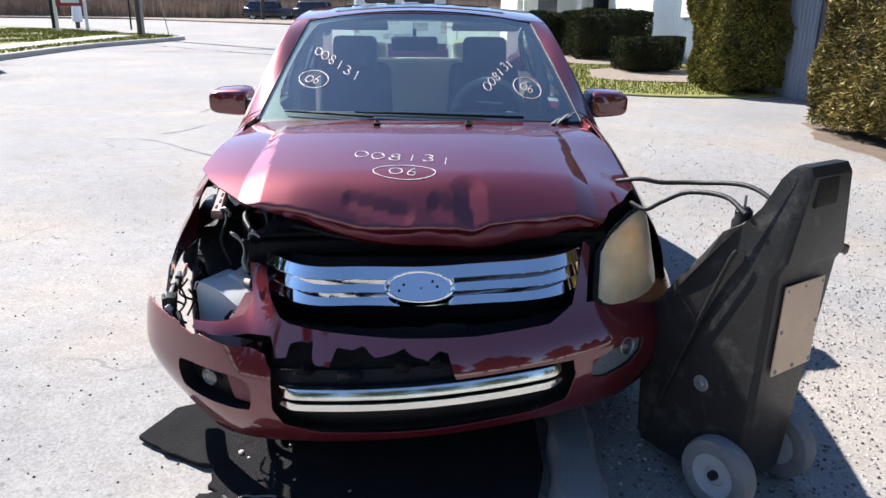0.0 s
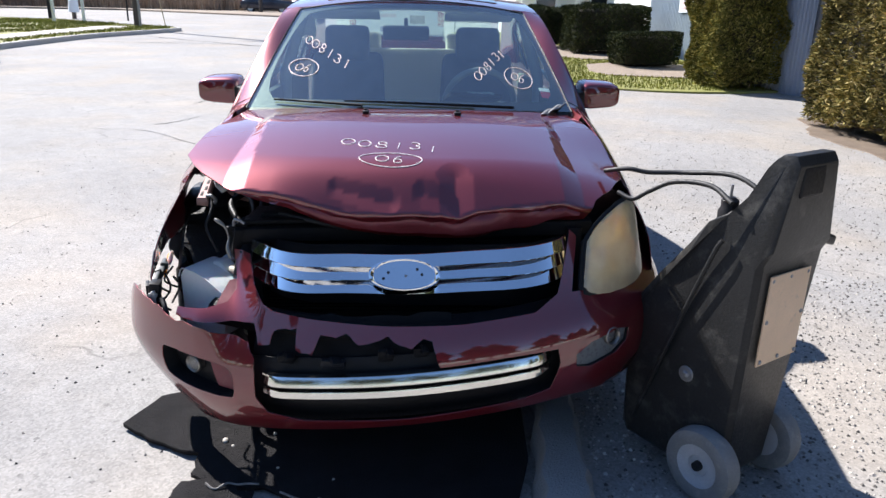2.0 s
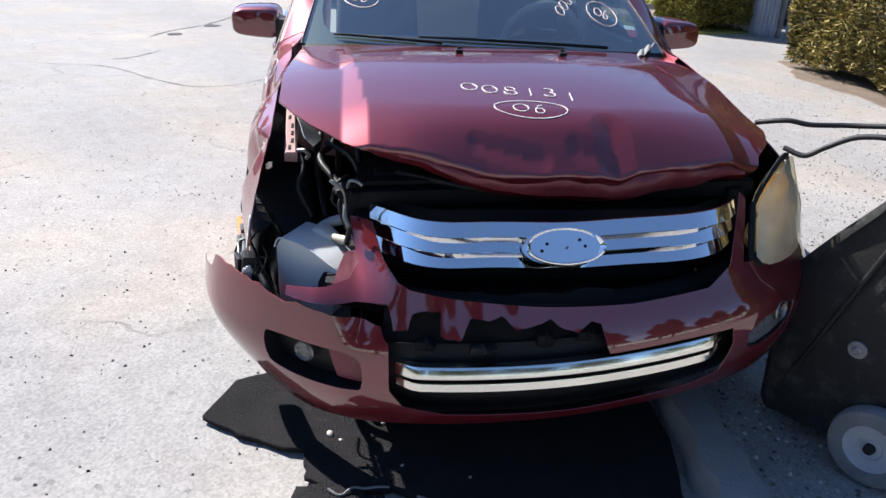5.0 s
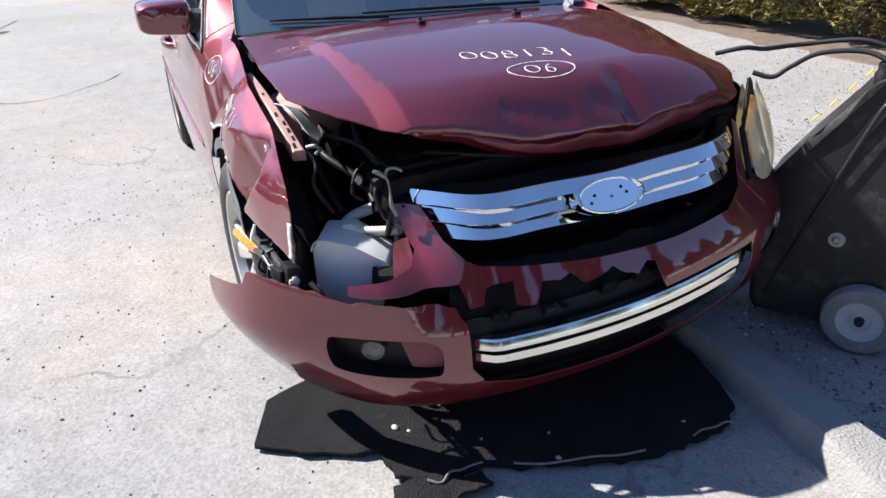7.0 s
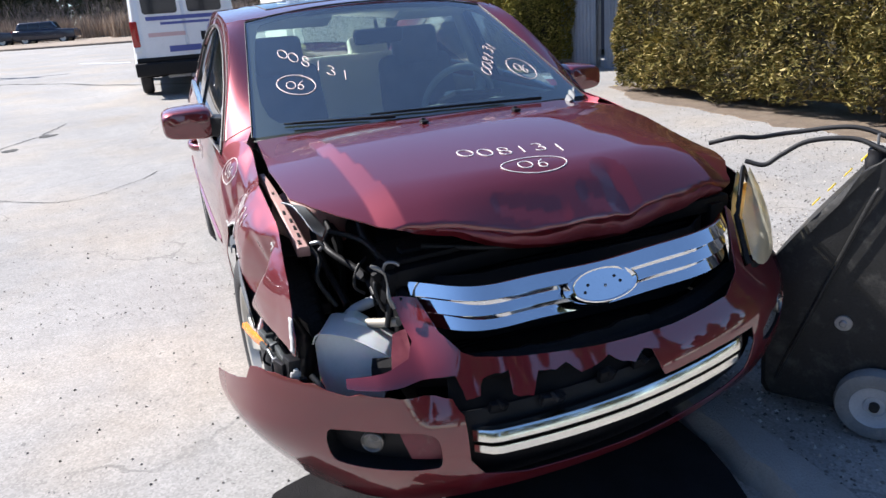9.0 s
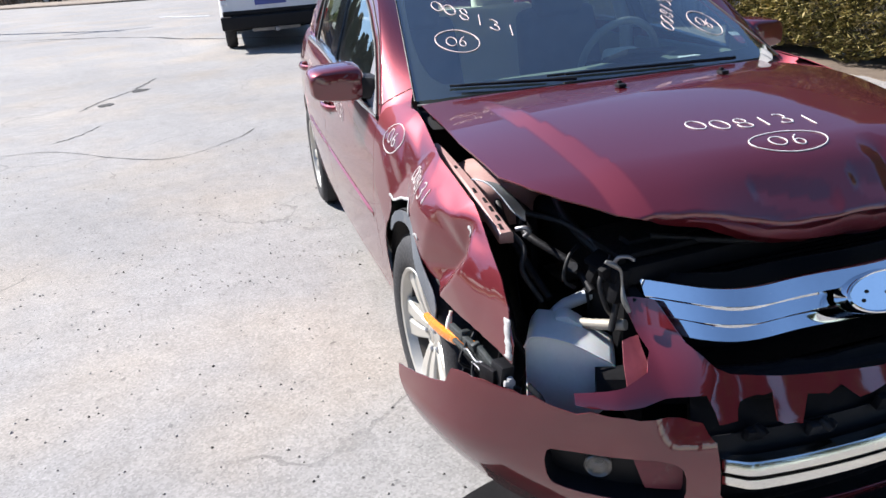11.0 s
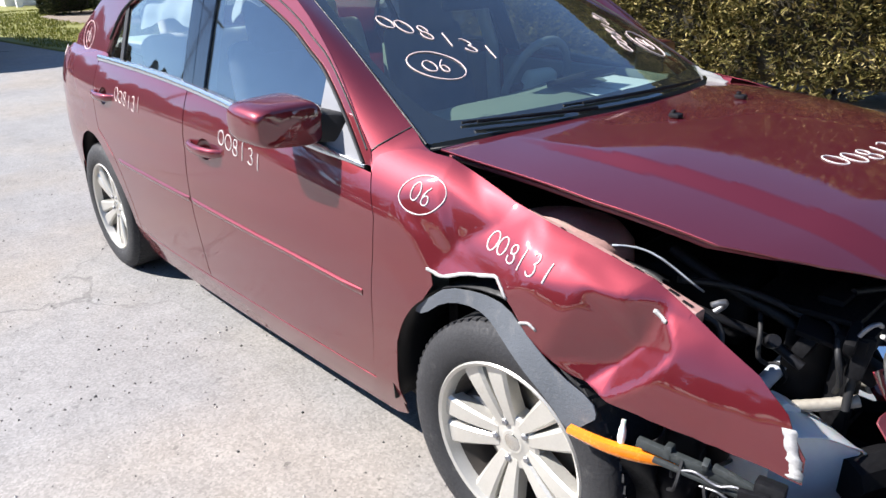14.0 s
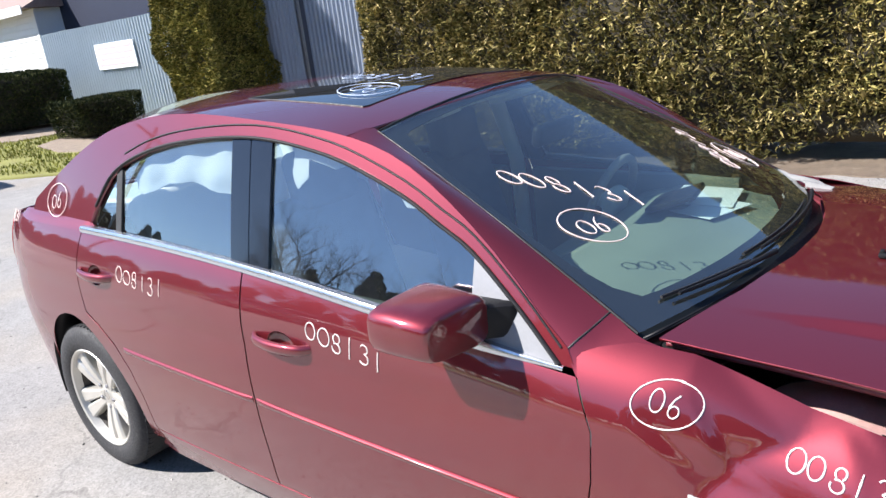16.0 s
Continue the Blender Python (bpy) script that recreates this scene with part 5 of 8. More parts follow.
def cabin_side(f, flip):
    fr = sheet("window_surround", frame_edge, f, PAINT, car, (0.06, 0.03), 0.03, flip=flip)
    shift = lambda y, z: f(y, z) + Vector((0.012 if flip else -0.012, 0, 0))  # noqa: E731
    pane_f = [(0.742, 0.93), (0.758, 1.122), (0.86, 1.172), (0.989, 1.230), (1.199, 1.295), (1.38, 1.327), (1.536, 1.342), (1.45, 0.985)]
    pane_r = [(1.62, 1.0), (1.672, 1.344), (1.85, 1.335), (2.038, 1.316), (2.2, 1.287), (2.36, 1.24), (2.318, 1.01)]
    pane_q = [(2.352, 1.01), (2.392, 1.226), (2.44, 1.197), (2.53, 1.102), (2.58, 1.015)]
    sheet("front_window", pane_f, shift, WINDOW, car, (0.2, 0.2), 0, flip=flip)
    sheet("rear_window", pane_r, shift, WINDOW, car, (0.2, 0.2), 0, flip=flip)
    sheet("quarter_window", pane_q, shift, WINDOW, car, (0.2, 0.2), 0, flip=flip)
    sheet("window_divider", [(2.314, 1.0), (2.358, 1.242), (2.394, 1.226), (2.356, 1.0)], f, RUBBER, car, (0.1, 0.1), 0.012, flip=flip, lift=-0.004)
    sheet("middle_pillar", [(1.448, 0.985), (1.50, 1.345), (1.596, 1.348), (1.535, 0.99)], f, GLOSSBLACK, car, (0.1, 0.1), 0.012, flip=flip, lift=-0.002)
    sheet("middle_pillar", [(1.54, 0.99), (1.601, 1.348), (1.69, 1.346), (1.625, 0.995)], f, GLOSSBLACK, car, (0.1, 0.1), 0.012, flip=flip, lift=-0.002)
    sheet("mirror_base", [(0.512, 0.924), (0.635, 1.028), (0.756, 1.12), (0.742, 0.93)], f, SAIL, car, (0.1, 0.1), 0.012, flip=flip, lift=-0.002)
    s = -1 if flip else 1
    seal = [f(y, z) + Vector((s * 0.003, 0, 0)) for y, z in win_top[1:]]
    part("window_seal", tube_bm(smooth_path(seal, 3), 0.0055, 6), RUBBER, car, "", 60)
    gap = [f(y, z + 0.033) + Vector((s * 0.001, 0, 0)) for y, z in win_top[3:]]
    part("door_gap", tube_bm(smooth_path(gap, 3), 0.003, 6), RUBBER, car, "", 60)
    strip, rows = bmesh.new(), []
    for y in np.linspace(0.50, 2.60, 44):
        a = f(y, belt_z(y) + 0.004)
        slim = 0.35 + 0.65 * ease(0.50, 0.75, y)
        a.x = s * max(abs(a.x), abs(side(y, vb(y) - 0.004).x) - 0.004)
        rows.append([strip.verts.new(a + Vector((s * dx * slim, 0, dz * slim))) for dx, dz in ((0.004, -0.012), (0.010, -0.010), (0.011, 0.004), (0.004, 0.012), (-0.02, 0.010))])
    for a, b in zip(rows, rows[1:]):
        for i in range(4):
            strip.faces.new((a[i], a[i + 1], b[i + 1], b[i]))
    bmesh.ops.recalc_face_normals(strip, faces=strip.faces[:])
    part("belt_trim", strip, SEALM, car, "bright metal belt trim", 50)


cabin_side(cabin, True)
cabin_side(left_cabin, False)


# shoulder between the quarter panel and the cabin side
def shoulder(sgn):
    bm, rows = bmesh.new(), []
    for y in np.linspace(1.62, 3.30, 36):
        a = side(y, vb(y) - 0.004) + Vector((0, 0, -0.001))
        b = cabin(min(y, 3.2), min(rail_z(y), belt_z(y) + (0.010 if y < 2.56 else 0.03))) + Vector((0.004, max(y - 3.2, 0), 0))
        rows.append([bm.verts.new(Vector((-sgn * p.x, p.y, p.z))) for p in (a, a.lerp(b, 0.3) + Vector((0, 0, 0.006)), a.lerp(b, 0.7) + Vector((0, 0, 0.002)), b)])
    for a, b in zip(rows, rows[1:]):
        for i in range(3):
            bm.faces.new((a[i], a[i + 1], b[i + 1], b[i]))
    bmesh.ops.recalc_face_normals(bm, faces=bm.faces[:])
    part("quarter_shoulder", bm, PAINT, car, "", 60)


shoulder(-1)
shoulder(1)


# front pillars, roof, glass roof panel
def strips(rows):
    bm = bmesh.new()
    rows = [[bm.verts.new(p) for p in r] for r in rows]
    for a, b in zip(rows, rows[1:]):
        for i in range(len(a) - 1):
            bm.faces.new((a[i], a[i + 1], b[i + 1], b[i]))
    bmesh.ops.recalc_face_normals(bm, faces=bm.faces[:])
    return bm


def pillar(sgn):
    """Front pillar from the roof down to a seam, and the wing's upper corner that runs up to meet it."""
    def across(t):
        y = 0.50 + t * 0.73
        a = cabin(y, rail_z(y))
        b = screen(-1.0, 0.085 + 0.945 * t)
        a.z -= 0.006
        mid = (a + b) / 2 + Vector((-0.005, -0.003, 0.003))
        return [a + Vector((0.02, 0, -0.02)), a, (a * 3 + mid * 2) / 5 + Vector((-0.003, 0, 0.002)), mid, (b * 3 + mid * 2) / 5 + Vector((0, -0.001, 0.0015)), b, b + Vector((0.006, 0.02, -0.02))]

    def hand(rows):
        return [[Vector((-sgn * p.x, p.y, p.z)) for p in r] for r in rows]

    part("front_pillar", strips(hand([across(t) for t in np.linspace(0, 1, 22)])), PAINT, car, "", 60)
    top = across(0.0)[1:6]
    skin = [side(y, v) + Vector((0.001, 0, -0.0015)) for y, v in ((0.445, 0.905), (0.425, 0.94), (0.40, 0.97), (0.36, 1.0), (0.31, 1.025))]
    corner = []
    for k in np.linspace(0, 1, 9):
        row = [a.lerp(b, k) + Vector((-0.006, 0, -0.012)) * math.sin(math.pi * k) for a, b in zip(top, skin)]
        corner.append([row[0] + Vector((0.03, 0, -0.01)), *row, row[-1] + Vector((0.02, 0.01, -0.03))])
    part("wing_corner", strips(hand(corner)), PAINT, car, "", 60)
    seam = [Vector((-sgn * p.x, p.y, p.z)) for p in top]
    part("pillar_seam", tube_bm(smooth_path(seam, 3), 0.0022, 6), RUBBER, car, "", 60)


pillar(-1)
pillar(1)


def roof_uv(u, y):
    return roof(u * glasshouse(y, rail_z(y)), y)


roof_edge = [(u, 1.092 + 0.115 * u * u) for u in np.linspace(-1, 1, 15)] + [(1, y) for y in np.linspace(1.3, 2.62, 12)] + [(u, 2.72 - 0.10 * u * u) for u in np.linspace(0.9, -0.9, 13)] + [(-1, y) for y in np.linspace(2.62, 1.3, 12)]
roof_panel = sheet("roof", roof_edge, roof_uv, PAINT, car, (0.08, 0.06), 0.012)
sunroof = soft([(-0.70, 1.33), (-0.66, 1.315), (0.66, 1.315), (0.70, 1.33), (0.70, 1.87), (0.66, 1.89), (-0.66, 1.89), (-0.70, 1.87)], 1)
glass_top = sheet("sunroof", sunroof, roof_uv, SUNROOF, car, (0.05, 0.05), 0, lift=0.003, label="dark glass sunroof, closed")
part("sunroof_seal", tube_bm([roof_uv(u, y) + Vector((0, 0, 0.0005)) for u, y in sunroof + sunroof[:1]], 0.003, 6), RUBBER, glass_top, "", 60)
marking("circle_marking", "06", roof_uv, (-0.50, 1.52), (0.0, -0.065), (0.14, 0.0), CHALK_BLUE, glass_top, 0.006, 0.95, ring=(1.7, 1.0), lift=0.008)
marking("number_marking", "008131", roof_uv, (-0.16, 1.78), (0.0, -0.07), (0.15, 0.0), CHALK_BLUE, glass_top, 0.007, 1.0, lift=0.008)

# windscreen with its dark border, wipers and cowl
ws = sheet("windscreen", [(u, 0.0) for u in np.linspace(-1, 1, 13)] + [(1, v) for v in (0.25, 0.5, 0.75)] + [(u, 1.0) for u in np.linspace(1, -1, 13)] + [(-1, v) for v in (0.75, 0.5, 0.25)], screen, SCREEN, car, (0.25, 0.25), 0, label="windscreen with painted yard numbers")
clear = soft([(-0.965, 0.10), (-0.7, 0.07), (0.7, 0.07), (0.965, 0.10), (0.955, 0.93), (0.8, 0.965), (-0.8, 0.965), (-0.955, 0.93)], 2)
sheet("windscreen_border", [(u, -0.02) for u in np.linspace(-1, 1, 13)] + [(1, v) for v in (0.25, 0.5, 0.75)] + [(u, 1.0) for u in np.linspace(1, -1, 13)] + [(-1, v) for v in (0.75, 0.5, 0.25)], screen, BLACK, ws, (0.2, 0.2), 0.002, holes=(clear,), lift=-0.007)
part("windscreen_seal", tube_bm([screen(-1.005, t) for t in np.linspace(0, 1, 14)] + [screen(u, 1.004) for u in np.linspace(-0.9, 0.9, 14)] + [screen(1.005, t) for t in np.linspace(1, 0, 14)], 0.0038, 6), RUBBER, ws, "", 60)
marking("number_marking", "008131", screen, (-0.815, 0.585), (0.068, -0.050), (0.012, 0.075), CHALK_PINK, ws, 0.006, 1.0, seed=6)
marking("circle_marking", "06", screen, (-0.795, 0.318), (0.060, -0.018), (0.012, 0.066), CHALK_PINK, ws, 0.006, 0.95, ring=(1.8, 1.1), seed=7)
marking("number_marking", "008131", screen, (0.445, 0.215), (0.041, 0.045), (-0.035, 0.062), CHALK_PINK, ws, 0.005, 1.0, seed=11)
marking("circle_marking", "06", screen, (0.665, 0.255), (0.050, -0.02), (0.028, 0.068), CHALK_PINK, ws, 0.005, 0.95, ring=(1.75, 1.25), seed=12)
stick = [(0.85, 0.125), (0.915, 0.12), (0.92, 0.175), (0.855, 0.18)]
sheet("inspection_sticker", stick, screen, REDLENS, ws, (0.2, 0.2), 0.001, lift=-0.009, label="small red and white inspection sticker")
sheet("inspection_sticker", [(0.85, 0.182), (0.922, 0.178), (0.924, 0.205), (0.854, 0.21)], screen, PAPER, ws, (0.2, 0.2), 0.001, lift=-0.009)
for u0, u1, v0, v1 in ((0.62, -0.32, 0.0, 0.030), (-0.28, -0.80, 0.0, 0.040)):
    arm = [screen(u0 + (u1 - u0) * t, v0 + (v1 - v0) * t) + Vector((0, -0.012, 0.014)) for t in np.linspace(0, 1, 10)]
    wip = part("wiper", tube_bm(smooth_path(arm, 2), lambda t: 0.0065 - 0.002 * t, 6), BLACK, car, "", 60)
    blade = [screen(u0 + (u1 - u0) * t, v0 + (v1 - v0) * t + 0.012) + Vector((0, -0.004, 0.006)) for t in np.linspace(0.25, 1.08, 10)]
    part("wiper_blade", tube_bm(smooth_path(blade, 2), 0.004, 6), RUBBER, wip, "", 60)
sheet("cowl", [(u, v) for u, v in ((-1, -0.16), (1, -0.16), (1, 0.0), (-1, 0.0))], lambda u, v: screen(u, v) + Vector((0, -0.01, -0.012)) if v >= 0 else Vector((0.725 * u * (1 + 0.1 * v), 0.2 + 0.20 * u * u + 0.9 * v, 0.968 - 0.025 * u * u + 0.2 * v)), BLACK, car, (0.1, 0.04), 0.004)

# tail: rear glass, boot lid, rear bumper, lamps
back = lambda u, v: Vector(((0.56 + 0.10 * v) * u, 2.70 - 0.10 * u * u * (1 - v) + 0.50 * v, 1.40 - 0.055 * u * u - 0.33 * v + 0.04 * v * (1 - v)))  # noqa: E731
sheet("rear_screen", [(-1, 0), (1, 0), (1, 1), (-1, 1)], back, SCREEN, car, (0.2, 0.2), 0, flip=True)
boot = lambda x, y: Vector((x, y, 1.056 - 0.025 * (x / 0.72) ** 2 - 0.05 * ((y - 3.1) / 0.5) ** 2))  # noqa: E731
sheet("boot_lid", soft([(-0.75, 3.10), (0.75, 3.10), (0.72, 3.35), (0.63, 3.60), (0.4, 3.76), (-0.4, 3.76), (-0.63, 3.60), (-0.72, 3.35)], 1), boot, PAINT, car, (0.1, 0.06), 0.02)
tail = lambda s, z: Vector((0.68 * math.sin(s), 3.57 + 0.24 * math.cos(s) * (1 - 0.5 * abs(z - 0.55)), z))  # noqa: E731
sheet("rear_bumper", [(-1.55, 0.22), (1.55, 0.22), (1.55, 0.66), (-1.55, 0.66)], tail, PAINT, car, (0.15, 0.06), 0.02, flip=True)
sheet("boot_face", [(-1.4, 0.66), (1.4, 0.66), (1.35, 0.99), (-1.35, 0.99)], tail, PAINT, car, (0.15, 0.06), 0.02, flip=True)
lamp = [(3.57, 0.95), (3.50, 0.99), (3.48, 0.90), (3.52, 0.78), (3.62, 0.72), (3.62, 0.93)]
sheet("tail_lamp", lamp, side, REDLENS, car, (0.05, 0.05), 0.006, flip=True, lift=0.004, label="red tail lamp wrapped round the corner")
sheet("tail_lamp", lamp, left_side, REDLENS, car, (0.05, 0.05), 0.006, lift=0.004)

# front bumper skin: split along its middle, sagging to the right, its right end torn out
bump_top = [(-0.585, 0.712), (-0.530, 0.712), (-0.497, 0.640), (-0.455, 0.601), (-0.42, 0.586), (-0.308, 0.572), (-0.073, 0.552), (0.171, 0.540), (0.403, 0.545), (0.491, 0.592), (0.545, 0.696), (0.585, 0.765)]
bump_out = [(0.61, 0.745), (0.57, 0.66), (0.543, 0.588), (0.65, 0.578), (0.77, 0.572), (0.90, 0.60), (1.0, 0.63), (1.2, 0.66), (1.27, 0.60), (1.285, 0.45), (1.25, 0.26), (1.0, 0.19), (0.767, 0.187), (0.538, 0.222), (0.263, 0.222), (-0.082, 0.220), (-0.402, 0.214), (-0.58, 0.21), (-0.75, 0.185), (-0.95, 0.19), (-1.08, 0.27), (-1.19, 0.38), (-1.245, 0.455)]
bump_low = rag([(-1.245, 0.477), (-1.20, 0.487), (-1.011, 0.523)], 0.0015, 0.03, 2) + rag([(-0.997, 0.55), (-0.884, 0.554), (-0.80, 0.545), (-0.724, 0.533), (-0.665, 0.535), (-0.611, 0.52), (-0.558, 0.519), (-0.488, 0.511), (-0.462, 0.47)], 0.004, 0.02, 5)
bump_hole = [(-0.457, 0.424), (-0.453, 0.346), (-0.417, 0.291), (-0.304, 0.262), (0.02, 0.251), (0.364, 0.264), (0.446, 0.282), (0.471, 0.368), (0.463, 0.418), (0.3, 0.425)]
bump_torn = rag([(0.104, 0.425), (0.094, 0.447), (0.082, 0.504), (0.052, 0.512), (0.018, 0.489), (-0.016, 0.498), (-0.053, 0.525), (-0.111, 0.506), (-0.14, 0.503), (-0.179, 0.538), (-0.207, 0.526), (-0.256, 0.533), (-0.278, 0.48), (-0.332, 0.493), (-0.335, 0.547), (-0.406, 0.54), (-0.417, 0.508), (-0.455, 0.503), (-0.477, 0.554)], 0.0025, 0.016, 3)
bump_lip = [(-0.561, 0.552), (-0.604, 0.546), (-0.70, 0.543), (-0.725, 0.545), (-0.724, 0.562), (-0.63, 0.574), (-0.575, 0.588), (-0.552, 0.615), (-0.565, 0.66)]
fog_r = soft([(-0.777, 0.440), (-0.762, 0.455), (-0.60, 0.449), (-0.545, 0.436), (-0.526, 0.415), (-0.524, 0.350), (-0.538, 0.334), (-0.70, 0.336), (-0.765, 0.346), (-0.779, 0.362)], 1)
fog_l = soft([(0.522, 0.405), (0.746, 0.425), (0.722, 0.344), (0.529, 0.319)], 1)
bumper = sheet("front_bumper", bump_top + bump_out + bump_low + bump_hole + bump_torn + bump_lip, nose, PAINT, car, (0.02, 0.015), 0.004, holes=(fog_r, fog_l), label="torn front bumper skin hanging off its right corner")


def inset(depth):
    def g(s, z):
        p = nose(s, z)
        n = (nose(s + 1e-3, z) - nose(s - 1e-3, z)).cross(nose(s, z + 1e-3) - nose(s, z - 1e-3)).normalized()
        return p - n * depth

    return g


def grow(poly, k):
    cx, cy = sum(p[0] for p in poly) / len(poly), sum(p[1] for p in poly) / len(poly)
    return [(cx + (x - cx) * k, cy + (y - cy) * k) for x, y in poly]


# recesses behind the fog lamp openings
sheet("fog_lamp_recess", grow(fog_r, 1.06), inset(0.05), BLACK, bumper, (0.05, 0.05), 0.004)
for hole in (fog_r, fog_l):
    bm = bmesh.new()
    rows = [[bm.verts.new(inset(d)(s, z)) for s, z in hole] for d in (0.003, 0.05)]
    for i in range(len(hole)):
        bm.faces.new((rows[0][i], rows[0][(i + 1) % len(hole)], rows[1][(i + 1) % len(hole)], rows[1][i]))
    part("recess_wall", bm, BLACK, bumper, "", 40)
sheet("recess_panel", [(-0.625, 0.45), (-0.52, 0.42), (-0.52, 0.345), (-0.60, 0.352)], inset(0.028), PAINT_IN, bumper, (0.05, 0.05), 0.004, label="scuffed dark red inner panel")
sheet("fog_lamp_panel", grow(fog_l, 1.03), inset(0.012), mat("dusty_grey_lens", (0.12, 0.13, 0.14), 0.3, 0, 0.5, 0.2, 14, 90, 0.02), bumper, (0.05, 0.05), 0.004)
for s, z, d in ((-0.685, 0.405, 0.035), (0.665, 0.40, 0.010)):
    at = inset(d)(s, z)
    n = (nose(s + 1e-3, z) - nose(s - 1e-3, z)).cross(nose(s, z + 1e-3) - nose(s, z - 1e-3)).normalized()
    m = Matrix.Translation(at) @ n.to_track_quat("X", "Z").to_matrix().to_4x4()
    bowl = lathe_bm([(0.030, 0.0), (0.031, 0.008), (0.028, 0.011), (0.025, 0.008), (0.022, -0.004), (0.010, -0.018), (0.0, -0.020), (0.0, -0.034), (0.026, -0.026)], 28)
    bmesh.ops.transform(bowl, matrix=m, verts=bowl.verts[:])
    fog = part("fog_lamp", bowl, DISC, bumper, "round fog lamp", 40)
    pane = lathe_bm([(0.0, 0.010), (0.014, 0.009), (0.025, 0.006), (0.025, 0.004), (0.0, 0.007)], 28)
    bmesh.ops.transform(pane, matrix=m, verts=pane.verts[:])
    part("lens", pane, CLEAR, fog, "", 40)


def nose_bar(name, s0, s1, z0, z1, high, material, parent, out=0.006, bend=0.0):
    """A bright bar that follows the bumper's curve, its ends mitred back."""
    bm, rows = bmesh.new(), []
    for t in np.linspace(0, 1, 40):
        s, z = s0 + (s1 - s0) * t, z0 + (z1 - z0) * t
        back_off = 0.03 * (max(0, 0.06 - t) + max(0, t - 0.94)) / 0.06
        rows.append([bm.verts.new(inset(-(o - back_off))(s, z + dz * high)) for dz, o in ((0.5, -0.03), (0.5, out * 0.2), (0.30, out), (-0.42, out * 1.6), (-0.5, out), (-0.5, -0.03))])
    for a, b in zip(rows, rows[1:]):
        for i in range(5):
            bm.faces.new((a[i], a[i + 1], b[i + 1], b[i]))
    for end in (rows[0], rows[-1]):
        bm.faces.new(end)
    bmesh.ops.recalc_face_normals(bm, faces=bm.faces[:])
    return part(name, bm, material, parent, "", 30)


nose_bar("lower_chrome_bar", -0.443, 0.450, 0.405, 0.396, 0.034, CHROME_DULL, bumper, 0.004)
nose_bar("lower_chrome_bar", -0.440, 0.446, 0.362, 0.352, 0.024, CHROME_DULL, bumper, 0.002)
sheet("lower_grille", [(-0.52, 0.20), (0.54, 0.20), (0.54, 0.47), (-0.52, 0.47)], inset(0.045), BLACK, bumper, (0.06, 0.05), 0.004)
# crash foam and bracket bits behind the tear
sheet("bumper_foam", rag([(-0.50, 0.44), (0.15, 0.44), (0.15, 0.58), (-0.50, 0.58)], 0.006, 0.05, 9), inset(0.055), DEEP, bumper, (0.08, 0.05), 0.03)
for s, z, w, h, material in ((-0.37, 0.470, 0.05, 0.03, DEEP), (-0.22, 0.455, 0.07, 0.03, BLACK), (-0.06, 0.475, 0.045, 0.04, DEEP), (0.045, 0.478, 0.04, 0.035, DEEP)):
    at = inset(0.03)(s, z)
    bits = join_bm(box_bm((w, 0.02, h), Matrix.Translation(at) @ pose(0, 0, 0, 12, random.uniform(-12, 12), 0), 0.006), box_bm((w * 0.5, 0.03, h * 0.5), Matrix.Translation(at + Vector((0.01, -0.006, 0.010))) @ pose(0, 0, 0, 25, 18, 30), 0.004))
    part("bracket", bits, material, bumper, "", 40)
# flange folded in behind the upright strip, beside the empty lamp bay
sheet("torn_flange", rag([(-0.556, 0.640), (-0.586, 0.634), (-0.606, 0.605), (-0.620, 0.560), (-0.562, 0.560)], 0.003, 0.03, 3), inset(0.022), PAINT_IN, bumper, (0.03, 0.03), 0.004, label="scratched inner flange of the bumper")

# radiator grille
grille_y = spline([-0.52, -0.46, -0.40, -0.2, 0.0, 0.2, 0.40, 0.46, 0.52], [-0.62, -0.685, -0.745, -0.785, -0.80, -0.80, -0.79, -0.76, -0.70])
grille_z = spline([-0.5, -0.25, 0.0, 0.25, 0.5], [0.668, 0.670, 0.674, 0.690, 0.712])
grille = sheet("radiator_grille", [(-0.55, 0.53), (0.57, 0.53), (0.57, 0.745), (-0.55, 0.725)], lambda x, z: Vector((x, grille_y(x) + 0.10, z)), BLACK, car, (0.1, 0.05), 0.006, label="black grille with three chrome bars and an empty oval badge seat")
for k, dz in enumerate((0.045, 0.0, -0.045)):
    bm, rows = bmesh.new(), []
    for x in np.linspace(-0.495, 0.495, 46):
        e = max(0, abs(x) - 0.44) / 0.055
        y, z = grille_y(x), grille_z(x) + dz * (1 - 0.06 * e) + 0.0015 * math.sin(5 * x + k)
        rows.append([bm.verts.new((x, y + a, z + b)) for a, b in ((0.034, 0.0150), (0.024, 0.0175), (0.020, 0.0168), (-0.004, -0.0150), (-0.001, -0.0180), (0.03, -0.0180))])
    for a, b in zip(rows, rows[1:]):
        for i in range(5):
            bm.faces.new((a[i], a[i + 1], b[i + 1], b[i]))
    for end in (rows[0], rows[-1]):
        bm.faces.new(end)
    bmesh.ops.recalc_face_normals(bm, faces=bm.faces[:])
    part("chrome_bar", bm, CHROME, grille, "bright chrome bar", 30)
bd = Matrix.Translation((-0.004, -0.822, 0.688)) @ pose(0, 0, 0, 60, 0, 0)
oval = bmesh.new()
rings = [[oval.verts.new(bd @ Vector((0.108 * k * math.cos(a), 0.049 * k * math.sin(a), h))) for a in np.linspace(0, 2 * math.pi, 48, endpoint=False)] for k, h in ((1.0, -0.03), (1.0, 0.0), (0.985, 0.006), (0.93, 0.008), (0.88, 0.004), (0.85, 0.001), (0.0, 0.0005))]
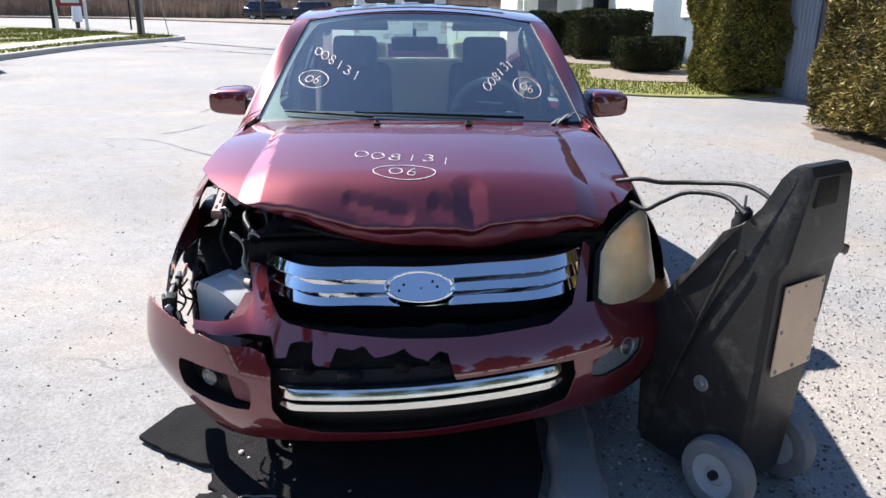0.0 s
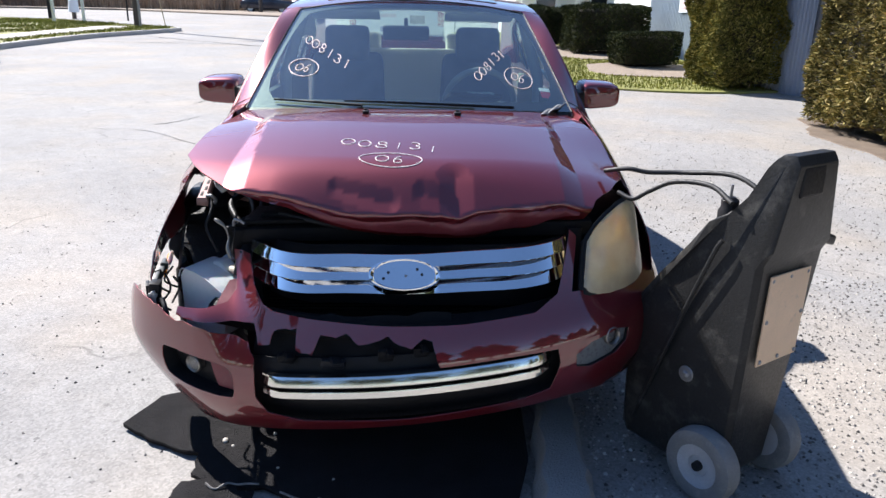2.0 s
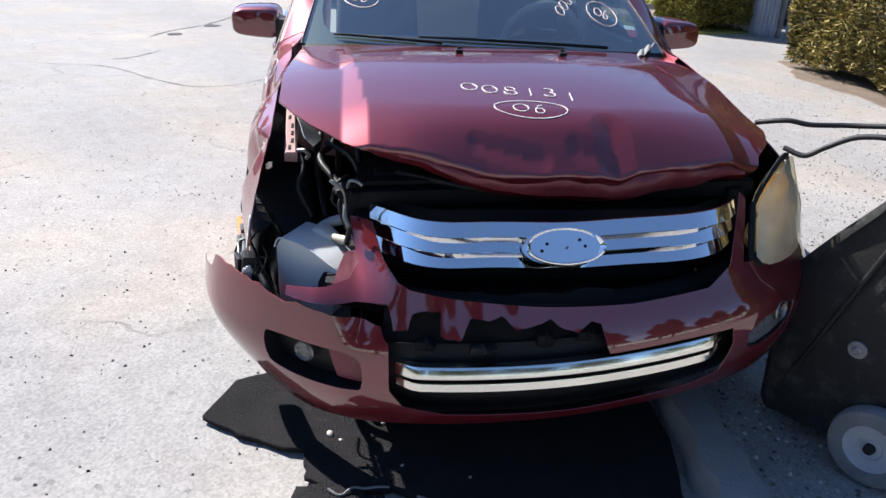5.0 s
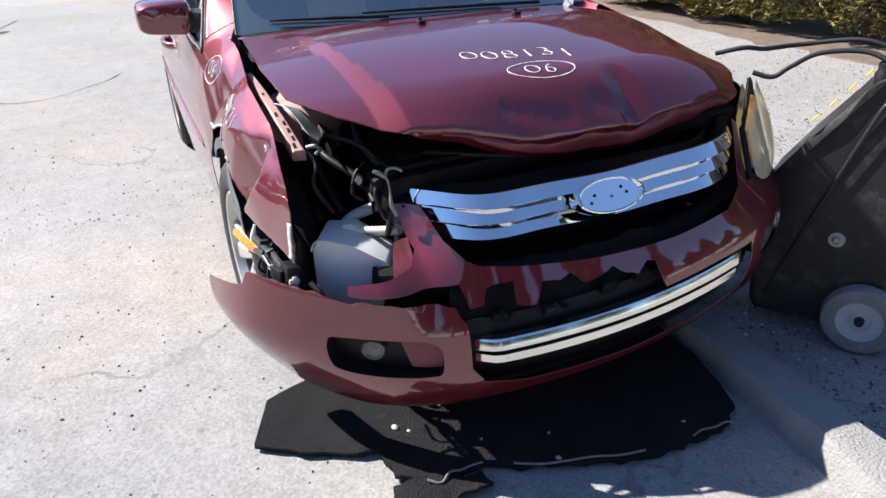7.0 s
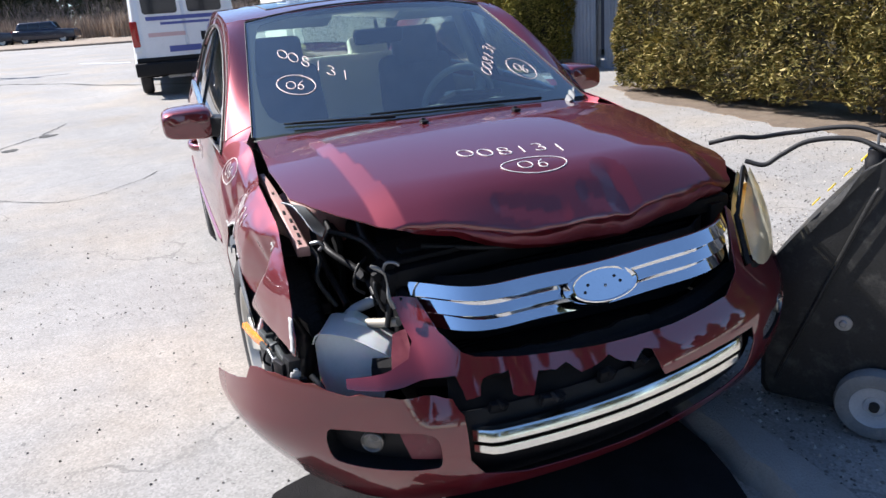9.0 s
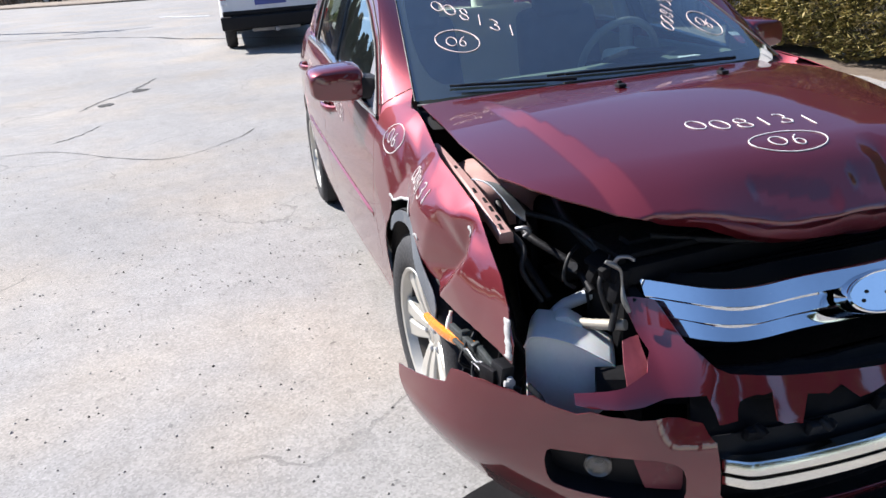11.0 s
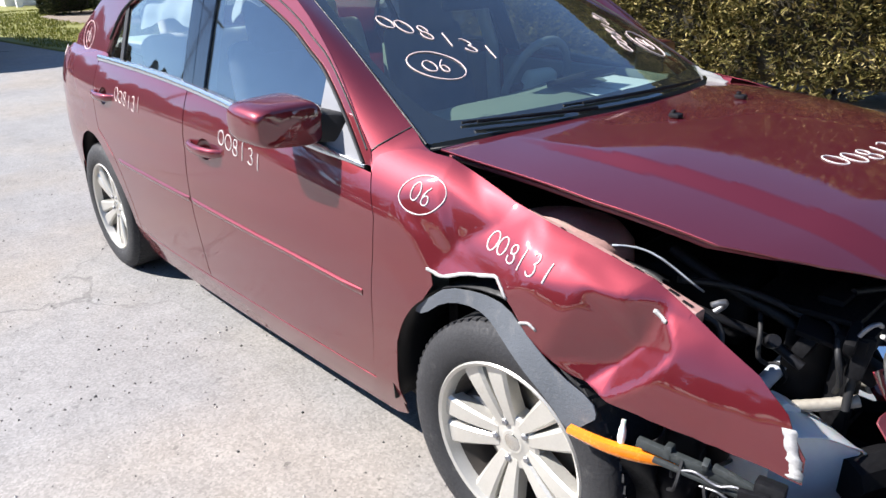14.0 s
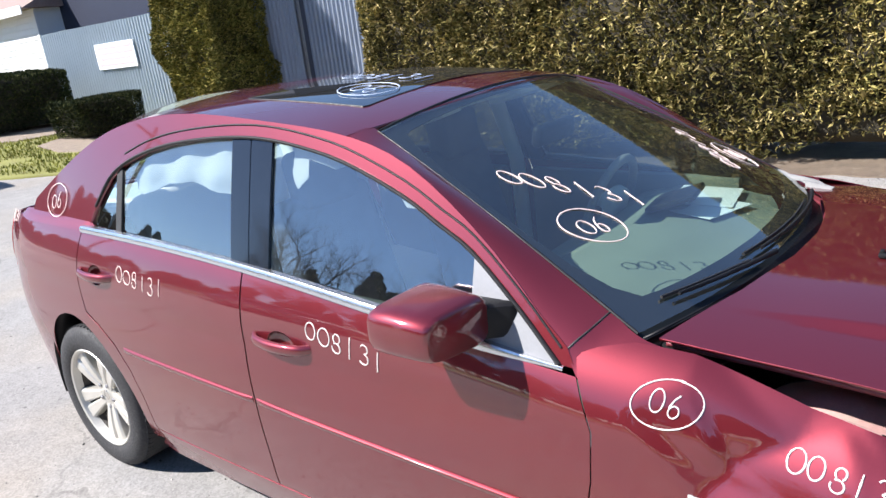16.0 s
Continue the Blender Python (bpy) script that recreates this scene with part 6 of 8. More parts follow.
for a, b in zip(rings, rings[1:]):
    for i in range(48):
        oval.faces.new((a[i], a[(i + 1) % 48], b[(i + 1) % 48], b[i]))
bmesh.ops.remove_doubles(oval, verts=oval.verts[:], dist=1e-5)
bmesh.ops.recalc_face_normals(oval, faces=oval.faces[:])
badge = part("badge_seat", oval, CHROME, grille, "empty oval badge seat with clip holes", 30)
for x, y in ((-0.048, 0.006), (-0.062, -0.012), (0.038, 0.016), (0.052, 0.000), (0.004, -0.004)):
    hole = lathe_bm([(0.0, 0.0), (0.0, 0.002), (0.004, 0.002), (0.0045, 0.0)], 12)
    bmesh.ops.transform(hole, matrix=bd @ Matrix.Translation((x, y, 0.001)) @ pose(0, 0, 0, 0, -90, 0), verts=hole.verts[:])
    part("clip_hole", hole, BLACK if abs(x) > 0.01 else METAL, badge, "", 40)
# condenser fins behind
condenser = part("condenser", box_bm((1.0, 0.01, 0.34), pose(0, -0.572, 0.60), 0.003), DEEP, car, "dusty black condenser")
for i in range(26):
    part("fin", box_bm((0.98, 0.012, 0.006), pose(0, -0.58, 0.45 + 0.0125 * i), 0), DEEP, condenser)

# left headlamp
hl_corners = [Vector(p) for p in ((0.541, -0.812, 0.60), (0.783, -0.645, 0.60), (0.748, -0.535, 0.875), (0.565, -0.70, 0.80))]


def lamp_skin(a, b):
    p = hl_corners[0].lerp(hl_corners[1], a).lerp(hl_corners[3].lerp(hl_corners[2], a), b)
    return p + Vector((0.35, -0.8, 0.35)) * 0.045 * max(4 * a * (1 - a), 0.0) ** 0.7 * (0.4 + 0.6 * 4 * b * (1 - b))


lamp_edge = soft([(0, 0), (1, 0), (1.0, 0.55), (0.97, 1), (0.0, 0.98), (0.0, 0.5)], 2)
# The bowl's bright yellow imitates the glow behind the lens.
head = sheet("headlamp", grow(lamp_edge, 0.90), lambda a, b: lamp_skin(a, b) + Vector((0.012, 0.070, -0.015)), mat("glow_yellow_bowl", (0.92, 0.66, 0.26), 0.35, 0.3, 0, 0.15, 20, 100, 0.0), car, (0.1, 0.1), 0.004, label="yellowed hazy headlamp")
sheet("headlamp_lens", lamp_edge, lamp_skin, LENS, head, (0.08, 0.08), 0)
sheet("headlamp_rim", grow(lamp_edge, 1.07), lambda a, b: lamp_skin(a, b) + Vector((-0.004, 0.012, -0.004)), BLACK, head, (0.1, 0.1), 0.01, holes=(grow(lamp_edge, 0.97),))
for a, b, r, material in ((0.32, 0.30, 0.062, GLOWYELLOW), (0.62, 0.66, 0.05, GLOWYELLOW), (0.80, 0.32, 0.05, AMBER)):
    p = lamp_skin(a, b) + Vector((-0.02, 0.055, -0.01))
    bowl = lathe_bm([(r, 0.0), (r * 0.98, 0.004), (r * 0.7, -0.025), (r * 0.25, -0.04), (0.0, -0.04), (0, -0.05), (r, -0.01)], 24)
    bmesh.ops.transform(bowl, matrix=Matrix.Translation(p) @ Vector((0.25, -0.9, 0.1)).to_track_quat("X", "Z").to_matrix().to_4x4(), verts=bowl.verts[:])
    part("reflector_bowl", bowl, material, head, "", 50)


# wheels
def wheel(m, name="wheel"):
    root = new("wheel")
    root.parent = car
    root.matrix_basis = m
    tp = [(0.222, -0.095), (0.235, -0.104), (0.262, -0.110), (0.288, -0.108), (0.309, -0.099), (0.321, -0.086), (0.3265, -0.07), (0.328, -0.035), (0.328, 0.035), (0.3265, 0.07), (0.321, 0.086), (0.30, 0.103), (0.262, 0.11), (0.235, 0.104), (0.222, 0.095), (0.215, 0.0)]
    tyre = lathe_bm(tp, 96)
    part("tyre", tyre, TYRE, root, "dusty worn tyre", 35)
    tread = bmesh.new()
    for i in range(72):
        a = 2 * math.pi * i / 72
        for sx, w in ((-0.066, 0.034), (0.066, 0.034)):
            b = box_bm((w, 0.020, 0.008), pose(0, 0, 0, math.degrees(a), 0, 0) @ pose(sx, 0, 0.3240, 0, 0, 12 if sx > 0 else -12), 0)
            me = bpy.data.meshes.new("tmp")
            b.to_mesh(me)
            b.free()
            tread.from_mesh(me)
            bpy.data.meshes.remove(me)
    part("tread", tread, TYRE, root)["kind"] = "stuff"
    rim = lathe_bm([(0.226, -0.098), (0.222, -0.102), (0.214, -0.098), (0.210, -0.088), (0.204, -0.070), (0.190, -0.03), (0.185, 0.09), (0.20, 0.098), (0.224, 0.10), (0.216, 0.06), (0.214, -0.05)], 72)
    part("rim", rim, ALLOY, root, "silver alloy rim", 35)
    # Near-black barrel puts the shade of the spoke gaps into its colour.
    part("rim_barrel", lathe_bm([(0.203, -0.066), (0.189, -0.03), (0.184, 0.085), (0.1835, 0.085), (0.188, -0.031), (0.201, -0.068)], 60), mat("shade_dark_barrel", (0.06, 0.052, 0.045), 0.6, 0.3, 0, 0.25, 14, 90, 0.05) if "shade_dark_barrel" not in bpy.data.materials else bpy.data.materials["shade_dark_barrel"], root, "inside of the rim, coloured dark for the shade between the spokes", 35)
    # five pairs of spokes running from the hub to the rim
    spokes = bmesh.new()
    for k in range(5):
        for sgn in (-1, 1):
            sec = []
            for t in np.linspace(0, 1, 8):
                r = 0.045 + t * 0.168
                mid = sgn * (0.016 + 0.026 * t)
                half = 0.0145 + 0.0205 * t
                face = -0.062 - 0.020 * math.sin(t * 1.7)
                sec.append([(face + 0.004, mid - half), (face - 0.003, mid - half * 0.72), (face - 0.003, mid + half * 0.72), (face + 0.004, mid + half), (face + 0.045 - 0.012 * t, mid + half * 1.05), (face + 0.045 - 0.012 * t, mid - half * 1.05)])
            a = 2 * math.pi * k / 5 + radians(8)
            rows = []
            for t, ring in zip(np.linspace(0, 1, 8), sec):
                r = 0.045 + t * 0.168
                rows.append([spokes.verts.new((h, math.cos(a) * r - math.sin(a) * w, math.sin(a) * r + math.cos(a) * w)) for h, w in ring])
            for p, q in zip(rows, rows[1:]):
                for i in range(6):
                    spokes.faces.new((p[i], p[(i + 1) % 6], q[(i + 1) % 6], q[i]))
            spokes.faces.new(rows[0])
            spokes.faces.new(rows[-1])
    bmesh.ops.recalc_face_normals(spokes, faces=spokes.faces[:])
    hub = lathe_bm([(0.0, -0.066), (0.03, -0.067), (0.036, -0.064), (0.070, -0.064), (0.078, -0.058), (0.080, -0.02), (0.0, -0.02)], 40)
    part("spokes", join_bm(spokes, hub), ALLOY, root, "five pairs of flat alloy spokes", 28)
    cap = lathe_bm([(0.0, -0.0705), (0.018, -0.0705), (0.024, -0.0675), (0.026, -0.062), (0.0, -0.062)], 28)
    part("hub_cap", cap, CHROME_DULL, root, "", 35)
    for k in range(5):
        a = 2 * math.pi * k / 5 + radians(8)
        nut = lathe_bm([(0.0, -0.073), (0.007, -0.073), (0.010, -0.070), (0.0105, -0.058), (0.014, -0.056), (0.0, -0.05)], 6)
        bmesh.ops.transform(nut, matrix=Matrix.Translation((0, 0.054 * math.cos(a), 0.054 * math.sin(a))), verts=nut.verts[:])
        part("wheel_nut", nut, METAL, root, "", 30)
    part("brake_disc", lathe_bm([(0.05, -0.012), (0.148, -0.012), (0.150, -0.008), (0.150, 0.012), (0.05, 0.012)], 48), DISC, root, "", 30)
    part("brake_caliper", box_bm((0.07, 0.09, 0.14), pose(-0.005, 0.125, 0.02), 0.015), METAL, root, "", 40)
    return root


for x, y, turn, spin in ((-0.765, 0.0, 3, -13), (-0.772, 2.775, 0, 40), (0.765, 0.0, 183, 0), (0.772, 2.775, 180, 25)):
    wheel(pose(x, y, 0.326, 0, 0, turn) @ pose(0, 0, 0, spin, 0, 0))


# wheel houses
def wheel_house(y, sgn, rad):
    bm = bmesh.new()
    rows = []
    for a in np.linspace(math.radians(-10), math.radians(190), 22):
        rows.append([bm.verts.new((sgn * x, y + (rad - d) * math.cos(a), 0.33 + (rad - d) * math.sin(a))) for x, d in ((0.875, -0.004), (0.80, 0.0), (0.56, 0.01))])
    for a, b in zip(rows, rows[1:]):
        for i in range(2):
            bm.faces.new((a[i], a[i + 1], b[i + 1], b[i]))
    bm.faces.new([r[2] for r in rows])
    ob = part("wheel_house", bm, BLACK, car, "", 40)
    ob.modifiers.new("thick", "SOLIDIFY").thickness = 0.004


wheel_house(2.752, -1, 0.385)
wheel_house(2.752, 1, 0.385)
wheel_house(0.0, 1, 0.385)
# right front: only the inner wall and rear half survive
bm = bmesh.new()
rows = []
for a in np.linspace(math.radians(-10), math.radians(115), 16):
    rows.append([bm.verts.new((x, 0.40 * math.cos(a), 0.33 + 0.40 * math.sin(a))) for x in (-0.872, -0.80, -0.55)])
for a, b in zip(rows, rows[1:]):
    for i in range(2):
        bm.faces.new((a[i], a[i + 1], b[i + 1], b[i]))
part("wheel_house", bm, BLACK, car, "", 40).modifiers.new("thick", "SOLIDIFY").thickness = 0.004
liner = [(0.285, 0.60), (0.21, 0.675), (0.162, 0.722), (0.069, 0.752), (-0.031, 0.772), (-0.087, 0.745), (-0.189, 0.675), (-0.274, 0.652), (-0.290, 0.60), (-0.265, 0.556), (-0.230, 0.50), (-0.208, 0.493), (-0.164, 0.556), (-0.093, 0.621), (-0.015, 0.676), (0.043, 0.704), (0.11, 0.70), (0.17, 0.675), (0.235, 0.61)]
sheet("arch_liner", soft(liner, 1), lambda y, v: side(y, v) + Vector((0.016 - 0.03 * ease(0.05, -0.25, y) + 0.006 * math.sin(22 * y), 0, 0)), LINER, car, (0.025, 0.025), 0.004, flip=True, label="loose grey wheel arch liner hanging over the tyre")


# ---- door mirrors ----
def door_mirror(sgn):
    """Painted shell with a rounded front, glass to the rear, on a black foot."""
    bm = bmesh.new()
    rows = []
    for y, wide, high, dz in ((0.632, 0.086, 0.044, -0.004), (0.635, 0.094, 0.050, -0.003), (0.646, 0.100, 0.055, -0.002), (0.69, 0.103, 0.058, -0.001), (0.74, 0.105, 0.060, 0.0), (0.785, 0.105, 0.060, 0.0), (0.798, 0.100, 0.052, 0.002), (0.794, 0.094, 0.047, 0.002)):
        ring = []
        for a in np.linspace(0, 2 * math.pi, 28, endpoint=False):
            c, s = math.cos(a), math.sin(a)
            px = math.copysign(abs(c) ** 0.45, c) * wide
            pz = math.copysign(abs(s) ** 0.50, s) * high * (1 - 0.10 * (px * sgn / wide))
            ring.append(bm.verts.new((sgn * 0.948 + px, y + 0.06 + 0.03 * (px * sgn) / wide * 0.5, 1.010 + dz + pz)))
        rows.append(ring)
    for a, b in zip(rows, rows[1:]):
        for i in range(28):
            bm.faces.new((a[i], a[(i + 1) % 28], b[(i + 1) % 28], b[i]))
    bm.faces.new(rows[0])
    bm.faces.new(rows[-1])
    bmesh.ops.recalc_face_normals(bm, faces=bm.faces[:])
    shell = part("door_mirror", bm, PAINT, car, "dark red door mirror shell", 40)
    bmg = box_bm((0.165, 0.004, 0.082), pose(sgn * 0.948, 0.857, 1.012), 0.002)
    part("mirror_glass", bmg, CHROME, shell)
    foot = prism_bm([(sgn * x, y) for x, y in ((0.775, 0.605), (0.795, 0.745), (0.880, 0.815), (0.885, 0.705), (0.825, 0.635))], 0.078, pose(0, 0, 0.955), 0.014)
    part("mirror_foot", foot, BLACK, shell, "", 50)


door_mirror(-1)
door_mirror(1)


# ---- inside the car ----
def cushion(size, m, bevel):
    return box_bm(size, m, bevel, 4)


def seat(x, material):
    root = cushion((0.50, 0.52, 0.16), pose(x, 1.28, 0.50, 6), 0.055)
    base = part("front_seat", root, material, car, "dark front seat with a padded headrest", 60)
    part("backrest", box_bm((0.50, 0.14, 0.66), pose(x, 1.60, 0.80, -14), 0.055, 4, (0.86, 0.9)), material, base, "", 60)
    part("headrest", box_bm((0.27, 0.11, 0.19), pose(x, 1.64, 1.17, -8), 0.045, 4), material, base, "", 60)
    for dx in (-0.07, 0.07):
        part("headrest_post", tube_bm([Vector((x + dx, 1.64, 1.02)), Vector((x + dx, 1.64, 1.12))], 0.007, 8), METAL, base, "", 50)


seat(-0.40, SEATGREY)
seat(0.40, SEATGREY)
bench = part("rear_seat", cushion((1.28, 0.50, 0.18), pose(0, 2.12, 0.48, 5), 0.06), CREAM, car, "cream leather rear seat", 60)
part("backrest", cushion((1.28, 0.15, 0.62), pose(0, 2.45, 0.80, -20), 0.06), CREAM, bench, "", 60)
for x in (-0.38, 0.38):
    part("headrest", cushion((0.28, 0.10, 0.15), pose(x, 2.58, 1.12, -12), 0.04), CREAM, bench, "", 60)
part("parcel_shelf", box_bm((1.24, 0.46, 0.03), pose(0, 2.86, 1.035, 3), 0.01), LINING, car, "", 40)
part("cabin_floor", box_bm((1.56, 2.6, 0.05), pose(0, 1.55, 0.30), 0.01), SEATGREY, car)
part("centre_console", box_bm((0.24, 0.95, 0.30), pose(0, 1.15, 0.48), 0.04, 3), DASH, car, "", 50)
for s in (-1, 1):
    for y0, y1 in ((0.58, 1.50), (1.64, 2.50)):
        part("door_card", box_bm((0.05, y1 - y0, 0.56), pose(s * 0.80, (y0 + y1) / 2, 0.68), 0.02), DASH, car, "", 40)
    part("pillar_lining", tube_bm([Vector((s * 0.79, 1.56, 0.5)), Vector((s * 0.775, 1.57, 1.0)), Vector((s * 0.66, 1.60, 1.33))], 0.035, 10), LINING, car, "", 60)
sheet("headliner", grow(roof_edge, 0.93), lambda u, y: roof_uv(u, y) - Vector((0, 0, 0.035)), LINING, car, (0.2, 0.2), 0.01)


def dash_top(x, y):
    hump = 0.028 * bump(x, 0.38, 0.20) * ease(0.55, 0.75, y)
    return Vector((x, y, 0.935 + 0.02 * ease(0.40, 0.62, y) - 0.05 * ease(0.76, 0.86, y) ** 2 + hump - 0.02 * (x / 0.7) ** 2))


dash_edge = [(x, 0.31 + 0.14 * (x / 0.70) ** 2) for x in np.linspace(-0.70, 0.70, 13)] + [(0.74, 0.7), (0.72, 0.86), (0.3, 0.87), (-0.3, 0.87), (-0.72, 0.86), (-0.74, 0.7)]
dash = sheet("dashboard", dash_edge, dash_top, DASH, car, (0.06, 0.04), 0.02, label="beige dashboard with papers lying on it")
part("dash_face", box_bm((1.44, 0.12, 0.36), pose(0, 0.84, 0.74, -14), 0.03, 3), DASH, dash, "", 50)
for x0, y0, w, d, a in ((0.50, 0.62, 0.30, 0.21, 8), (0.36, 0.58, 0.26, 0.19, -14)):
    c = dash_top(x0, y0)
    part("paper", box_bm((w, d, 0.002), Matrix.Translation(c + Vector((0, 0, 0.006))) @ pose(0, 0, 0, 2, 2, a), 0), PAPER, dash)
part("tablet", box_bm((0.26, 0.16, 0.02), pose(0.30, 0.66, 0.995, -18, 4, 10), 0.006), BLACK, dash, "black flat tablet lying on the dash", 40)
ring = [Vector((0.36 + 0.185 * math.cos(a), 0.93 - 0.062 * math.sin(a), 0.93 + 0.172 * math.sin(a))) for a in np.linspace(0, 2 * math.pi, 40)]
wheel_rim = part("steering_wheel", tube_bm(ring, 0.016, 10), mat("grey_wheel_leather", (0.25, 0.25, 0.24), 0.5, 0, 0, 0.1, 20, 200, 0.05), car, "grey leather steering wheel", 60)
part("wheel_boss", box_bm((0.17, 0.07, 0.13), pose(0.36, 0.92, 0.93, 20), 0.035, 4), LINING, wheel_rim, "", 60)
for dx, dz in ((-0.12, 0.0), (0.12, 0.0), (0.0, -0.11)):
    part("spoke", box_bm((0.12 if dx else 0.05, 0.025, 0.04 if dx else 0.12), pose(0.36 + dx, 0.935, 0.93 + dz, 20), 0.01), BLACK, wheel_rim, "", 50)
rear_view = part("rear_view_mirror", box_bm((0.24, 0.035, 0.065), pose(-0.03, 0.93, 1.262, 10), 0.018, 3), BLACK, car, "", 50)
part("mirror_stalk", tube_bm([Vector((-0.03, 0.93, 1.27)), Vector((-0.03, 0.955, 1.325))], 0.010, 8), BLACK, rear_view, "", 50)
for x in (-0.37, 0.37):
    part("sun_visor", box_bm((0.38, 0.14, 0.016), pose(x, 1.24, 1.332, -16), 0.007), LINING, car, "", 40)
# airbag cloth hanging behind the right windows
for cloth in (rag([(2.36, 1.20), (2.32, 1.154), (2.24, 1.145), (2.09, 1.19), (1.95, 1.20), (1.85, 1.185), (1.66, 1.172), (1.66, 1.34), (1.9, 1.33), (2.2, 1.28)], 0.004, 0.05, 5), rag([(1.47, 1.33), (1.45, 1.254), (1.40, 1.21), (1.36, 1.24), (1.38, 1.285), (1.28, 1.262), (1.226, 1.276), (1.12, 1.262), (1.046, 1.235), (1.0, 1.19), (0.95, 1.185), (0.93, 1.20), (1.2, 1.295), (1.36, 1.325)], 0.003, 0.05, 6)):
    sheet("curtain_airbag", cloth, lambda y, z: cabin(y, z) + Vector((0.05 + 0.010 * math.sin(30 * y + 11 * z) + 0.006 * math.sin(55 * z), 0, 0)), AIRBAG, car, (0.03, 0.03), 0.003, flip=True, label="limp pale airbag cloth hanging behind the side window")
# torn, dusty end of the cowl at the foot of the left pillar
COWLWHITE = mat("pale_broken_cowl_plastic", (0.17, 0.17, 0.17), 0.7, 0, 0, 0.25, 14, 100, 0.2, (0.12, 0.12, 0.12), 0.62)
cowl_a, cowl_b = Vector((0.752, 0.505, 1.004)), Vector((0.566, 0.240, 0.984))
cowl_end = sheet("cowl_end", rag([(0.0, -0.10), (0.30, -0.34), (0.60, -0.50), (0.86, -0.55), (1.0, -0.30), (1.02, 0.20), (0.96, 0.62), (0.86, 0.40), (0.78, 0.66), (0.70, 0.36), (0.40, 0.28), (0.10, 0.12)], 0.02, 0.10, 8), lambda a, b: cowl_a.lerp(cowl_b, a) + Vector((-0.030, 0.025, -0.010)) * b + Vector((0, 0, 0.006 * math.sin(3.0 * a) - 0.02 * b * b + 0.004 * math.sin(17 * a + 9 * b))), COWLWHITE, car, (0.04, 0.08), 0.004, label="broken dusty white cowl end")



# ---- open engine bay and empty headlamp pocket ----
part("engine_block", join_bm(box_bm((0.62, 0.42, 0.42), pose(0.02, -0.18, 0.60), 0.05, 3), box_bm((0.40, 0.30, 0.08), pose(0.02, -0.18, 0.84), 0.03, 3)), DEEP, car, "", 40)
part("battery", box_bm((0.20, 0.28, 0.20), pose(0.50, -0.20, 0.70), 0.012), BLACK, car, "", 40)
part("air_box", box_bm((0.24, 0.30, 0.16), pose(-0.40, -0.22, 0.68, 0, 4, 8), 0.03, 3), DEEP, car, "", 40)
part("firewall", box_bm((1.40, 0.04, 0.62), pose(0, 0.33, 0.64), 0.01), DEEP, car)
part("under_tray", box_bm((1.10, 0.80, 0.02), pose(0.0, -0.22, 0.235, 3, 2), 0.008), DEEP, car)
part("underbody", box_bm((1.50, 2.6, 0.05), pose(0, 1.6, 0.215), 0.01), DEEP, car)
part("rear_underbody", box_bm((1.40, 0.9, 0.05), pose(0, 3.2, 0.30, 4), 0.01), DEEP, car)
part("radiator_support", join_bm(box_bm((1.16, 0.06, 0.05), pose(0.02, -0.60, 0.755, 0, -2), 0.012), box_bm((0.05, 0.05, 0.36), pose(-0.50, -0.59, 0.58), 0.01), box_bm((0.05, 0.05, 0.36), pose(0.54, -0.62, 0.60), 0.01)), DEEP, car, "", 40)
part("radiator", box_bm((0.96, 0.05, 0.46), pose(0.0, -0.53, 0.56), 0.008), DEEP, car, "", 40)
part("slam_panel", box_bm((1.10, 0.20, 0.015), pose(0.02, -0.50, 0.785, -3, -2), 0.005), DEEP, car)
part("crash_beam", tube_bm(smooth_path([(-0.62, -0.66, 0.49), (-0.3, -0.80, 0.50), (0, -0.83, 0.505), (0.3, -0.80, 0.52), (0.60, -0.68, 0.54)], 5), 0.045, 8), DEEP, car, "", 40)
tube("upper_hose", [(-0.42, -0.55, 0.79), (-0.2, -0.64, 0.775), (0.05, -0.66, 0.775), (0.3, -0.64, 0.79)], 0.008, RUBBER, car)
for s in (-1, 1):
    part("inner_wing", box_bm((0.02, 0.86 if s > 0 else 0.56, 0.34), pose(s * 0.585, -0.12 if s > 0 else 0.03, 0.60), 0.006), DEEP, car)
    part("chassis_rail", box_bm((0.10, 1.1, 0.12), pose(s * 0.47, -0.15, 0.40), 0.015), DEEP, car, "", 40)
# strut tower and the bare upper rail along the right wing
tower = bmesh.new()
prof = [(0.15, -0.10), (0.145, 0.0), (0.12, 0.03), (0.06, 0.04), (0.035, 0.055), (0.0, 0.055)]
rings = [[tower.verts.new((-0.60 + r * math.cos(a), 0.02 + r * 1.1 * math.sin(a), 0.80 + h)) for a in np.linspace(0, 2 * math.pi, 28, endpoint=False)] for r, h in prof]
for a, b in zip(rings, rings[1:]):
    for i in range(28):
        tower.faces.new((a[i], a[(i + 1) % 28], b[(i + 1) % 28], b[i]))
bmesh.ops.remove_doubles(tower, verts=tower.verts[:], dist=1e-5)
bmesh.ops.recalc_face_normals(tower, faces=tower.faces[:])
part("strut_tower", tower, PRIMER, car, "dusty primer-coloured strut tower", 40)
rail_bm = bmesh.new()
rows = []
for t in np.linspace(0, 1, 16):
    c = Vector((-0.752, 0.10, 0.898)).lerp(Vector((-0.722, -0.385, 0.782)), t) + Vector((0, 0, 0.012 * math.sin(math.pi * t)))
    w = 0.010 + 0.009 * t
    rows.append([rail_bm.verts.new(c + Vector(q)) for q in ((-w, 0, -0.018), (-w, 0, 0.004), (-w * 0.7, 0, 0.009), (w * 0.7, 0, 0.009), (w, 0, 0.004), (w, 0, -0.022))])
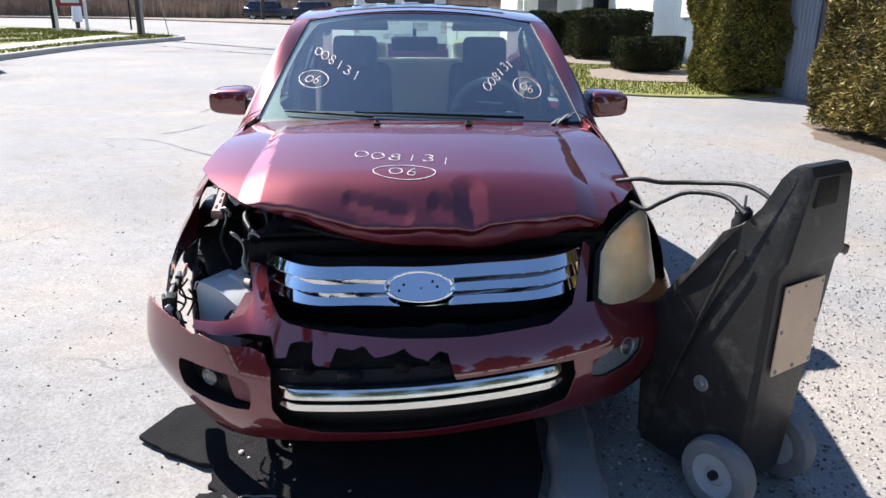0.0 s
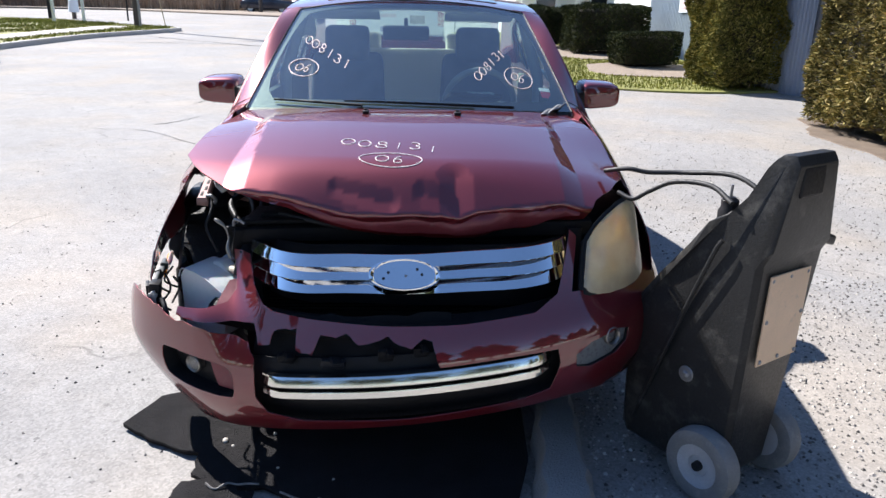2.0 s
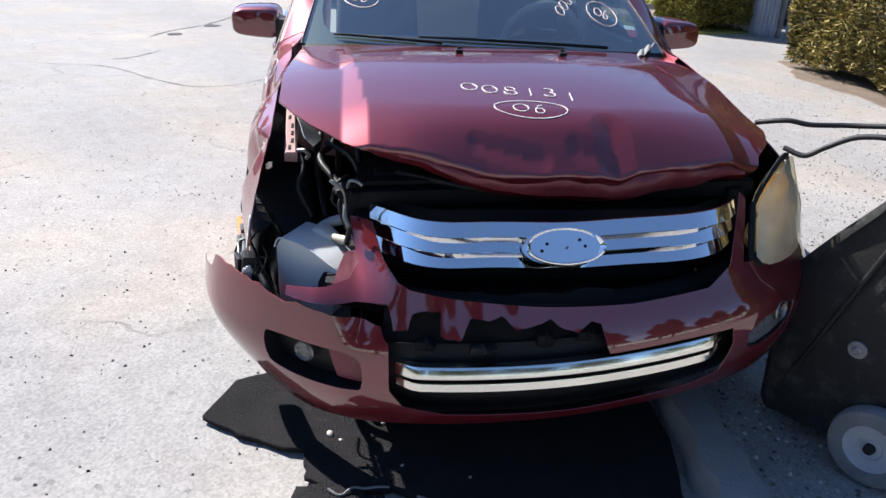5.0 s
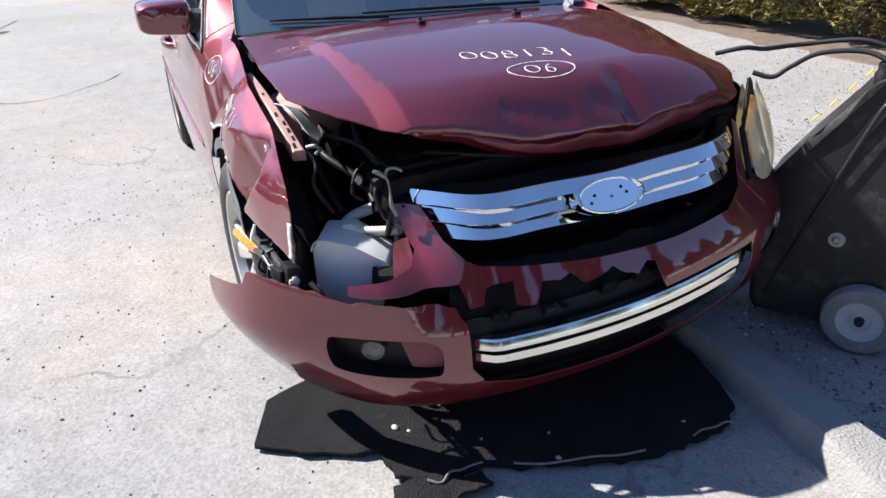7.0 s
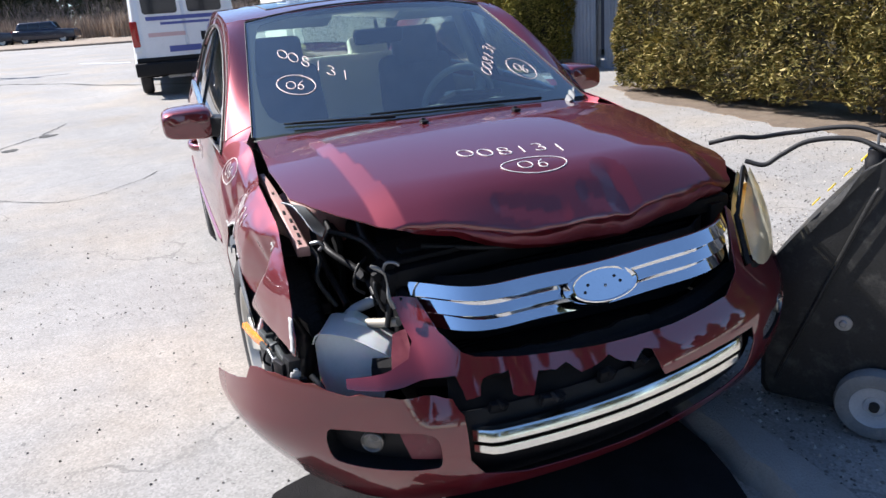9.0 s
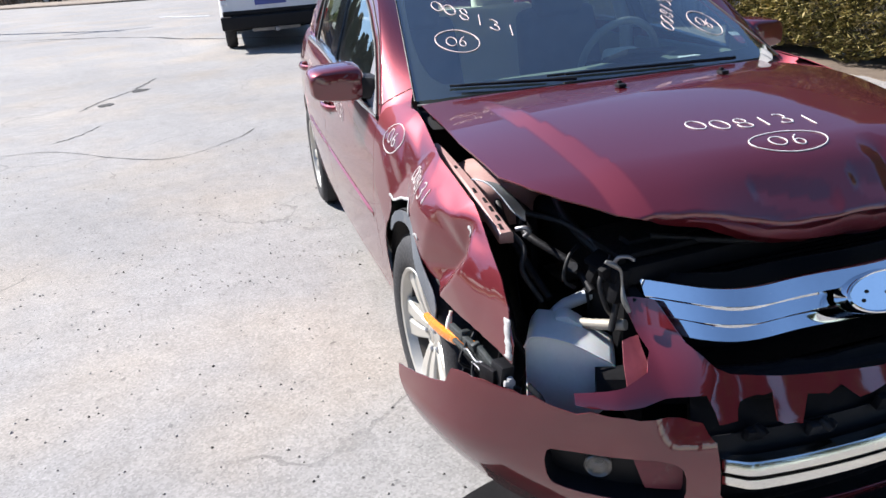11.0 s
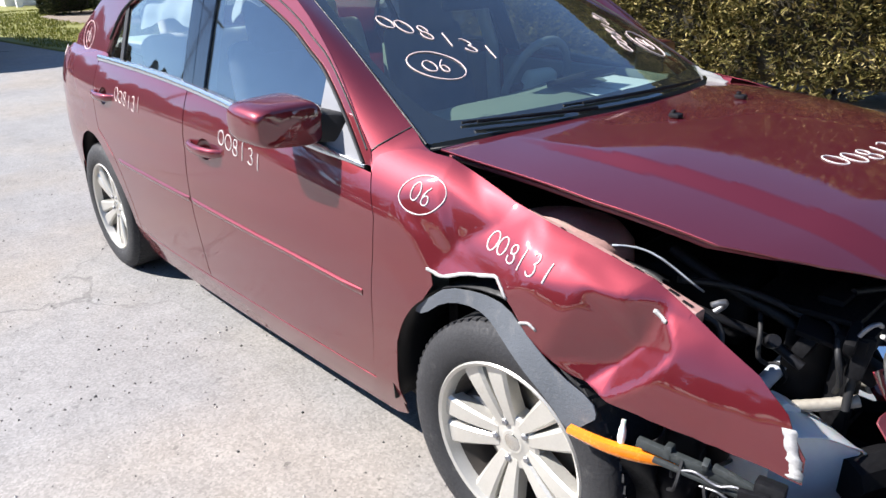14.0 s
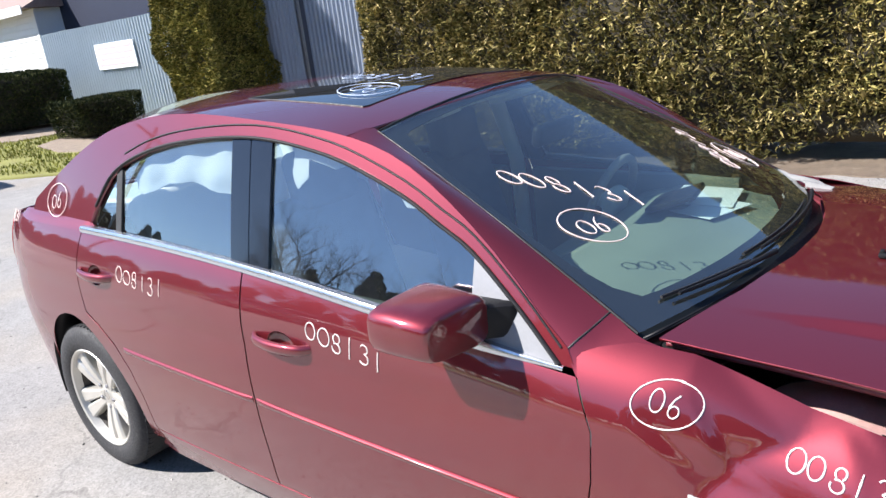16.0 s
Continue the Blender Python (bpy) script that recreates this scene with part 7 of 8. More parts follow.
for a, b in zip(rows, rows[1:]):
    for i in range(5):
        rail_bm.faces.new((a[i], a[i + 1], b[i + 1], b[i]))
rail_bm.faces.new(rows[-1])
bmesh.ops.recalc_face_normals(rail_bm, faces=rail_bm.faces[:])
upper_rail = part("upper_rail", rail_bm, PRIMER, car, "scraped primer-coloured wing rail with bolt slots", 40)
upper_rail.modifiers.new("thick", "SOLIDIFY").thickness = 0.003
for t in (0.35, 0.62, 0.72, 0.80, 0.88, 0.95):
    c = Vector((-0.752, 0.10, 0.898)).lerp(Vector((-0.722, -0.385, 0.782)), t) + Vector((0, 0, 0.012 * math.sin(math.pi * t) + 0.0095))
    slot = box_bm((0.008, 0.022 if t > 0.6 else 0.014, 0.003), Matrix.Translation(c + Vector((0.004 * (-1) ** int(t * 50), 0, 0))) @ pose(0, 0, 0, 15), 0.001)
    part("bolt_slot", slot, BLACK, upper_rail)
# broken lamp housing under the bonnet edge
broken = sheet("broken_lamp_housing", rag([(0.0, 0.0), (0.30, 0.02), (0.34, 0.05), (0.28, 0.10), (0.05, 0.085)], 0.004, 0.03, 6), lambda a, b: Vector((-0.742 + 0.16 * a + 0.62 * b, -0.19 - 0.55 * a + 0.40 * b, 0.878 - 0.13 * a - 0.30 * b + 0.02 * math.sin(12 * a))), mat("grey_broken_plastic", (0.30, 0.33, 0.36), 0.35, 0, 0.3, 0.2, 14, 100, 0.04), car, (0.03, 0.03), 0.004, label="broken grey headlamp housing")
tube("wiring_loom", [(-0.60, 0.0, 0.78), (-0.60, -0.20, 0.77), (-0.64, -0.32, 0.75), (-0.57, -0.45, 0.70), (-0.56, -0.53, 0.66)], 0.011, BLACK, car)
tube("wiring_loom", [(-0.62, -0.28, 0.79), (-0.55, -0.38, 0.78), (-0.52, -0.50, 0.75), (-0.535, -0.60, 0.70), (-0.56, -0.62, 0.60)], 0.008, RUBBER, car)
tube("wiring_loom", [(-0.70, -0.36, 0.78), (-0.685, -0.41, 0.75), (-0.70, -0.43, 0.70), (-0.66, -0.46, 0.62)], 0.007, RUBBER, car)
# washer bottle with its filler tube
bot_m = Matrix.Translation((-0.632, -0.562, 0.0)) @ pose(0, 0, 0, 0, 0, -29)
tank = [(-0.104, 0.40), (-0.106, 0.575), (-0.088, 0.606), (-0.03, 0.602), (0.01, 0.590), (0.055, 0.566), (0.098, 0.540), (0.106, 0.505), (0.086, 0.475), (0.078, 0.40), (0.05, 0.372), (-0.07, 0.372)]
bottle = part("washer_bottle", join_bm(prism_bm(tank, 0.140, bot_m @ pose(0, 0.07, 0, 90), 0.012), prism_bm([(-0.02, 0.56), (-0.02, 0.612), (0.01, 0.614), (0.045, 0.592), (0.05, 0.55)], 0.05, bot_m @ pose(-0.02, 0.065, 0, 90), 0.008)), BOTTLE, car, "milky white washer fluid bottle", 50)
part("moulded_seam", tube_bm(smooth_path([bot_m @ Vector((x * 1.01, -0.072, z * 0.998)) for x, z in tank[1:9]], 3), 0.0025, 6), BOTTLE, bottle, "", 60)
tube("filler_tube", [(-0.655, -0.495, 0.555), (-0.640, -0.482, 0.585), (-0.605, -0.478, 0.608), (-0.560, -0.480, 0.620), (-0.528, -0.484, 0.632), (-0.508, -0.495, 0.655), (-0.505, -0.51, 0.69)], 0.0165, SHADEDTUBE, bottle)
tube("filler_clip", [(-0.552, -0.498, 0.602), (-0.556, -0.503, 0.624), (-0.553, -0.486, 0.642), (-0.550, -0.466, 0.634)], 0.004, BLACK, bottle)
# dusty black brackets, hoses and plugs crowding the gap beside the grille
part("lamp_mount", join_bm(box_bm((0.05, 0.10, 0.014), pose(-0.535, -0.55, 0.735, 12, -18, 14), 0.004), box_bm((0.035, 0.03, 0.05), pose(-0.548, -0.525, 0.705, 20, 10, 0), 0.008)), DEEP, car, "", 40)
part("plug", join_bm(lathe_bm([(0.0, -0.02), (0.013, -0.02), (0.015, -0.012), (0.015, 0.010), (0.010, 0.014), (0.010, 0.026), (0.0, 0.026)], 14)), BLACK, car, "", 40).matrix_basis = pose(-0.575, -0.47, 0.70, 20, 35, 40)
for pts, r in (([(-0.50, -0.20, 0.80), (-0.52, -0.30, 0.775), (-0.515, -0.39, 0.745), (-0.50, -0.46, 0.72), (-0.495, -0.50, 0.69)], 0.013), ([(-0.64, -0.10, 0.79), (-0.655, -0.22, 0.735), (-0.640, -0.33, 0.66), (-0.62, -0.42, 0.60)], 0.010), ([(-0.55, -0.43, 0.74), (-0.585, -0.45, 0.72), (-0.60, -0.46, 0.67), (-0.575, -0.47, 0.645)], 0.005), ([(-0.48, -0.47, 0.76), (-0.53, -0.56, 0.76), (-0.575, -0.59, 0.72), (-0.565, -0.60, 0.66), (-0.54, -0.59, 0.62)], 0.006)):
    tube("loose_hose", pts, r, RUBBER, car)
tube("bent_tab", [(-0.555, -0.610, 0.765), (-0.548, -0.622, 0.788), (-0.530, -0.630, 0.790), (-0.515, -0.632, 0.780)], 0.0045, METAL, car)
tube("bent_tab", [(-0.700, -0.395, 0.800), (-0.680, -0.41, 0.805), (-0.668, -0.405, 0.790), (-0.676, -0.392, 0.775)], 0.006, METAL, car)
tube("tan_pipe", [(-0.595, -0.54, 0.585), (-0.565, -0.58, 0.596), (-0.528, -0.631, 0.614)], 0.013, mat("tan_corroded_pipe", (0.34, 0.31, 0.26), 0.6, 0.3, 0, 0.2, 20, 100, 0.1), car, "", 6, 10, 0.06)
# brackets torn loose at the grille's right end
tube("torn_bracket", [(-0.600, -0.655, 0.802), (-0.583, -0.66, 0.793), (-0.566, -0.662, 0.775), (-0.560, -0.66, 0.741), (-0.562, -0.672, 0.71), (-0.552, -0.68, 0.68)], lambda t: 0.0045 + 0.002 * math.sin(9 * t), mat("bent_galvanised_steel", (0.24, 0.235, 0.22), 0.45, 0.7, 0, 0.25, 25, 120, 0.1), car)
part("lamp_bracket", join_bm(box_bm((0.05, 0.03, 0.09), pose(-0.535, -0.615, 0.715, 8, 10, 20), 0.008), box_bm((0.07, 0.02, 0.03), pose(-0.55, -0.60, 0.755, 0, -20, 10), 0.006), box_bm((0.03, 0.05, 0.05), pose(-0.515, -0.63, 0.68, 20, 0, 0), 0.008)), DEEP, car, "", 40)
# side marker, wiring and clips behind the torn bumper end
marker = bmesh.new()
rows = []
for t in np.linspace(0, 1, 14):
    c = Vector((-0.912, -0.236, 0.520)).lerp(Vector((-0.852, -0.458, 0.534)), t) + Vector((-0.006 * math.sin(math.pi * t), 0, -0.012 * math.sin(math.pi * t)))
    h = 0.007 + 0.007 * math.sin(math.pi * min(t * 0.62 + 0.12, 1))
    rows.append([marker.verts.new(c + Vector(q)) for q in ((0.008, 0, -h), (-0.004, 0, -h), (-0.009, 0, -h * 0.3), (-0.006, 0, h * 0.8), (0.008, 0, h))])
for a, b in zip(rows, rows[1:]):
    for i in range(5):
        marker.faces.new((a[i], a[(i + 1) % 5], b[(i + 1) % 5], b[i]))
marker.faces.new(rows[0])
marker.faces.new(rows[-1])
bmesh.ops.recalc_face_normals(marker, faces=marker.faces[:])
part("side_marker", marker, AMBER, car, "orange side marker reflector", 40)
part("bulb_holder", lathe_bm([(0.0, -0.026), (0.006, -0.026), (0.0085, -0.012), (0.0075, 0.006), (0.0045, 0.016), (0.0045, 0.026), (0.0, 0.027)], 14), BOTTLE, car, "", 40).matrix_basis = pose(-0.872, -0.335, 0.548, 0, -72, 25)
housing = part("marker_housing", join_bm(box_bm((0.016, 0.20, 0.020), pose(-0.858, -0.47, 0.545, 4, 0, 12), 0.004), box_bm((0.012, 0.16, 0.010), pose(-0.868, -0.49, 0.530, 3, 0, 12), 0.003), box_bm((0.014, 0.10, 0.016), pose(-0.845, -0.56, 0.550, 10, 0, 8), 0.004), box_bm((0.026, 0.014, 0.028), pose(-0.862, -0.43, 0.552, 0, 10, 12), 0.003), box_bm((0.022, 0.012, 0.024), pose(-0.856, -0.50, 0.556, 0, -14, 12), 0.003)), mat("dusty_dark_grey_plastic", (0.035, 0.040, 0.040), 0.5, 0, 0, 0.3, 18, 120, 0.1, (0.12, 0.115, 0.105), 0.6), car, "broken side marker housing", 40)
tube("bent_wire", [(-0.876, -0.455, 0.528), (-0.874, -0.49, 0.545), (-0.868, -0.53, 0.535), (-0.862, -0.56, 0.548), (-0.852, -0.60, 0.540)], 0.0028, METAL, housing)
tube("bent_wire", [(-0.868, -0.50, 0.515), (-0.866, -0.53, 0.520), (-0.860, -0.555, 0.512), (-0.856, -0.585, 0.522)], 0.0024, METAL, housing)
part("clip_block", join_bm(box_bm((0.035, 0.05, 0.075), pose(-0.832, -0.605, 0.53, 0, 8, 10), 0.006), box_bm((0.012, 0.05, 0.05), pose(-0.86, -0.59, 0.53, 0, 0, 20), 0.003), box_bm((0.03, 0.012, 0.03), pose(-0.815, -0.63, 0.50, 10, 20, 0), 0.004)), BLACK, car, "", 40)
part("white_clip", join_bm(box_bm((0.014, 0.012, 0.045), pose(-0.825, -0.638, 0.525, 6, 0, 10), 0.004), box_bm((0.028, 0.010, 0.014), pose(-0.827, -0.640, 0.532, 0, 12, 10), 0.003)), RAW, car, "", 40)
for k in range(7):
    r = random.Random(k + 40)
    x, y, z = -0.84 + r.uniform(-0.03, 0.05), -0.50 + r.uniform(-0.10, 0.10), 0.55
    tube("loose_wire", [(x, y, z), (x + r.uniform(-0.03, 0.03), y + r.uniform(-0.04, 0.04), z - 0.05), (x + r.uniform(-0.03, 0.04), y + r.uniform(-0.06, 0.05), z - 0.10)], 0.004, RUBBER, car, "", 5, 6)
tube("drain_hose", [(-0.79, -0.66, 0.53), (-0.77, -0.69, 0.50), (-0.77, -0.68, 0.45), (-0.79, -0.62, 0.42)], 0.008, RUBBER, car)
# crumpled black liner between tyre and bumper
sheet("front_liner", rag([(-0.16, 0.20), (0.25, 0.20), (0.30, 0.38), (0.26, 0.60), (0.02, 0.62), (-0.14, 0.50)], 0.006, 0.05, 3), lambda a, z: Vector((-0.80 + 0.25 * a + 0.02 * math.sin(25 * z + 9 * a), -0.38 - 0.30 * a - 0.10 * (z - 0.4) + 0.018 * math.sin(33 * a + 14 * z), z)), BLACK, car, (0.03, 0.03), 0.004, flip=True, label="crumpled black wheel arch liner")
sheet("bay_wall", [(-0.02, 0.26), (0.60, 0.26), (0.60, 0.70), (0.46, 0.70), (0.34, 0.50), (0.0, 0.44)], lambda a, z: Vector((-0.60 - 0.05 * math.sin(6 * a), -0.62 + a, z)), DEEP, car, (0.06, 0.06), 0.004, flip=True)


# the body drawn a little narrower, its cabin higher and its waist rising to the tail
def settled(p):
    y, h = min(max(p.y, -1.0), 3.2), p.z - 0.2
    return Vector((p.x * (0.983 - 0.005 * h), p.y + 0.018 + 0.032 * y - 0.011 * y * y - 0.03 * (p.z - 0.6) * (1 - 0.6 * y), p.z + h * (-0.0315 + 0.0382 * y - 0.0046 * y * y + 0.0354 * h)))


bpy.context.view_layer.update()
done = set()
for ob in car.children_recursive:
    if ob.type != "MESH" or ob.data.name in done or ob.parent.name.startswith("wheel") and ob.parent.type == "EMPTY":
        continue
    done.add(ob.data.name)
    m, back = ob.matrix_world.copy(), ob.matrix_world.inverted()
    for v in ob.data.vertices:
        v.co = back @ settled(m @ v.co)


# ---- on the ground round the car ----
rug_edge = [(-0.98, -0.60), (-0.91, -0.416), (-0.70, -0.33), (-0.40, -0.22), (0.30, -0.20), (0.42, -0.45), (0.40, -0.80), (0.36, -0.95), (0.33, -1.05)]
rug_edge += rag([(0.33, -1.05), (0.22, -1.115), (0.0, -1.12), (-0.2, -1.06), (-0.35, -0.995), (-0.43, -0.945), (-0.60, -0.945), (-0.662, -0.875), (-0.668, -0.77), (-0.78, -0.73), (-0.86, -0.68), (-0.98, -0.60)], 0.008, 0.025, 8)[1:-1]
rug = sheet("floor_carpet", rug_edge, lambda x, y: Vector((x, y, 0.020 + 0.010 * noise.noise((x * 3, y * 3, 1)) + 0.006 * noise.noise((x * 9, y * 9, 4)))), MAT_RUG, None, (0.05, 0.05), 0.016)
tagged(rug, "dirty black piece of carpet lying under the front bumper", "carpet")
for k, (x, y, long, turn) in enumerate(((-0.20, -1.055, 0.34, -18), (0.22, -1.11, 0.20, -3), (-0.52, -0.955, 0.16, 4))):
    r = random.Random(k)
    p = [(x - long / 2 + long * t, y + (t - 0.5) * long * math.tan(radians(turn)) + r.uniform(-0.012, 0.012), 0.024 + r.uniform(0, 0.008)) for t in np.linspace(0, 1, 6)]
    part("frayed_thread", tube_bm(smooth_path(p, 5), 0.0035, 5), mat("grey_backing_thread", (0.16, 0.155, 0.15), 0.9, 0, 0, 0.2, 20, 100, 0.1) if k == 0 else bpy.data.materials["grey_backing_thread"], rug, "", 60)
for k, (x, y, w, d) in enumerate(((-0.60, -0.965, 0.10, 0.05), (-0.56, -1.0, 0.12, 0.035))):
    scrap = sheet("carpet_scrap", rag([(x - w, y - d), (x + w, y - d * 0.6), (x + w * 0.9, y + d), (x - w * 0.8, y + d * 0.8), (x - w, y - d)], 0.008, 0.02, k)[:-1], lambda a, b: Vector((a, b, 0.022 + 0.012 * noise.noise((a * 12, b * 12, 3)))), MAT_RUG, None, (0.04, 0.04), 0.01)
    tagged(scrap, "torn scrap of dirty black carpet", "carpet scrap")

# broken concrete kerb end running out from under the car
kerb_bm, rows = bmesh.new(), []
rk = random.Random(5)
for t in np.linspace(0, 1, 44):
    y = -0.30 - 2.1 * t
    xl = 0.455 + 0.13 * (y + 0.6) + 0.012 * noise.noise((y * 5, 0, 1)) + 0.01 * rk.uniform(-1, 1)
    xr = 0.600 + 0.09 * (y + 0.6) + 0.022 * noise.noise((y * 6, 3, 1)) + 0.008 * rk.uniform(-1, 1)
    zt = 0.075 + 0.010 * noise.noise((y * 3, 7, 1))
    rows.append([kerb_bm.verts.new(p) for p in ((xl - 0.015, y, -0.05), (xl, y, zt - 0.03), (xl + 0.018, y, zt - 0.004), (xl + 0.04, y, zt), ((xl + xr) / 2, y, zt + 0.006 * noise.noise((y * 8, 1, 2))), (xr - 0.02, y, zt - 0.006), (xr, y, zt - 0.035), (xr + 0.01, y, -0.05))])
for a, b in zip(rows, rows[1:]):
    for i in range(7):
        kerb_bm.faces.new((a[i], a[i + 1], b[i + 1], b[i]))
for end in (rows[0], rows[-1]):
    kerb_bm.faces.new(end)
bmesh.ops.recalc_face_normals(kerb_bm, faces=kerb_bm.faces[:])
tagged(part("kerb_stub", kerb_bm, CONCRETE, None, "", 35), "chipped grey concrete kerb edge half buried in the lot", "kerb", kind="structure")


# loose grit
def stones(name, count, area, size, material, label, seed):
    r, vs, fs = random.Random(seed), [], []
    cube = [(-1, -1, -1), (1, -1, -1), (1, 1, -1), (-1, 1, -1), (0, 0, 1.0), (0.7, 0.2, 0.6)]
    for _ in range(count):
        x, y = area(r)
        s = size * r.uniform(0.35, 1.0) ** 2 + 0.0015
        a = r.uniform(0, 6.283)
        c, q = math.cos(a), math.sin(a)
        i = len(vs)
        z = rough_ground(x, y)
        for px, py, pz in cube[:5]:
            px, py = px * r.uniform(0.6, 1.1), py * r.uniform(0.5, 1.0)
            vs.append((x + s * (c * px - q * py), y + s * (q * px + c * py), z + s * 0.55 * (pz + 0.7)))
        fs += [(i, i + 1, i + 4), (i + 1, i + 2, i + 4), (i + 2, i + 3, i + 4), (i + 3, i, i + 4)]
    return tagged(mesh_of(name, vs, fs, material, None, "", False), label, "gravel", kind="stuff")


STONE = leaf_mat("loose_grit_stones", (0.09, 0.085, 0.08), (0.30, 0.28, 0.26), (0.5, 0.47, 0.42))
stones("road_grit", 2600, lambda r: (r.uniform(-4.6, 0.4), r.uniform(-2.6, 6) if r.random() < 0.6 else r.uniform(-1.5, 3)), 0.006, STONE, "scattered small grit on the asphalt", 31)
stones("lot_gravel", 14000, lambda r: (r.uniform(0.55, 5.2), r.gauss(0.0, 2.8)), 0.009, STONE, "loose gravel strewn over the lot", 32)
tagged(stones("leaf_litter", 3600, lambda r: (5.30 - abs(r.gauss(0, 0.17)), r.uniform(-3.6, 6.2)), 0.011, LITTER, "", 36), "brown dead leaves and twigs strewn along the hedge foot", "leaf litter", kind="stuff")
stones("coarse_gravel", 9000, lambda r: (0.62 + 2.4 * r.random() ** 1.3, r.uniform(-2.6, 0.9)), 0.008, STONE, "coarse gravel thick on the ground beside the kerb", 35)
DARKSTONE = leaf_mat("dark_grit_stones", (0.025, 0.025, 0.025), (0.06, 0.058, 0.055), (0.10, 0.095, 0.09))
stones("dark_grit", 420, lambda r: (r.uniform(-4.2, 0.0), r.uniform(-2.4, 5)), 0.007, DARKSTONE, "dark loose stones on the road", 33)

# potholes, cracks and the tar seam
TAR = mat("dark_broken_tar", (0.035, 0.034, 0.033), 0.9, 0, 0, 0.4, 14, 120, 0.6)


def streak(name, pts, wide, label, seed=1, category="road crack"):
    r, vs, fs = random.Random(seed), [], []
    p = smooth_path([(*(across_road(x, y) if y > 15 else (1.09 * x, 0.30 + 1.08 * y)), 0) for x, y in pts], 8)
    p = [q + Vector((r.uniform(-1, 1), r.uniform(-1, 1), 0)) * wide * 0.9 for q in p]
    for i, q in enumerate(p):
        d = (p[min(i + 1, len(p) - 1)] - p[max(i - 1, 0)]).normalized()
        o = Vector((-d.y, d.x, 0)) * wide * 0.5 * r.uniform(0.4, 1.4) * (0.15 if i in (0, len(p) - 1) else 1)
        for s in (-1, 1):
            e = q + o * s
            vs.append((e.x, e.y, rough_ground(e.x, e.y) + 0.004))
    fs = [(2 * i, 2 * i + 1, 2 * i + 3, 2 * i + 2) for i in range(len(p) - 1)]
    return tagged(mesh_of(name, vs, fs, TAR, None, "", False), label, category, kind="structure")


streak("road_crack", [(-2.3, 9.3), (-2.42, 8.7), (-2.50, 8.35)], 0.025, "crack running from a pothole")
streak("road_crack", [(-2.55, 8.2), (-2.70, 7.9), (-2.85, 7.6), (-3.0, 7.1)], 0.022, "crack between two potholes in the asphalt", 2)
streak("road_crack", [(-3.5, 5.1), (-2.85, 4.96), (-1.9, 4.08), (-1.33, 4.47), (-1.1, 4.9)], 0.010, "hairline crack across the asphalt", 3)
streak("road_crack", [(-2.94, 5.37), (-2.75, 5.6), (-2.62, 6.0)], 0.018, "short crack in the asphalt", 4)
streak("tar_seam", [(-13.0, 32.0), (-9.5, 29.0), (-5.8, 25.9), (-2.1, 21.6), (1.5, 18.6)], 0.10, "dark tar seam across the road mouth", 5)
streak("tar_seam", [(-14.0, 27.5), (-10.5, 27.4), (-7.0, 27.0)], 0.05, "thin dark seam along the road", 6)
for x, y, w, seed in ((-2.98, 8.22, 0.12, 1), (-2.64, 9.15, 0.14, 2)):
    hole = [(x + w * (0.75 + 0.35 * noise.noise((math.cos(a) * 2, math.sin(a) * 2, seed))) * math.cos(a) * 1.1, y + 1.5 * w * (0.6 + 0.4 * noise.noise((math.cos(a) * 2, math.sin(a) * 2, seed + 9))) * math.sin(a)) for a in np.linspace(0, 2 * math.pi, 22, endpoint=False)]
    tagged(sheet("pothole", hole, lambda a, b, x=x, y=y, w=w: Vector((a, b, rough_ground(a, b) + 0.005)), TAR, None, (0.08, 0.08), 0.003), "small dark pothole of broken asphalt", "pothole", kind="structure")
line = sheet("road_line", [across_road(*p) for p in ((-4.95, 36.4), (-4.85, 36.6), (-2.45, 33.7), (-2.5, 33.45))], lambda x, y: Vector((x, y, gz(y) + 0.006)), SIGNWHITE, None, (1, 1), 0.003)
tagged(line, "white painted road line", "road marking", kind="structure")


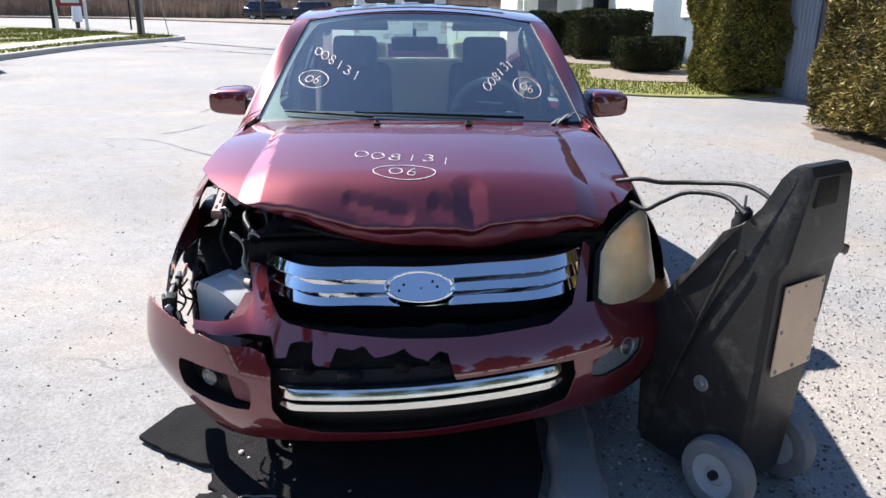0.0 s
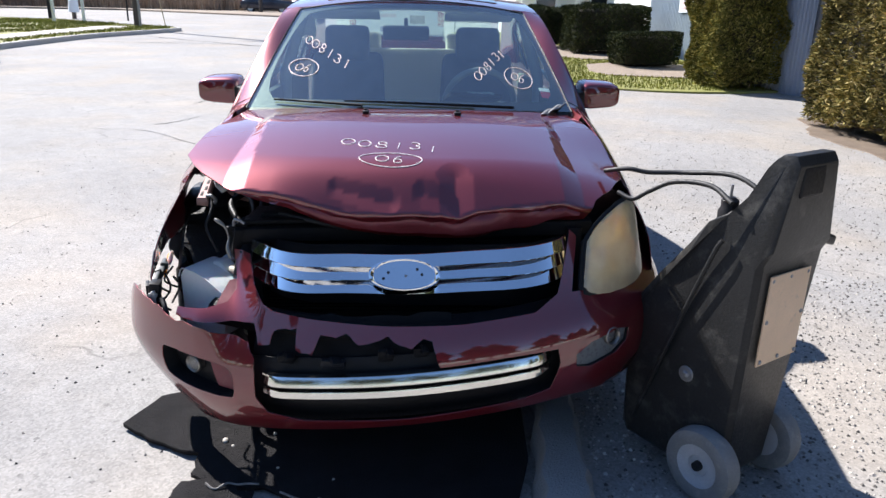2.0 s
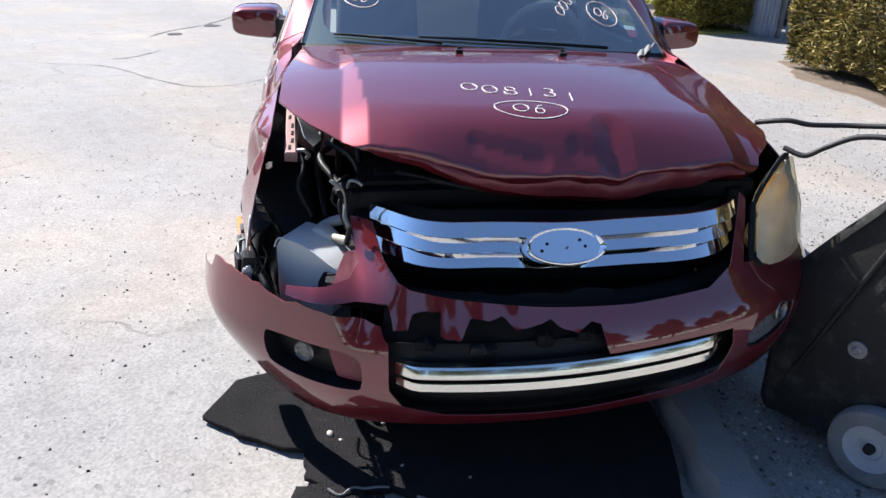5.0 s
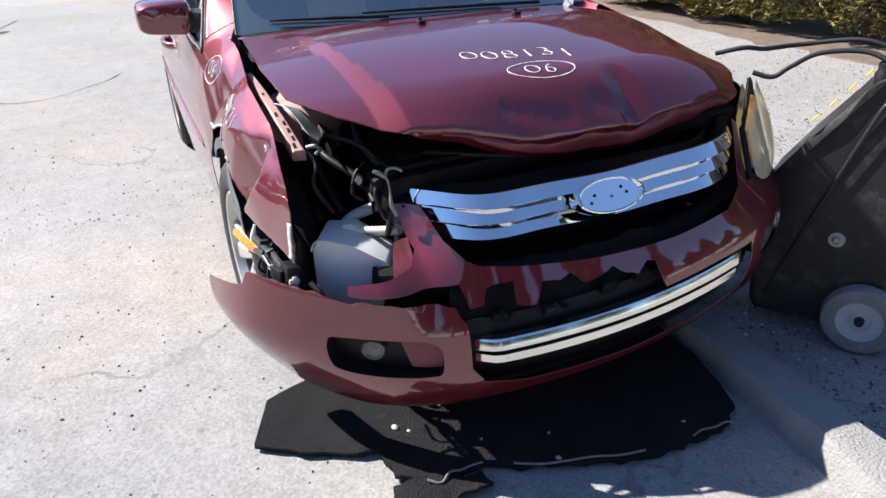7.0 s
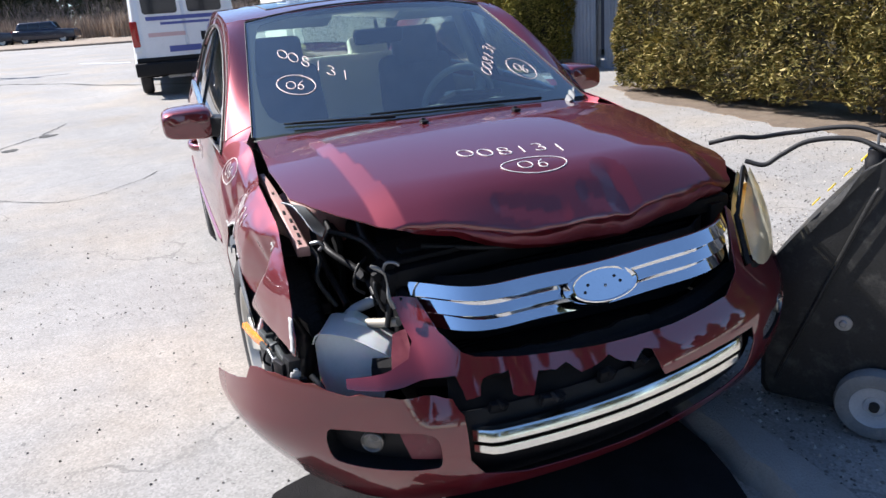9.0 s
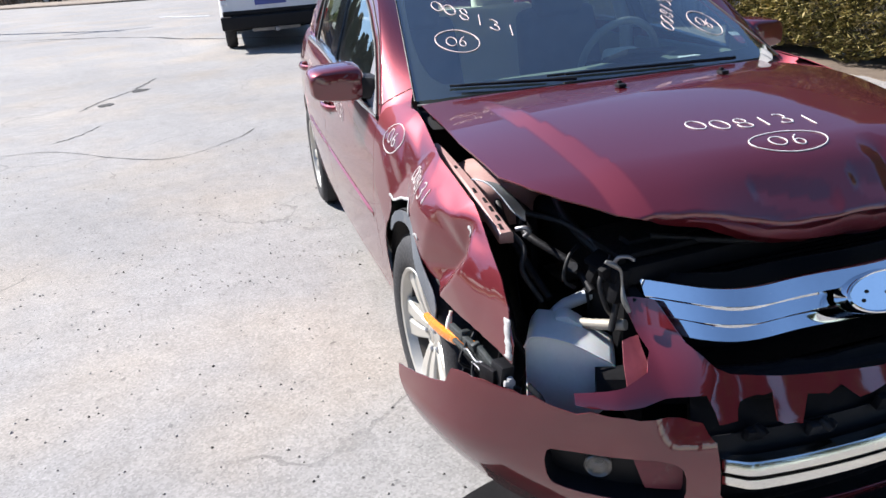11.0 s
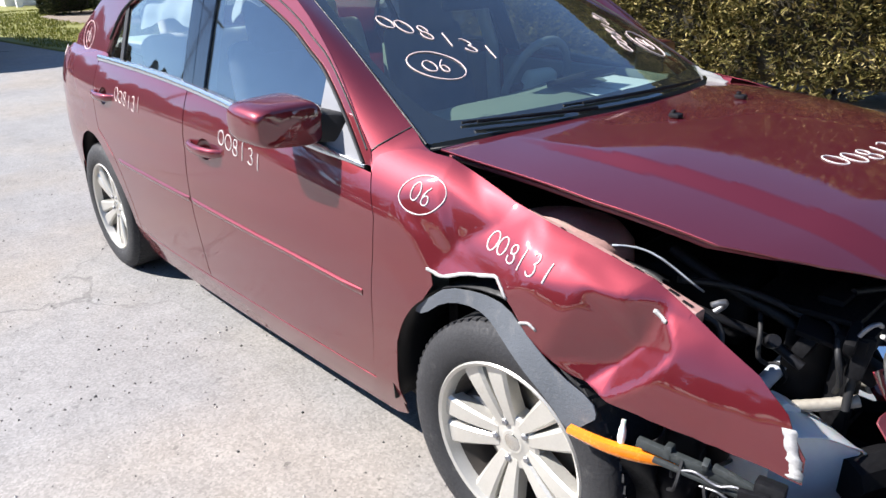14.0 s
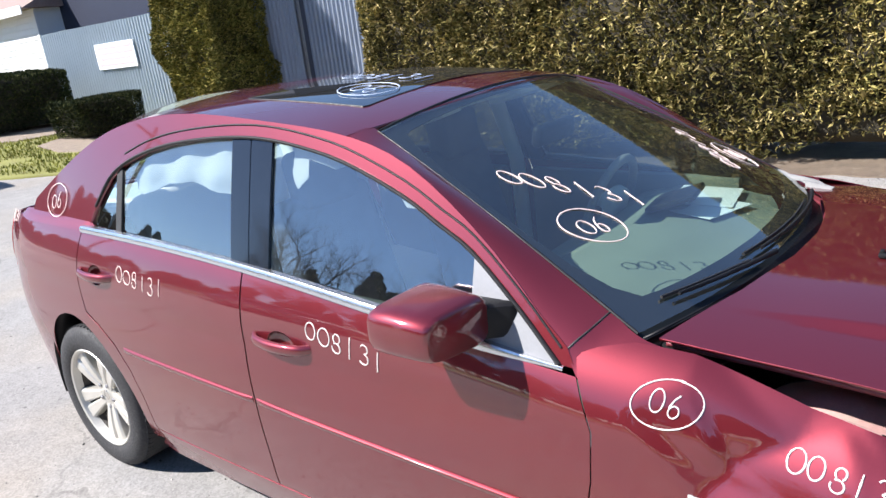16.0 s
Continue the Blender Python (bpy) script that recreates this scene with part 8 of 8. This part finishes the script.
# ---- black wheeled booster case beside the car ----
def booster():
    m = Matrix.Translation((1.10, -0.80, 0)) @ Matrix(((0.848, -0.53, 0), (0.53, 0.848, 0), (0, 0, 1))).to_4x4()
    root = thing("booster_cart", "scuffed black moulded jump-start cart on two grey wheels", "cart", m)
    profile = [(-0.085, 0.07), (-0.10, 0.10), (-0.115, 0.76), (-0.135, 0.80), (-0.145, 1.03), (-0.13, 1.055), (-0.095, 1.055), (-0.075, 1.03), (-0.03, 0.93), (0.0, 0.89), (0.05, 0.855), (0.13, 0.755), (0.215, 0.645), (0.31, 0.51), (0.315, 0.40), (0.30, 0.08), (0.28, 0.05), (0.05, 0.05)]
    bm = bmesh.new()
    cx = 0.08
    rows = []
    for x, k in ((-0.245, -0.016), (-0.232, 0.0), (0.045, 0.0), (0.058, -0.016)):
        ring = []
        for y, z in profile:
            narrow = 1 - 0.34 * ease(0.84, 0.97, z)
            thin = 1 - 0.62 * ease(0.38, 0.08, z) if x > -0.105 else 1
            ring.append(bm.verts.new((-0.105 + (x + 0.105) * narrow * thin, y + (k if y > cx else -k), z + (k if z > 0.5 else -k))))
        rows.append(ring)
    n = len(profile)
    for a, b in zip(rows, rows[1:]):
        for i in range(n):
            bm.faces.new((a[i], a[(i + 1) % n], b[(i + 1) % n], b[i]))
    bm.faces.new(rows[0])
    bm.faces.new(rows[-1][::-1])
    bmesh.ops.recalc_face_normals(bm, faces=bm.faces[:])
    body = part("body", bm, HDPE, root, "scuffed black polythene shell", 30)
    body.modifiers.new("round", "BEVEL").width = 0.006
    # raised shoulder rib running down the side, black block standing in for the shaded handle opening, grip notch
    part("rib", tube_bm(smooth_path([(-0.243, 0.012, 0.80), (-0.248, 0.03, 0.76), (-0.250, 0.10, 0.56), (-0.248, 0.19, 0.30), (-0.243, 0.25, 0.12)], 5), 0.007, 8), HDPE, root, "", 50)
    part("handle_grip", box_bm((0.11, 0.02, 0.085), pose(-0.115, -0.137, 0.985, -2), 0.009, 3), BLACK, root, "", 50)
    part("shelf_lip", box_bm((0.10, 0.06, 0.03), pose(0.045, -0.10, 0.80, 0, 20, 0), 0.009, 3), HDPE, root, "", 50)
    pl = part("back_plate", box_bm((0.195, 0.006, 0.275), pose(-0.10, -0.118, 0.585, 0.8), 0.003), PLATE, root, "dusty bare metal cover plate with screws", 40)
    for x in (-0.185, -0.10, -0.015):
        for z in (0.462, 0.585, 0.708):
            if x == -0.10 and z == 0.585:
                continue
            s = lathe_bm([(0.0, 0.004), (0.005, 0.003), (0.007, 0.0), (0.0, 0.0)], 10)
            bmesh.ops.transform(s, matrix=pose(x, -0.121, z, 0, 0, -90), verts=s.verts[:])
            part("screw", s, METAL, pl, "", 40)
    bolt = lathe_bm([(0.0, -0.012), (0.008, -0.012), (0.012, -0.008), (0.012, -0.004), (0.024, -0.004), (0.026, 0.0), (0.0, 0.0)], 24)
    bmesh.ops.transform(bolt, matrix=pose(-0.247, 0.068, 0.36), verts=bolt.verts[:])
    part("bolt", bolt, METAL, root, "round bolt head and washer", 40)
    for x, out in ((-0.270, -1), (0.045, 1)):
        tyre = lathe_bm([(0.066, -0.028), (0.092, -0.034), (0.109, -0.029), (0.115, -0.012), (0.115, 0.012), (0.109, 0.029), (0.092, 0.034), (0.066, 0.028)], 44)
        bmesh.ops.transform(tyre, matrix=pose(x, -0.045, 0.116), verts=tyre.verts[:])
        w = part("wheel", tyre, GREYWHEEL, root, "solid grey rubber wheel", 35)
        hub = lathe_bm([(0.0, -0.026 * out * -1), (0.012, 0.026 * out), (0.013, 0.018 * out), (0.030, 0.016 * out), (0.034, 0.022 * out), (0.060, 0.024 * out), (0.068, 0.030 * out), (0.070, -0.028 * out), (0.0, -0.028 * out)], 36)
        bmesh.ops.transform(hub, matrix=pose(x, -0.045, 0.116), verts=hub.verts[:])
        part("hub", hub, GREYHUB, w, "", 40)
        axle = lathe_bm([(0.0, 0.034 * out), (0.014, 0.034 * out), (0.016, 0.012 * out), (0.0, 0.012 * out)], 16)
        bmesh.ops.transform(axle, matrix=pose(x, -0.045, 0.116), verts=axle.verts[:])
        part("axle_end", axle, RUBBER, w, "", 40)
    part("axle", tube_bm([Vector((-0.26, -0.045, 0.116)), Vector((0.04, -0.045, 0.116))], 0.012, 10), METAL, root, "", 40)
    for k in range(7):
        y0, z0 = 0.235 - 0.030 * k, 0.63 + 0.055 * k
        if k % 2 == 0:
            part("tape_stripe", box_bm((0.03, 0.03, 0.004), pose(0.055, 0.225 - 0.022 * k, 0.665 + 0.027 * k, -52), 0), YELLOWTAPE, root)
    gland = lathe_bm([(0.0, -0.01), (0.030, -0.01), (0.030, 0.02), (0.024, 0.03), (0.024, 0.05), (0.014, 0.06), (0.0, 0.06)], 20)
    bmesh.ops.transform(gland, matrix=pose(-0.20, 0.035, 0.855) @ pose(0, 0, 0, 0, -90, 0), verts=gland.verts[:])
    part("cable_gland", gland, BLACK, root, "", 40)
    part("gland_pin", tube_bm([Vector((-0.20, 0.035, 0.91)), Vector((-0.20, 0.035, 0.95))], 0.004, 8), METAL, root, "", 40)
    inv = m.inverted()
    for pts in ([(0.90, -0.915, 0.905), (0.87, -0.83, 0.935), (0.80, -0.735, 0.925), (0.74, -0.69, 0.885), (0.70, -0.665, 0.855), (0.665, -0.62, 0.865)], [(1.04, -0.87, 0.90), (0.98, -0.74, 0.945), (0.88, -0.60, 0.925), (0.78, -0.55, 0.915), (0.72, -0.52, 0.92), (0.66, -0.46, 0.90)]):
        part("cable", tube_bm(smooth_path([inv @ Vector(p) for p in pts], 8), 0.0075, 10), RUBBER, root, "thick black jump cable", 60)
    return root


booster()


# ---- parked vehicles ----
def rounded_rect(w, h, r, n=5):
    out = []
    for cx, cy, a0 in ((w / 2 - r, h / 2 - r, 0), (-w / 2 + r, h / 2 - r, 90), (-w / 2 + r, -h / 2 + r, 180), (w / 2 - r, -h / 2 + r, 270)):
        out += [(cx + r * math.cos(radians(a0 + 90 * i / n)), cy + r * math.sin(radians(a0 + 90 * i / n))) for i in range(n + 1)]
    return out


def simple_wheel(root, x, y, rad, wide=0.20):
    t = lathe_bm([(rad * 0.62, -wide / 2), (rad * 0.9, -wide / 2), (rad, -wide * 0.35), (rad, wide * 0.35), (rad * 0.9, wide / 2), (rad * 0.62, wide / 2)], 32)
    bmesh.ops.transform(t, matrix=pose(x, y, rad), verts=t.verts[:])
    w = part("wheel", t, TYRE, root, "", 35)
    r = lathe_bm([(0.0, -wide * 0.4), (rad * 0.25, -wide * 0.42), (rad * 0.62, -wide * 0.48), (rad * 0.64, wide * 0.48), (rad * 0.25, wide * 0.42), (0, wide * 0.4)], 28, False)
    bmesh.ops.transform(r, matrix=pose(x, y, rad), verts=r.verts[:])
    part("rim", r, ALLOY, w, "", 40)


def van():
    root = thing("van", "white work van with dark rear windows, parked tail towards the lot", "van", pose(-0.40, 12.6, gz(13.2) - 0.01, 1.6, 0, 0))
    # body as sections along y, tail at 0
    bm, rows = bmesh.new(), []
    for y, w, z0, z1 in ((0.0, 1.90, 0.42, 2.08), (0.05, 1.97, 0.40, 2.15), (0.5, 2.02, 0.38, 2.19), (3.2, 2.02, 0.38, 2.19), (3.9, 1.98, 0.38, 2.05), (4.25, 1.95, 0.40, 1.35), (5.1, 1.90, 0.42, 1.18), (5.25, 1.80, 0.5, 1.0)):
        ring = []
        for px, pz in rounded_rect(w, z1 - z0, 0.14):
            lean = 1 - 0.09 * ease(0.35, 1.0, (pz + (z1 - z0) / 2) / (z1 - z0))
            ring.append(bm.verts.new((px * lean, y, z0 + (z1 - z0) / 2 + pz)))
        rows.append(ring)
    for a, b in zip(rows, rows[1:]):
        for i in range(len(a)):
            bm.faces.new((a[i], a[(i + 1) % len(a)], b[(i + 1) % len(a)], b[i]))
    bm.faces.new(rows[0])
    bm.faces.new(rows[-1])
    bmesh.ops.recalc_face_normals(bm, faces=bm.faces[:])
    part("body", bm, WHITEPAINT, root, "", 35)
    for x in (-0.40, 0.40):
        d = part("rear_door", prism_bm(rounded_rect(0.74, 1.50, 0.06), 0.02, pose(x, -0.005, 1.32) @ pose(0, 0, 0, 90, 0, 0)), WHITEPAINT, root, "", 35)
        part("rear_window", prism_bm(rounded_rect(0.62, 0.52, 0.06), 0.012, pose(x, -0.020, 1.76) @ pose(0, 0, 0, 90, 0, 0)), DARKGLASS, d, "", 35)
    for x in (-0.90, 0.90):
        part("tail_lamp", box_bm((0.13, 0.07, 0.46), pose(x, 0.02, 1.16), 0.025, 3), REDLENS, root, "", 40)
        part("reversing_lamp", box_bm((0.12, 0.06, 0.10), pose(x, 0.015, 0.88), 0.02, 3), SIGNWHITE, root, "", 40)
    part("rear_bumper", join_bm(box_bm((2.0, 0.22, 0.24), pose(0, -0.05, 0.52), 0.03, 3), box_bm((1.9, 0.12, 0.10), pose(0, 0.02, 0.68), 0.02)), BLACK, root, "black step bumper", 40)
    part("tow_bar", join_bm(box_bm((0.9, 0.08, 0.07), pose(0, 0.1, 0.36), 0.01), box_bm((0.08, 0.3, 0.07), pose(0, -0.05, 0.36), 0.01)), METAL, root, "", 40)
    for z, w, h, x, material in ((1.42, 1.30, 0.07, -0.02, BLUEBAR), (1.325, 0.95, 0.045, 0.05, BLUEBAR), (1.13, 0.66, 0.07, -0.34, REDBAR), (0.86, 0.58, 0.11, -0.05, BLUEBAR)):
        part("lettering_bar", box_bm((w, 0.008, h), pose(x, -0.028, z), 0), material, root)
    part("number_plate", box_bm((0.31, 0.012, 0.16), pose(0.42, -0.032, 1.06), 0.004), BLACK, root)
    part("roof_lamp", box_bm((0.26, 0.08, 0.05), pose(0, 0.12, 2.19), 0.015), REDLENS, root)
    for x in (-0.86, 0.86):
        for y in (0.95, 4.4):
            simple_wheel(root, x, y, 0.36, 0.22)
    part("underbody", box_bm((1.7, 4.6, 0.12), pose(0, 2.6, 0.40), 0.02), DEEP, root)
    return root


van()


def estate(name, label, m, paint, category="car"):
    """A plain sport-utility car seen from far off: body, cabin glass, lamps, wheels."""
    root = thing(name, label, category, m)
    bm, rows = bmesh.new(), []
    for y, w, z0, z1 in ((-2.3, 1.66, 0.45, 0.95), (-2.2, 1.76, 0.32, 1.02), (-1.2, 1.84, 0.28, 1.08), (0.8, 1.84, 0.28, 1.10), (2.1, 1.80, 0.30, 1.10), (2.28, 1.70, 0.40, 1.0)):
        rows.append([bm.verts.new((px, y, (z0 + z1) / 2 + pz)) for px, pz in rounded_rect(w, z1 - z0, 0.16)])
    for a, b in zip(rows, rows[1:]):
        for i in range(len(a)):
            bm.faces.new((a[i], a[(i + 1) % len(a)], b[(i + 1) % len(a)], b[i]))
    bm.faces.new(rows[0])
    bm.faces.new(rows[-1])
    bmesh.ops.recalc_face_normals(bm, faces=bm.faces[:])
    part("body", bm, paint, root, "", 35)
    part("cabin", box_bm((1.60, 3.0, 0.62), pose(0, 0.55, 1.36), 0.14, 3, (0.82, 0.80)), paint, root, "", 40)
    for s in (-1, 1):
        for y0, w in ((-0.25, 0.75), (0.60, 0.75), (1.38, 0.6)):
            part("side_window", box_bm((0.03, w, 0.34), pose(s * 0.745, y0, 1.37, 0, s * -13.5, 0), 0.02), DARKGLASS, root, "", 40)
        part("tail_lamp", box_bm((0.10, 0.06, 0.36), pose(s * 0.78, 2.24, 0.95), 0.02), REDLENS, root, "", 40)
        part("headlamp", box_bm((0.30, 0.08, 0.13), pose(s * 0.66, -2.26, 0.82), 0.02), CHROME_DULL, root, "", 40)
        for y in (-1.4, 1.4):
            simple_wheel(root, s * 0.80, y, 0.35, 0.22)
    part("windscreen", box_bm((1.26, 0.03, 0.50), pose(0, -0.80, 1.36, -28), 0.02), DARKGLASS, root, "", 40)
    part("rear_screen", box_bm((1.20, 0.03, 0.42), pose(0, 1.90, 1.40, 28), 0.02), DARKGLASS, root, "", 40)
    part("rear_bumper", box_bm((1.76, 0.14, 0.26), pose(0, 2.28, 0.50), 0.04, 3), BLACK, root, "", 40)
    return root


estate("far_car", "dark blue sport-utility car parked by the far scrub", pose(-8.7, 63.5, gz(63.5), 0, 0, 78), DARKPAINT)
estate("far_car", "dark car standing behind the far scrub edge", pose(-13.2, 64.5, gz(64.5), 0, 0, 84), DARKPAINT)
estate("parked_car", "silver-grey sport-utility car parked at the far kerb", pose(-10.55, 11.9, gz(11.9), 1.7, 0, 0), GREYPAINT)


# ---- signs and poles along the far verge ----
def stop_sign():
    root = thing("stop_sign", "red octagonal stop sign on a steel post", "sign", pose(1.66, 30.0, gz(30)))
    part("post", box_bm((0.06, 0.04, 3.0), pose(0, 0.03, 1.5), 0.005), METAL, root)
    oct_ = [(0.385 / math.cos(radians(22.5)) * math.cos(radians(22.5 + 45 * i)), 0.385 / math.cos(radians(22.5)) * math.sin(radians(22.5 + 45 * i))) for i in range(8)]
    part("panel", prism_bm(oct_, 0.006, pose(0, 0, 2.62) @ pose(0, 0, 0, 90, 0, 0)), SIGNRED, root)
    cu = bpy.data.curves.new("lettering", "FONT")
    cu.body, cu.size, cu.align_x, cu.align_y, cu.extrude = "STOP", 0.30, "CENTER", "CENTER", 0.002
    cu.materials.append(SIGNWHITE)
    ob = new("lettering", cu)
    ob.parent = root
    ob.matrix_basis = pose(0, -0.011, 2.62, 90)
    return root


stop_sign()


def post_sign():
    root = thing("board_sign", "white two-post notice board with a maroon strip", "sign", Matrix.Translation((-16.2, 32.6, gz(32.6) + 0.12)) @ pose(0, 0, 0, 0, 0, 12) @ Matrix.Scale(0.78, 4))
    for x in (-0.82, 0.82):
        part("post", box_bm((0.16, 0.16, 3.6), pose(x, 0, 1.75), 0.01), SIDING, root)
    part("board", box_bm((1.50, 0.06, 1.5), pose(0, 0, 2.75), 0.01), SIGNWHITE, root)
    part("strip", box_bm((1.50, 0.08, 0.55), pose(0, -0.01, 1.72), 0.01), SIGNMAROON, root)
    part("lettering_bar", box_bm((1.0, 0.01, 0.20), pose(0.05, -0.055, 1.72), 0), SIGNWHITE, root)
    for z, w in ((2.6, 1.0), (2.35, 0.8)):
        part("lettering_bar", box_bm((w, 0.01, 0.08), pose(0, -0.036, z), 0), BLUEBAR, root)
    return root


post_sign()


def pole(name, label, x, y, high, rad, material, lean=0.0, category="pole"):
    if y < 55:
        (x, y), rad = across_road(x, y), rad * 0.78
    root = thing(name, label, category, pose(x, y, gz(y) - 0.05, 0, lean, 0))
    part("shaft", tube_bm([Vector((0, 0, 0)), Vector((0.01, 0, high * 0.5)), Vector((0, 0, high))], lambda t: rad * (1 - 0.2 * t), 10), material, root, "", 60)
    return root


utility = pole("utility_pole", "dark creosoted wooden utility pole at the corner", -15.7, 38.3, 9.5, 0.17, WOODPOLE)
part("cross_arm", box_bm((2.4, 0.10, 0.12), pose(0, 0, 8.9), 0.01), WOODPOLE, utility)
part("conduit", box_bm((0.10, 0.10, 4.0), pose(0.13, -0.04, 2.1), 0.02), METAL, utility)
guy = pole("guy_wire", "slanting steel guy wire with a pale guard", -14.55, 39.6, 8.0, 0.012, METAL, -9, "wire")
part("guard", tube_bm([Vector((0, 0, 0.1)), Vector((0, 0, 2.2))], 0.022, 8), GUARD, guy, "", 60)
pole("sign_post", "thin dark street sign post", -21.6, 52.0, 3.2, 0.06, BLACK)
pole("sign_post", "dark metal lamp post on the verge", -27.8, 53.0, 5.0, 0.13, BLACK)
wrapped = pole("young_tree", "young tree trunk wrapped in white cloth", -26.6, 54.3, 4.5, 0.16, BARK, 0, "tree")
part("cloth_wrap", tube_bm([Vector((0, 0, 0.4)), Vector((0.05, 0, 1.2)), Vector((0, 0, 2.2))], lambda t: 0.30 - 0.12 * t, 9), PAPER, wrapped, "", 60)
pole("utility_pole", "bare wooden pole standing in the far scrub", -13.4, 62.0, 8.0, 0.16, WOODPOLE)


# ---- leafless trees round the lot, seen in the glass and paint ----
def bare_tree(x, y, high, seed, label):
    r = random.Random(seed)
    root = thing("bare_tree", label, "tree", pose(x, y, gz(y) - 0.1))
    bm = bmesh.new()
    trunk_pts = [Vector((0, 0, 0)), Vector((0.1, 0.05, high * 0.16)), Vector((0.0, 0.1, high * 0.34))]
    part("trunk", tube_bm(smooth_path(trunk_pts, 4), lambda t: high * 0.026 * (1 - 0.35 * t), 9), BARK, root, "", 60)
    vs, fs = [], []

    def limb(p, d, long, rad, depth):
        q = p
        steps = 4
        for k in range(steps):
            n = (d + Vector((r.gauss(0, 0.16), r.gauss(0, 0.16), r.gauss(0.04, 0.10)))).normalized()
            e = q + n * long / steps
            r0, r1 = rad * (1 - 0.6 * k / steps), rad * (1 - 0.6 * (k + 1) / steps)
            o = n.orthogonal().normalized()
            w = n.cross(o)
            i = len(vs)
            for c, rr in ((q, r0), (e, r1)):
                for a in (0, 2.094, 4.189):
                    vs.append(c + (o * math.cos(a) + w * math.sin(a)) * rr)
            for a in range(3):
                fs.append((i + a, i + (a + 1) % 3, i + 3 + (a + 1) % 3, i + 3 + a))
            q, d = e, n
            if depth < 4:
                for _ in range(1 if k < 1 else 2 if depth < 3 else 2):
                    a = r.uniform(0, 6.283)
                    side_way = (o * math.cos(a) + w * math.sin(a))
                    limb(q, (d * 0.75 + side_way * 0.75 + Vector((0, 0, 0.12))).normalized(), long * r.uniform(0.45, 0.62), r1 * 0.62, depth + 1)

    for k in range(6):
        a = 6.283 * k / 6 + r.uniform(-0.3, 0.3)
        limb(Vector((0.0, 0.1, high * (0.26 + 0.08 * r.random()))), Vector((math.cos(a) * 0.75, math.sin(a) * 0.75, 0.9)).normalized(), high * 0.42, high * 0.013, 1)
    mesh_of("branches", vs, fs, BARK, root, "", False)
    return root


tree_a = bare_tree(15.5, 34.0, 12.0, 3, "tall leafless tree behind the white house")
tree_c = bare_tree(-17.5, 19.0, 8.5, 11, "leafless tree on the verge over the road")
tree_b = bare_tree(-21.0, 9.0, 9.0, 5, "leafless tree on the verge over the road")
copy_thing(tree_b, pose(-24, 19.0, gz(19), 0, 0, 70))
copy_thing(tree_b, pose(-22, 0.0, 0, 0, 0, 200))
# dark evergreen row behind the verge
for i in range(16):
    y = -26 + i * 3.6
    copy_thing(first if i % 2 else second, Matrix.Translation((-34 + rnd.uniform(-2, 2), y, gz(y) - 0.1)) @ pose(0, 0, 0, 0, 0, rnd.uniform(0, 360)))

# dark wood along the far side of the road, beyond the verge
for i in range(22):
    x, y = -44 + 5 * math.sin(i * 2.3), -18 + i * 3.4
    copy_thing(first if i % 3 else second, pose(x, y, gz(y) - 0.1, 0, 0, 47 * i))
# pale pebbles lying on the carpet
rp = random.Random(77)
for x, y, s in ((-0.60, -0.711, 0.014), (-0.57, -0.74, 0.008), (-0.446, -0.667, 0.010), (-0.25, -1.02, 0.010), (-0.22, -0.92, 0.006), (0.14, -1.05, 0.011), (-0.40, -0.86, 0.006)):
    peb = bmesh.new()
    s *= 0.7
    bmesh.ops.create_icosphere(peb, subdivisions=2, radius=s)
    for v in peb.verts:
        v.co = Vector((v.co.x * 1.3, v.co.y, v.co.z * 0.7)) * (1 + 0.25 * noise.noise(v.co * 60 + Vector((x, y, 0))))
    stone = part("pebble", peb, CONCRETE_PALE, None, "", 50)
    stone.matrix_basis = pose(x, y, 0.020 + s * 0.5, 0, 0, rp.uniform(0, 360))
    tagged(stone, "small pale pebble lying on the dirty carpet", "stone", "pebbles on the carpet")

# trees standing behind the place from which the car is seen
for i in range(26):
    x, y = -38 + i * 3.1, -23 + 3 * math.sin(i * 1.9)
    copy_thing(second if i % 3 else first, pose(x, y, gz(y) - 0.1, 0, 0, 61 * i))
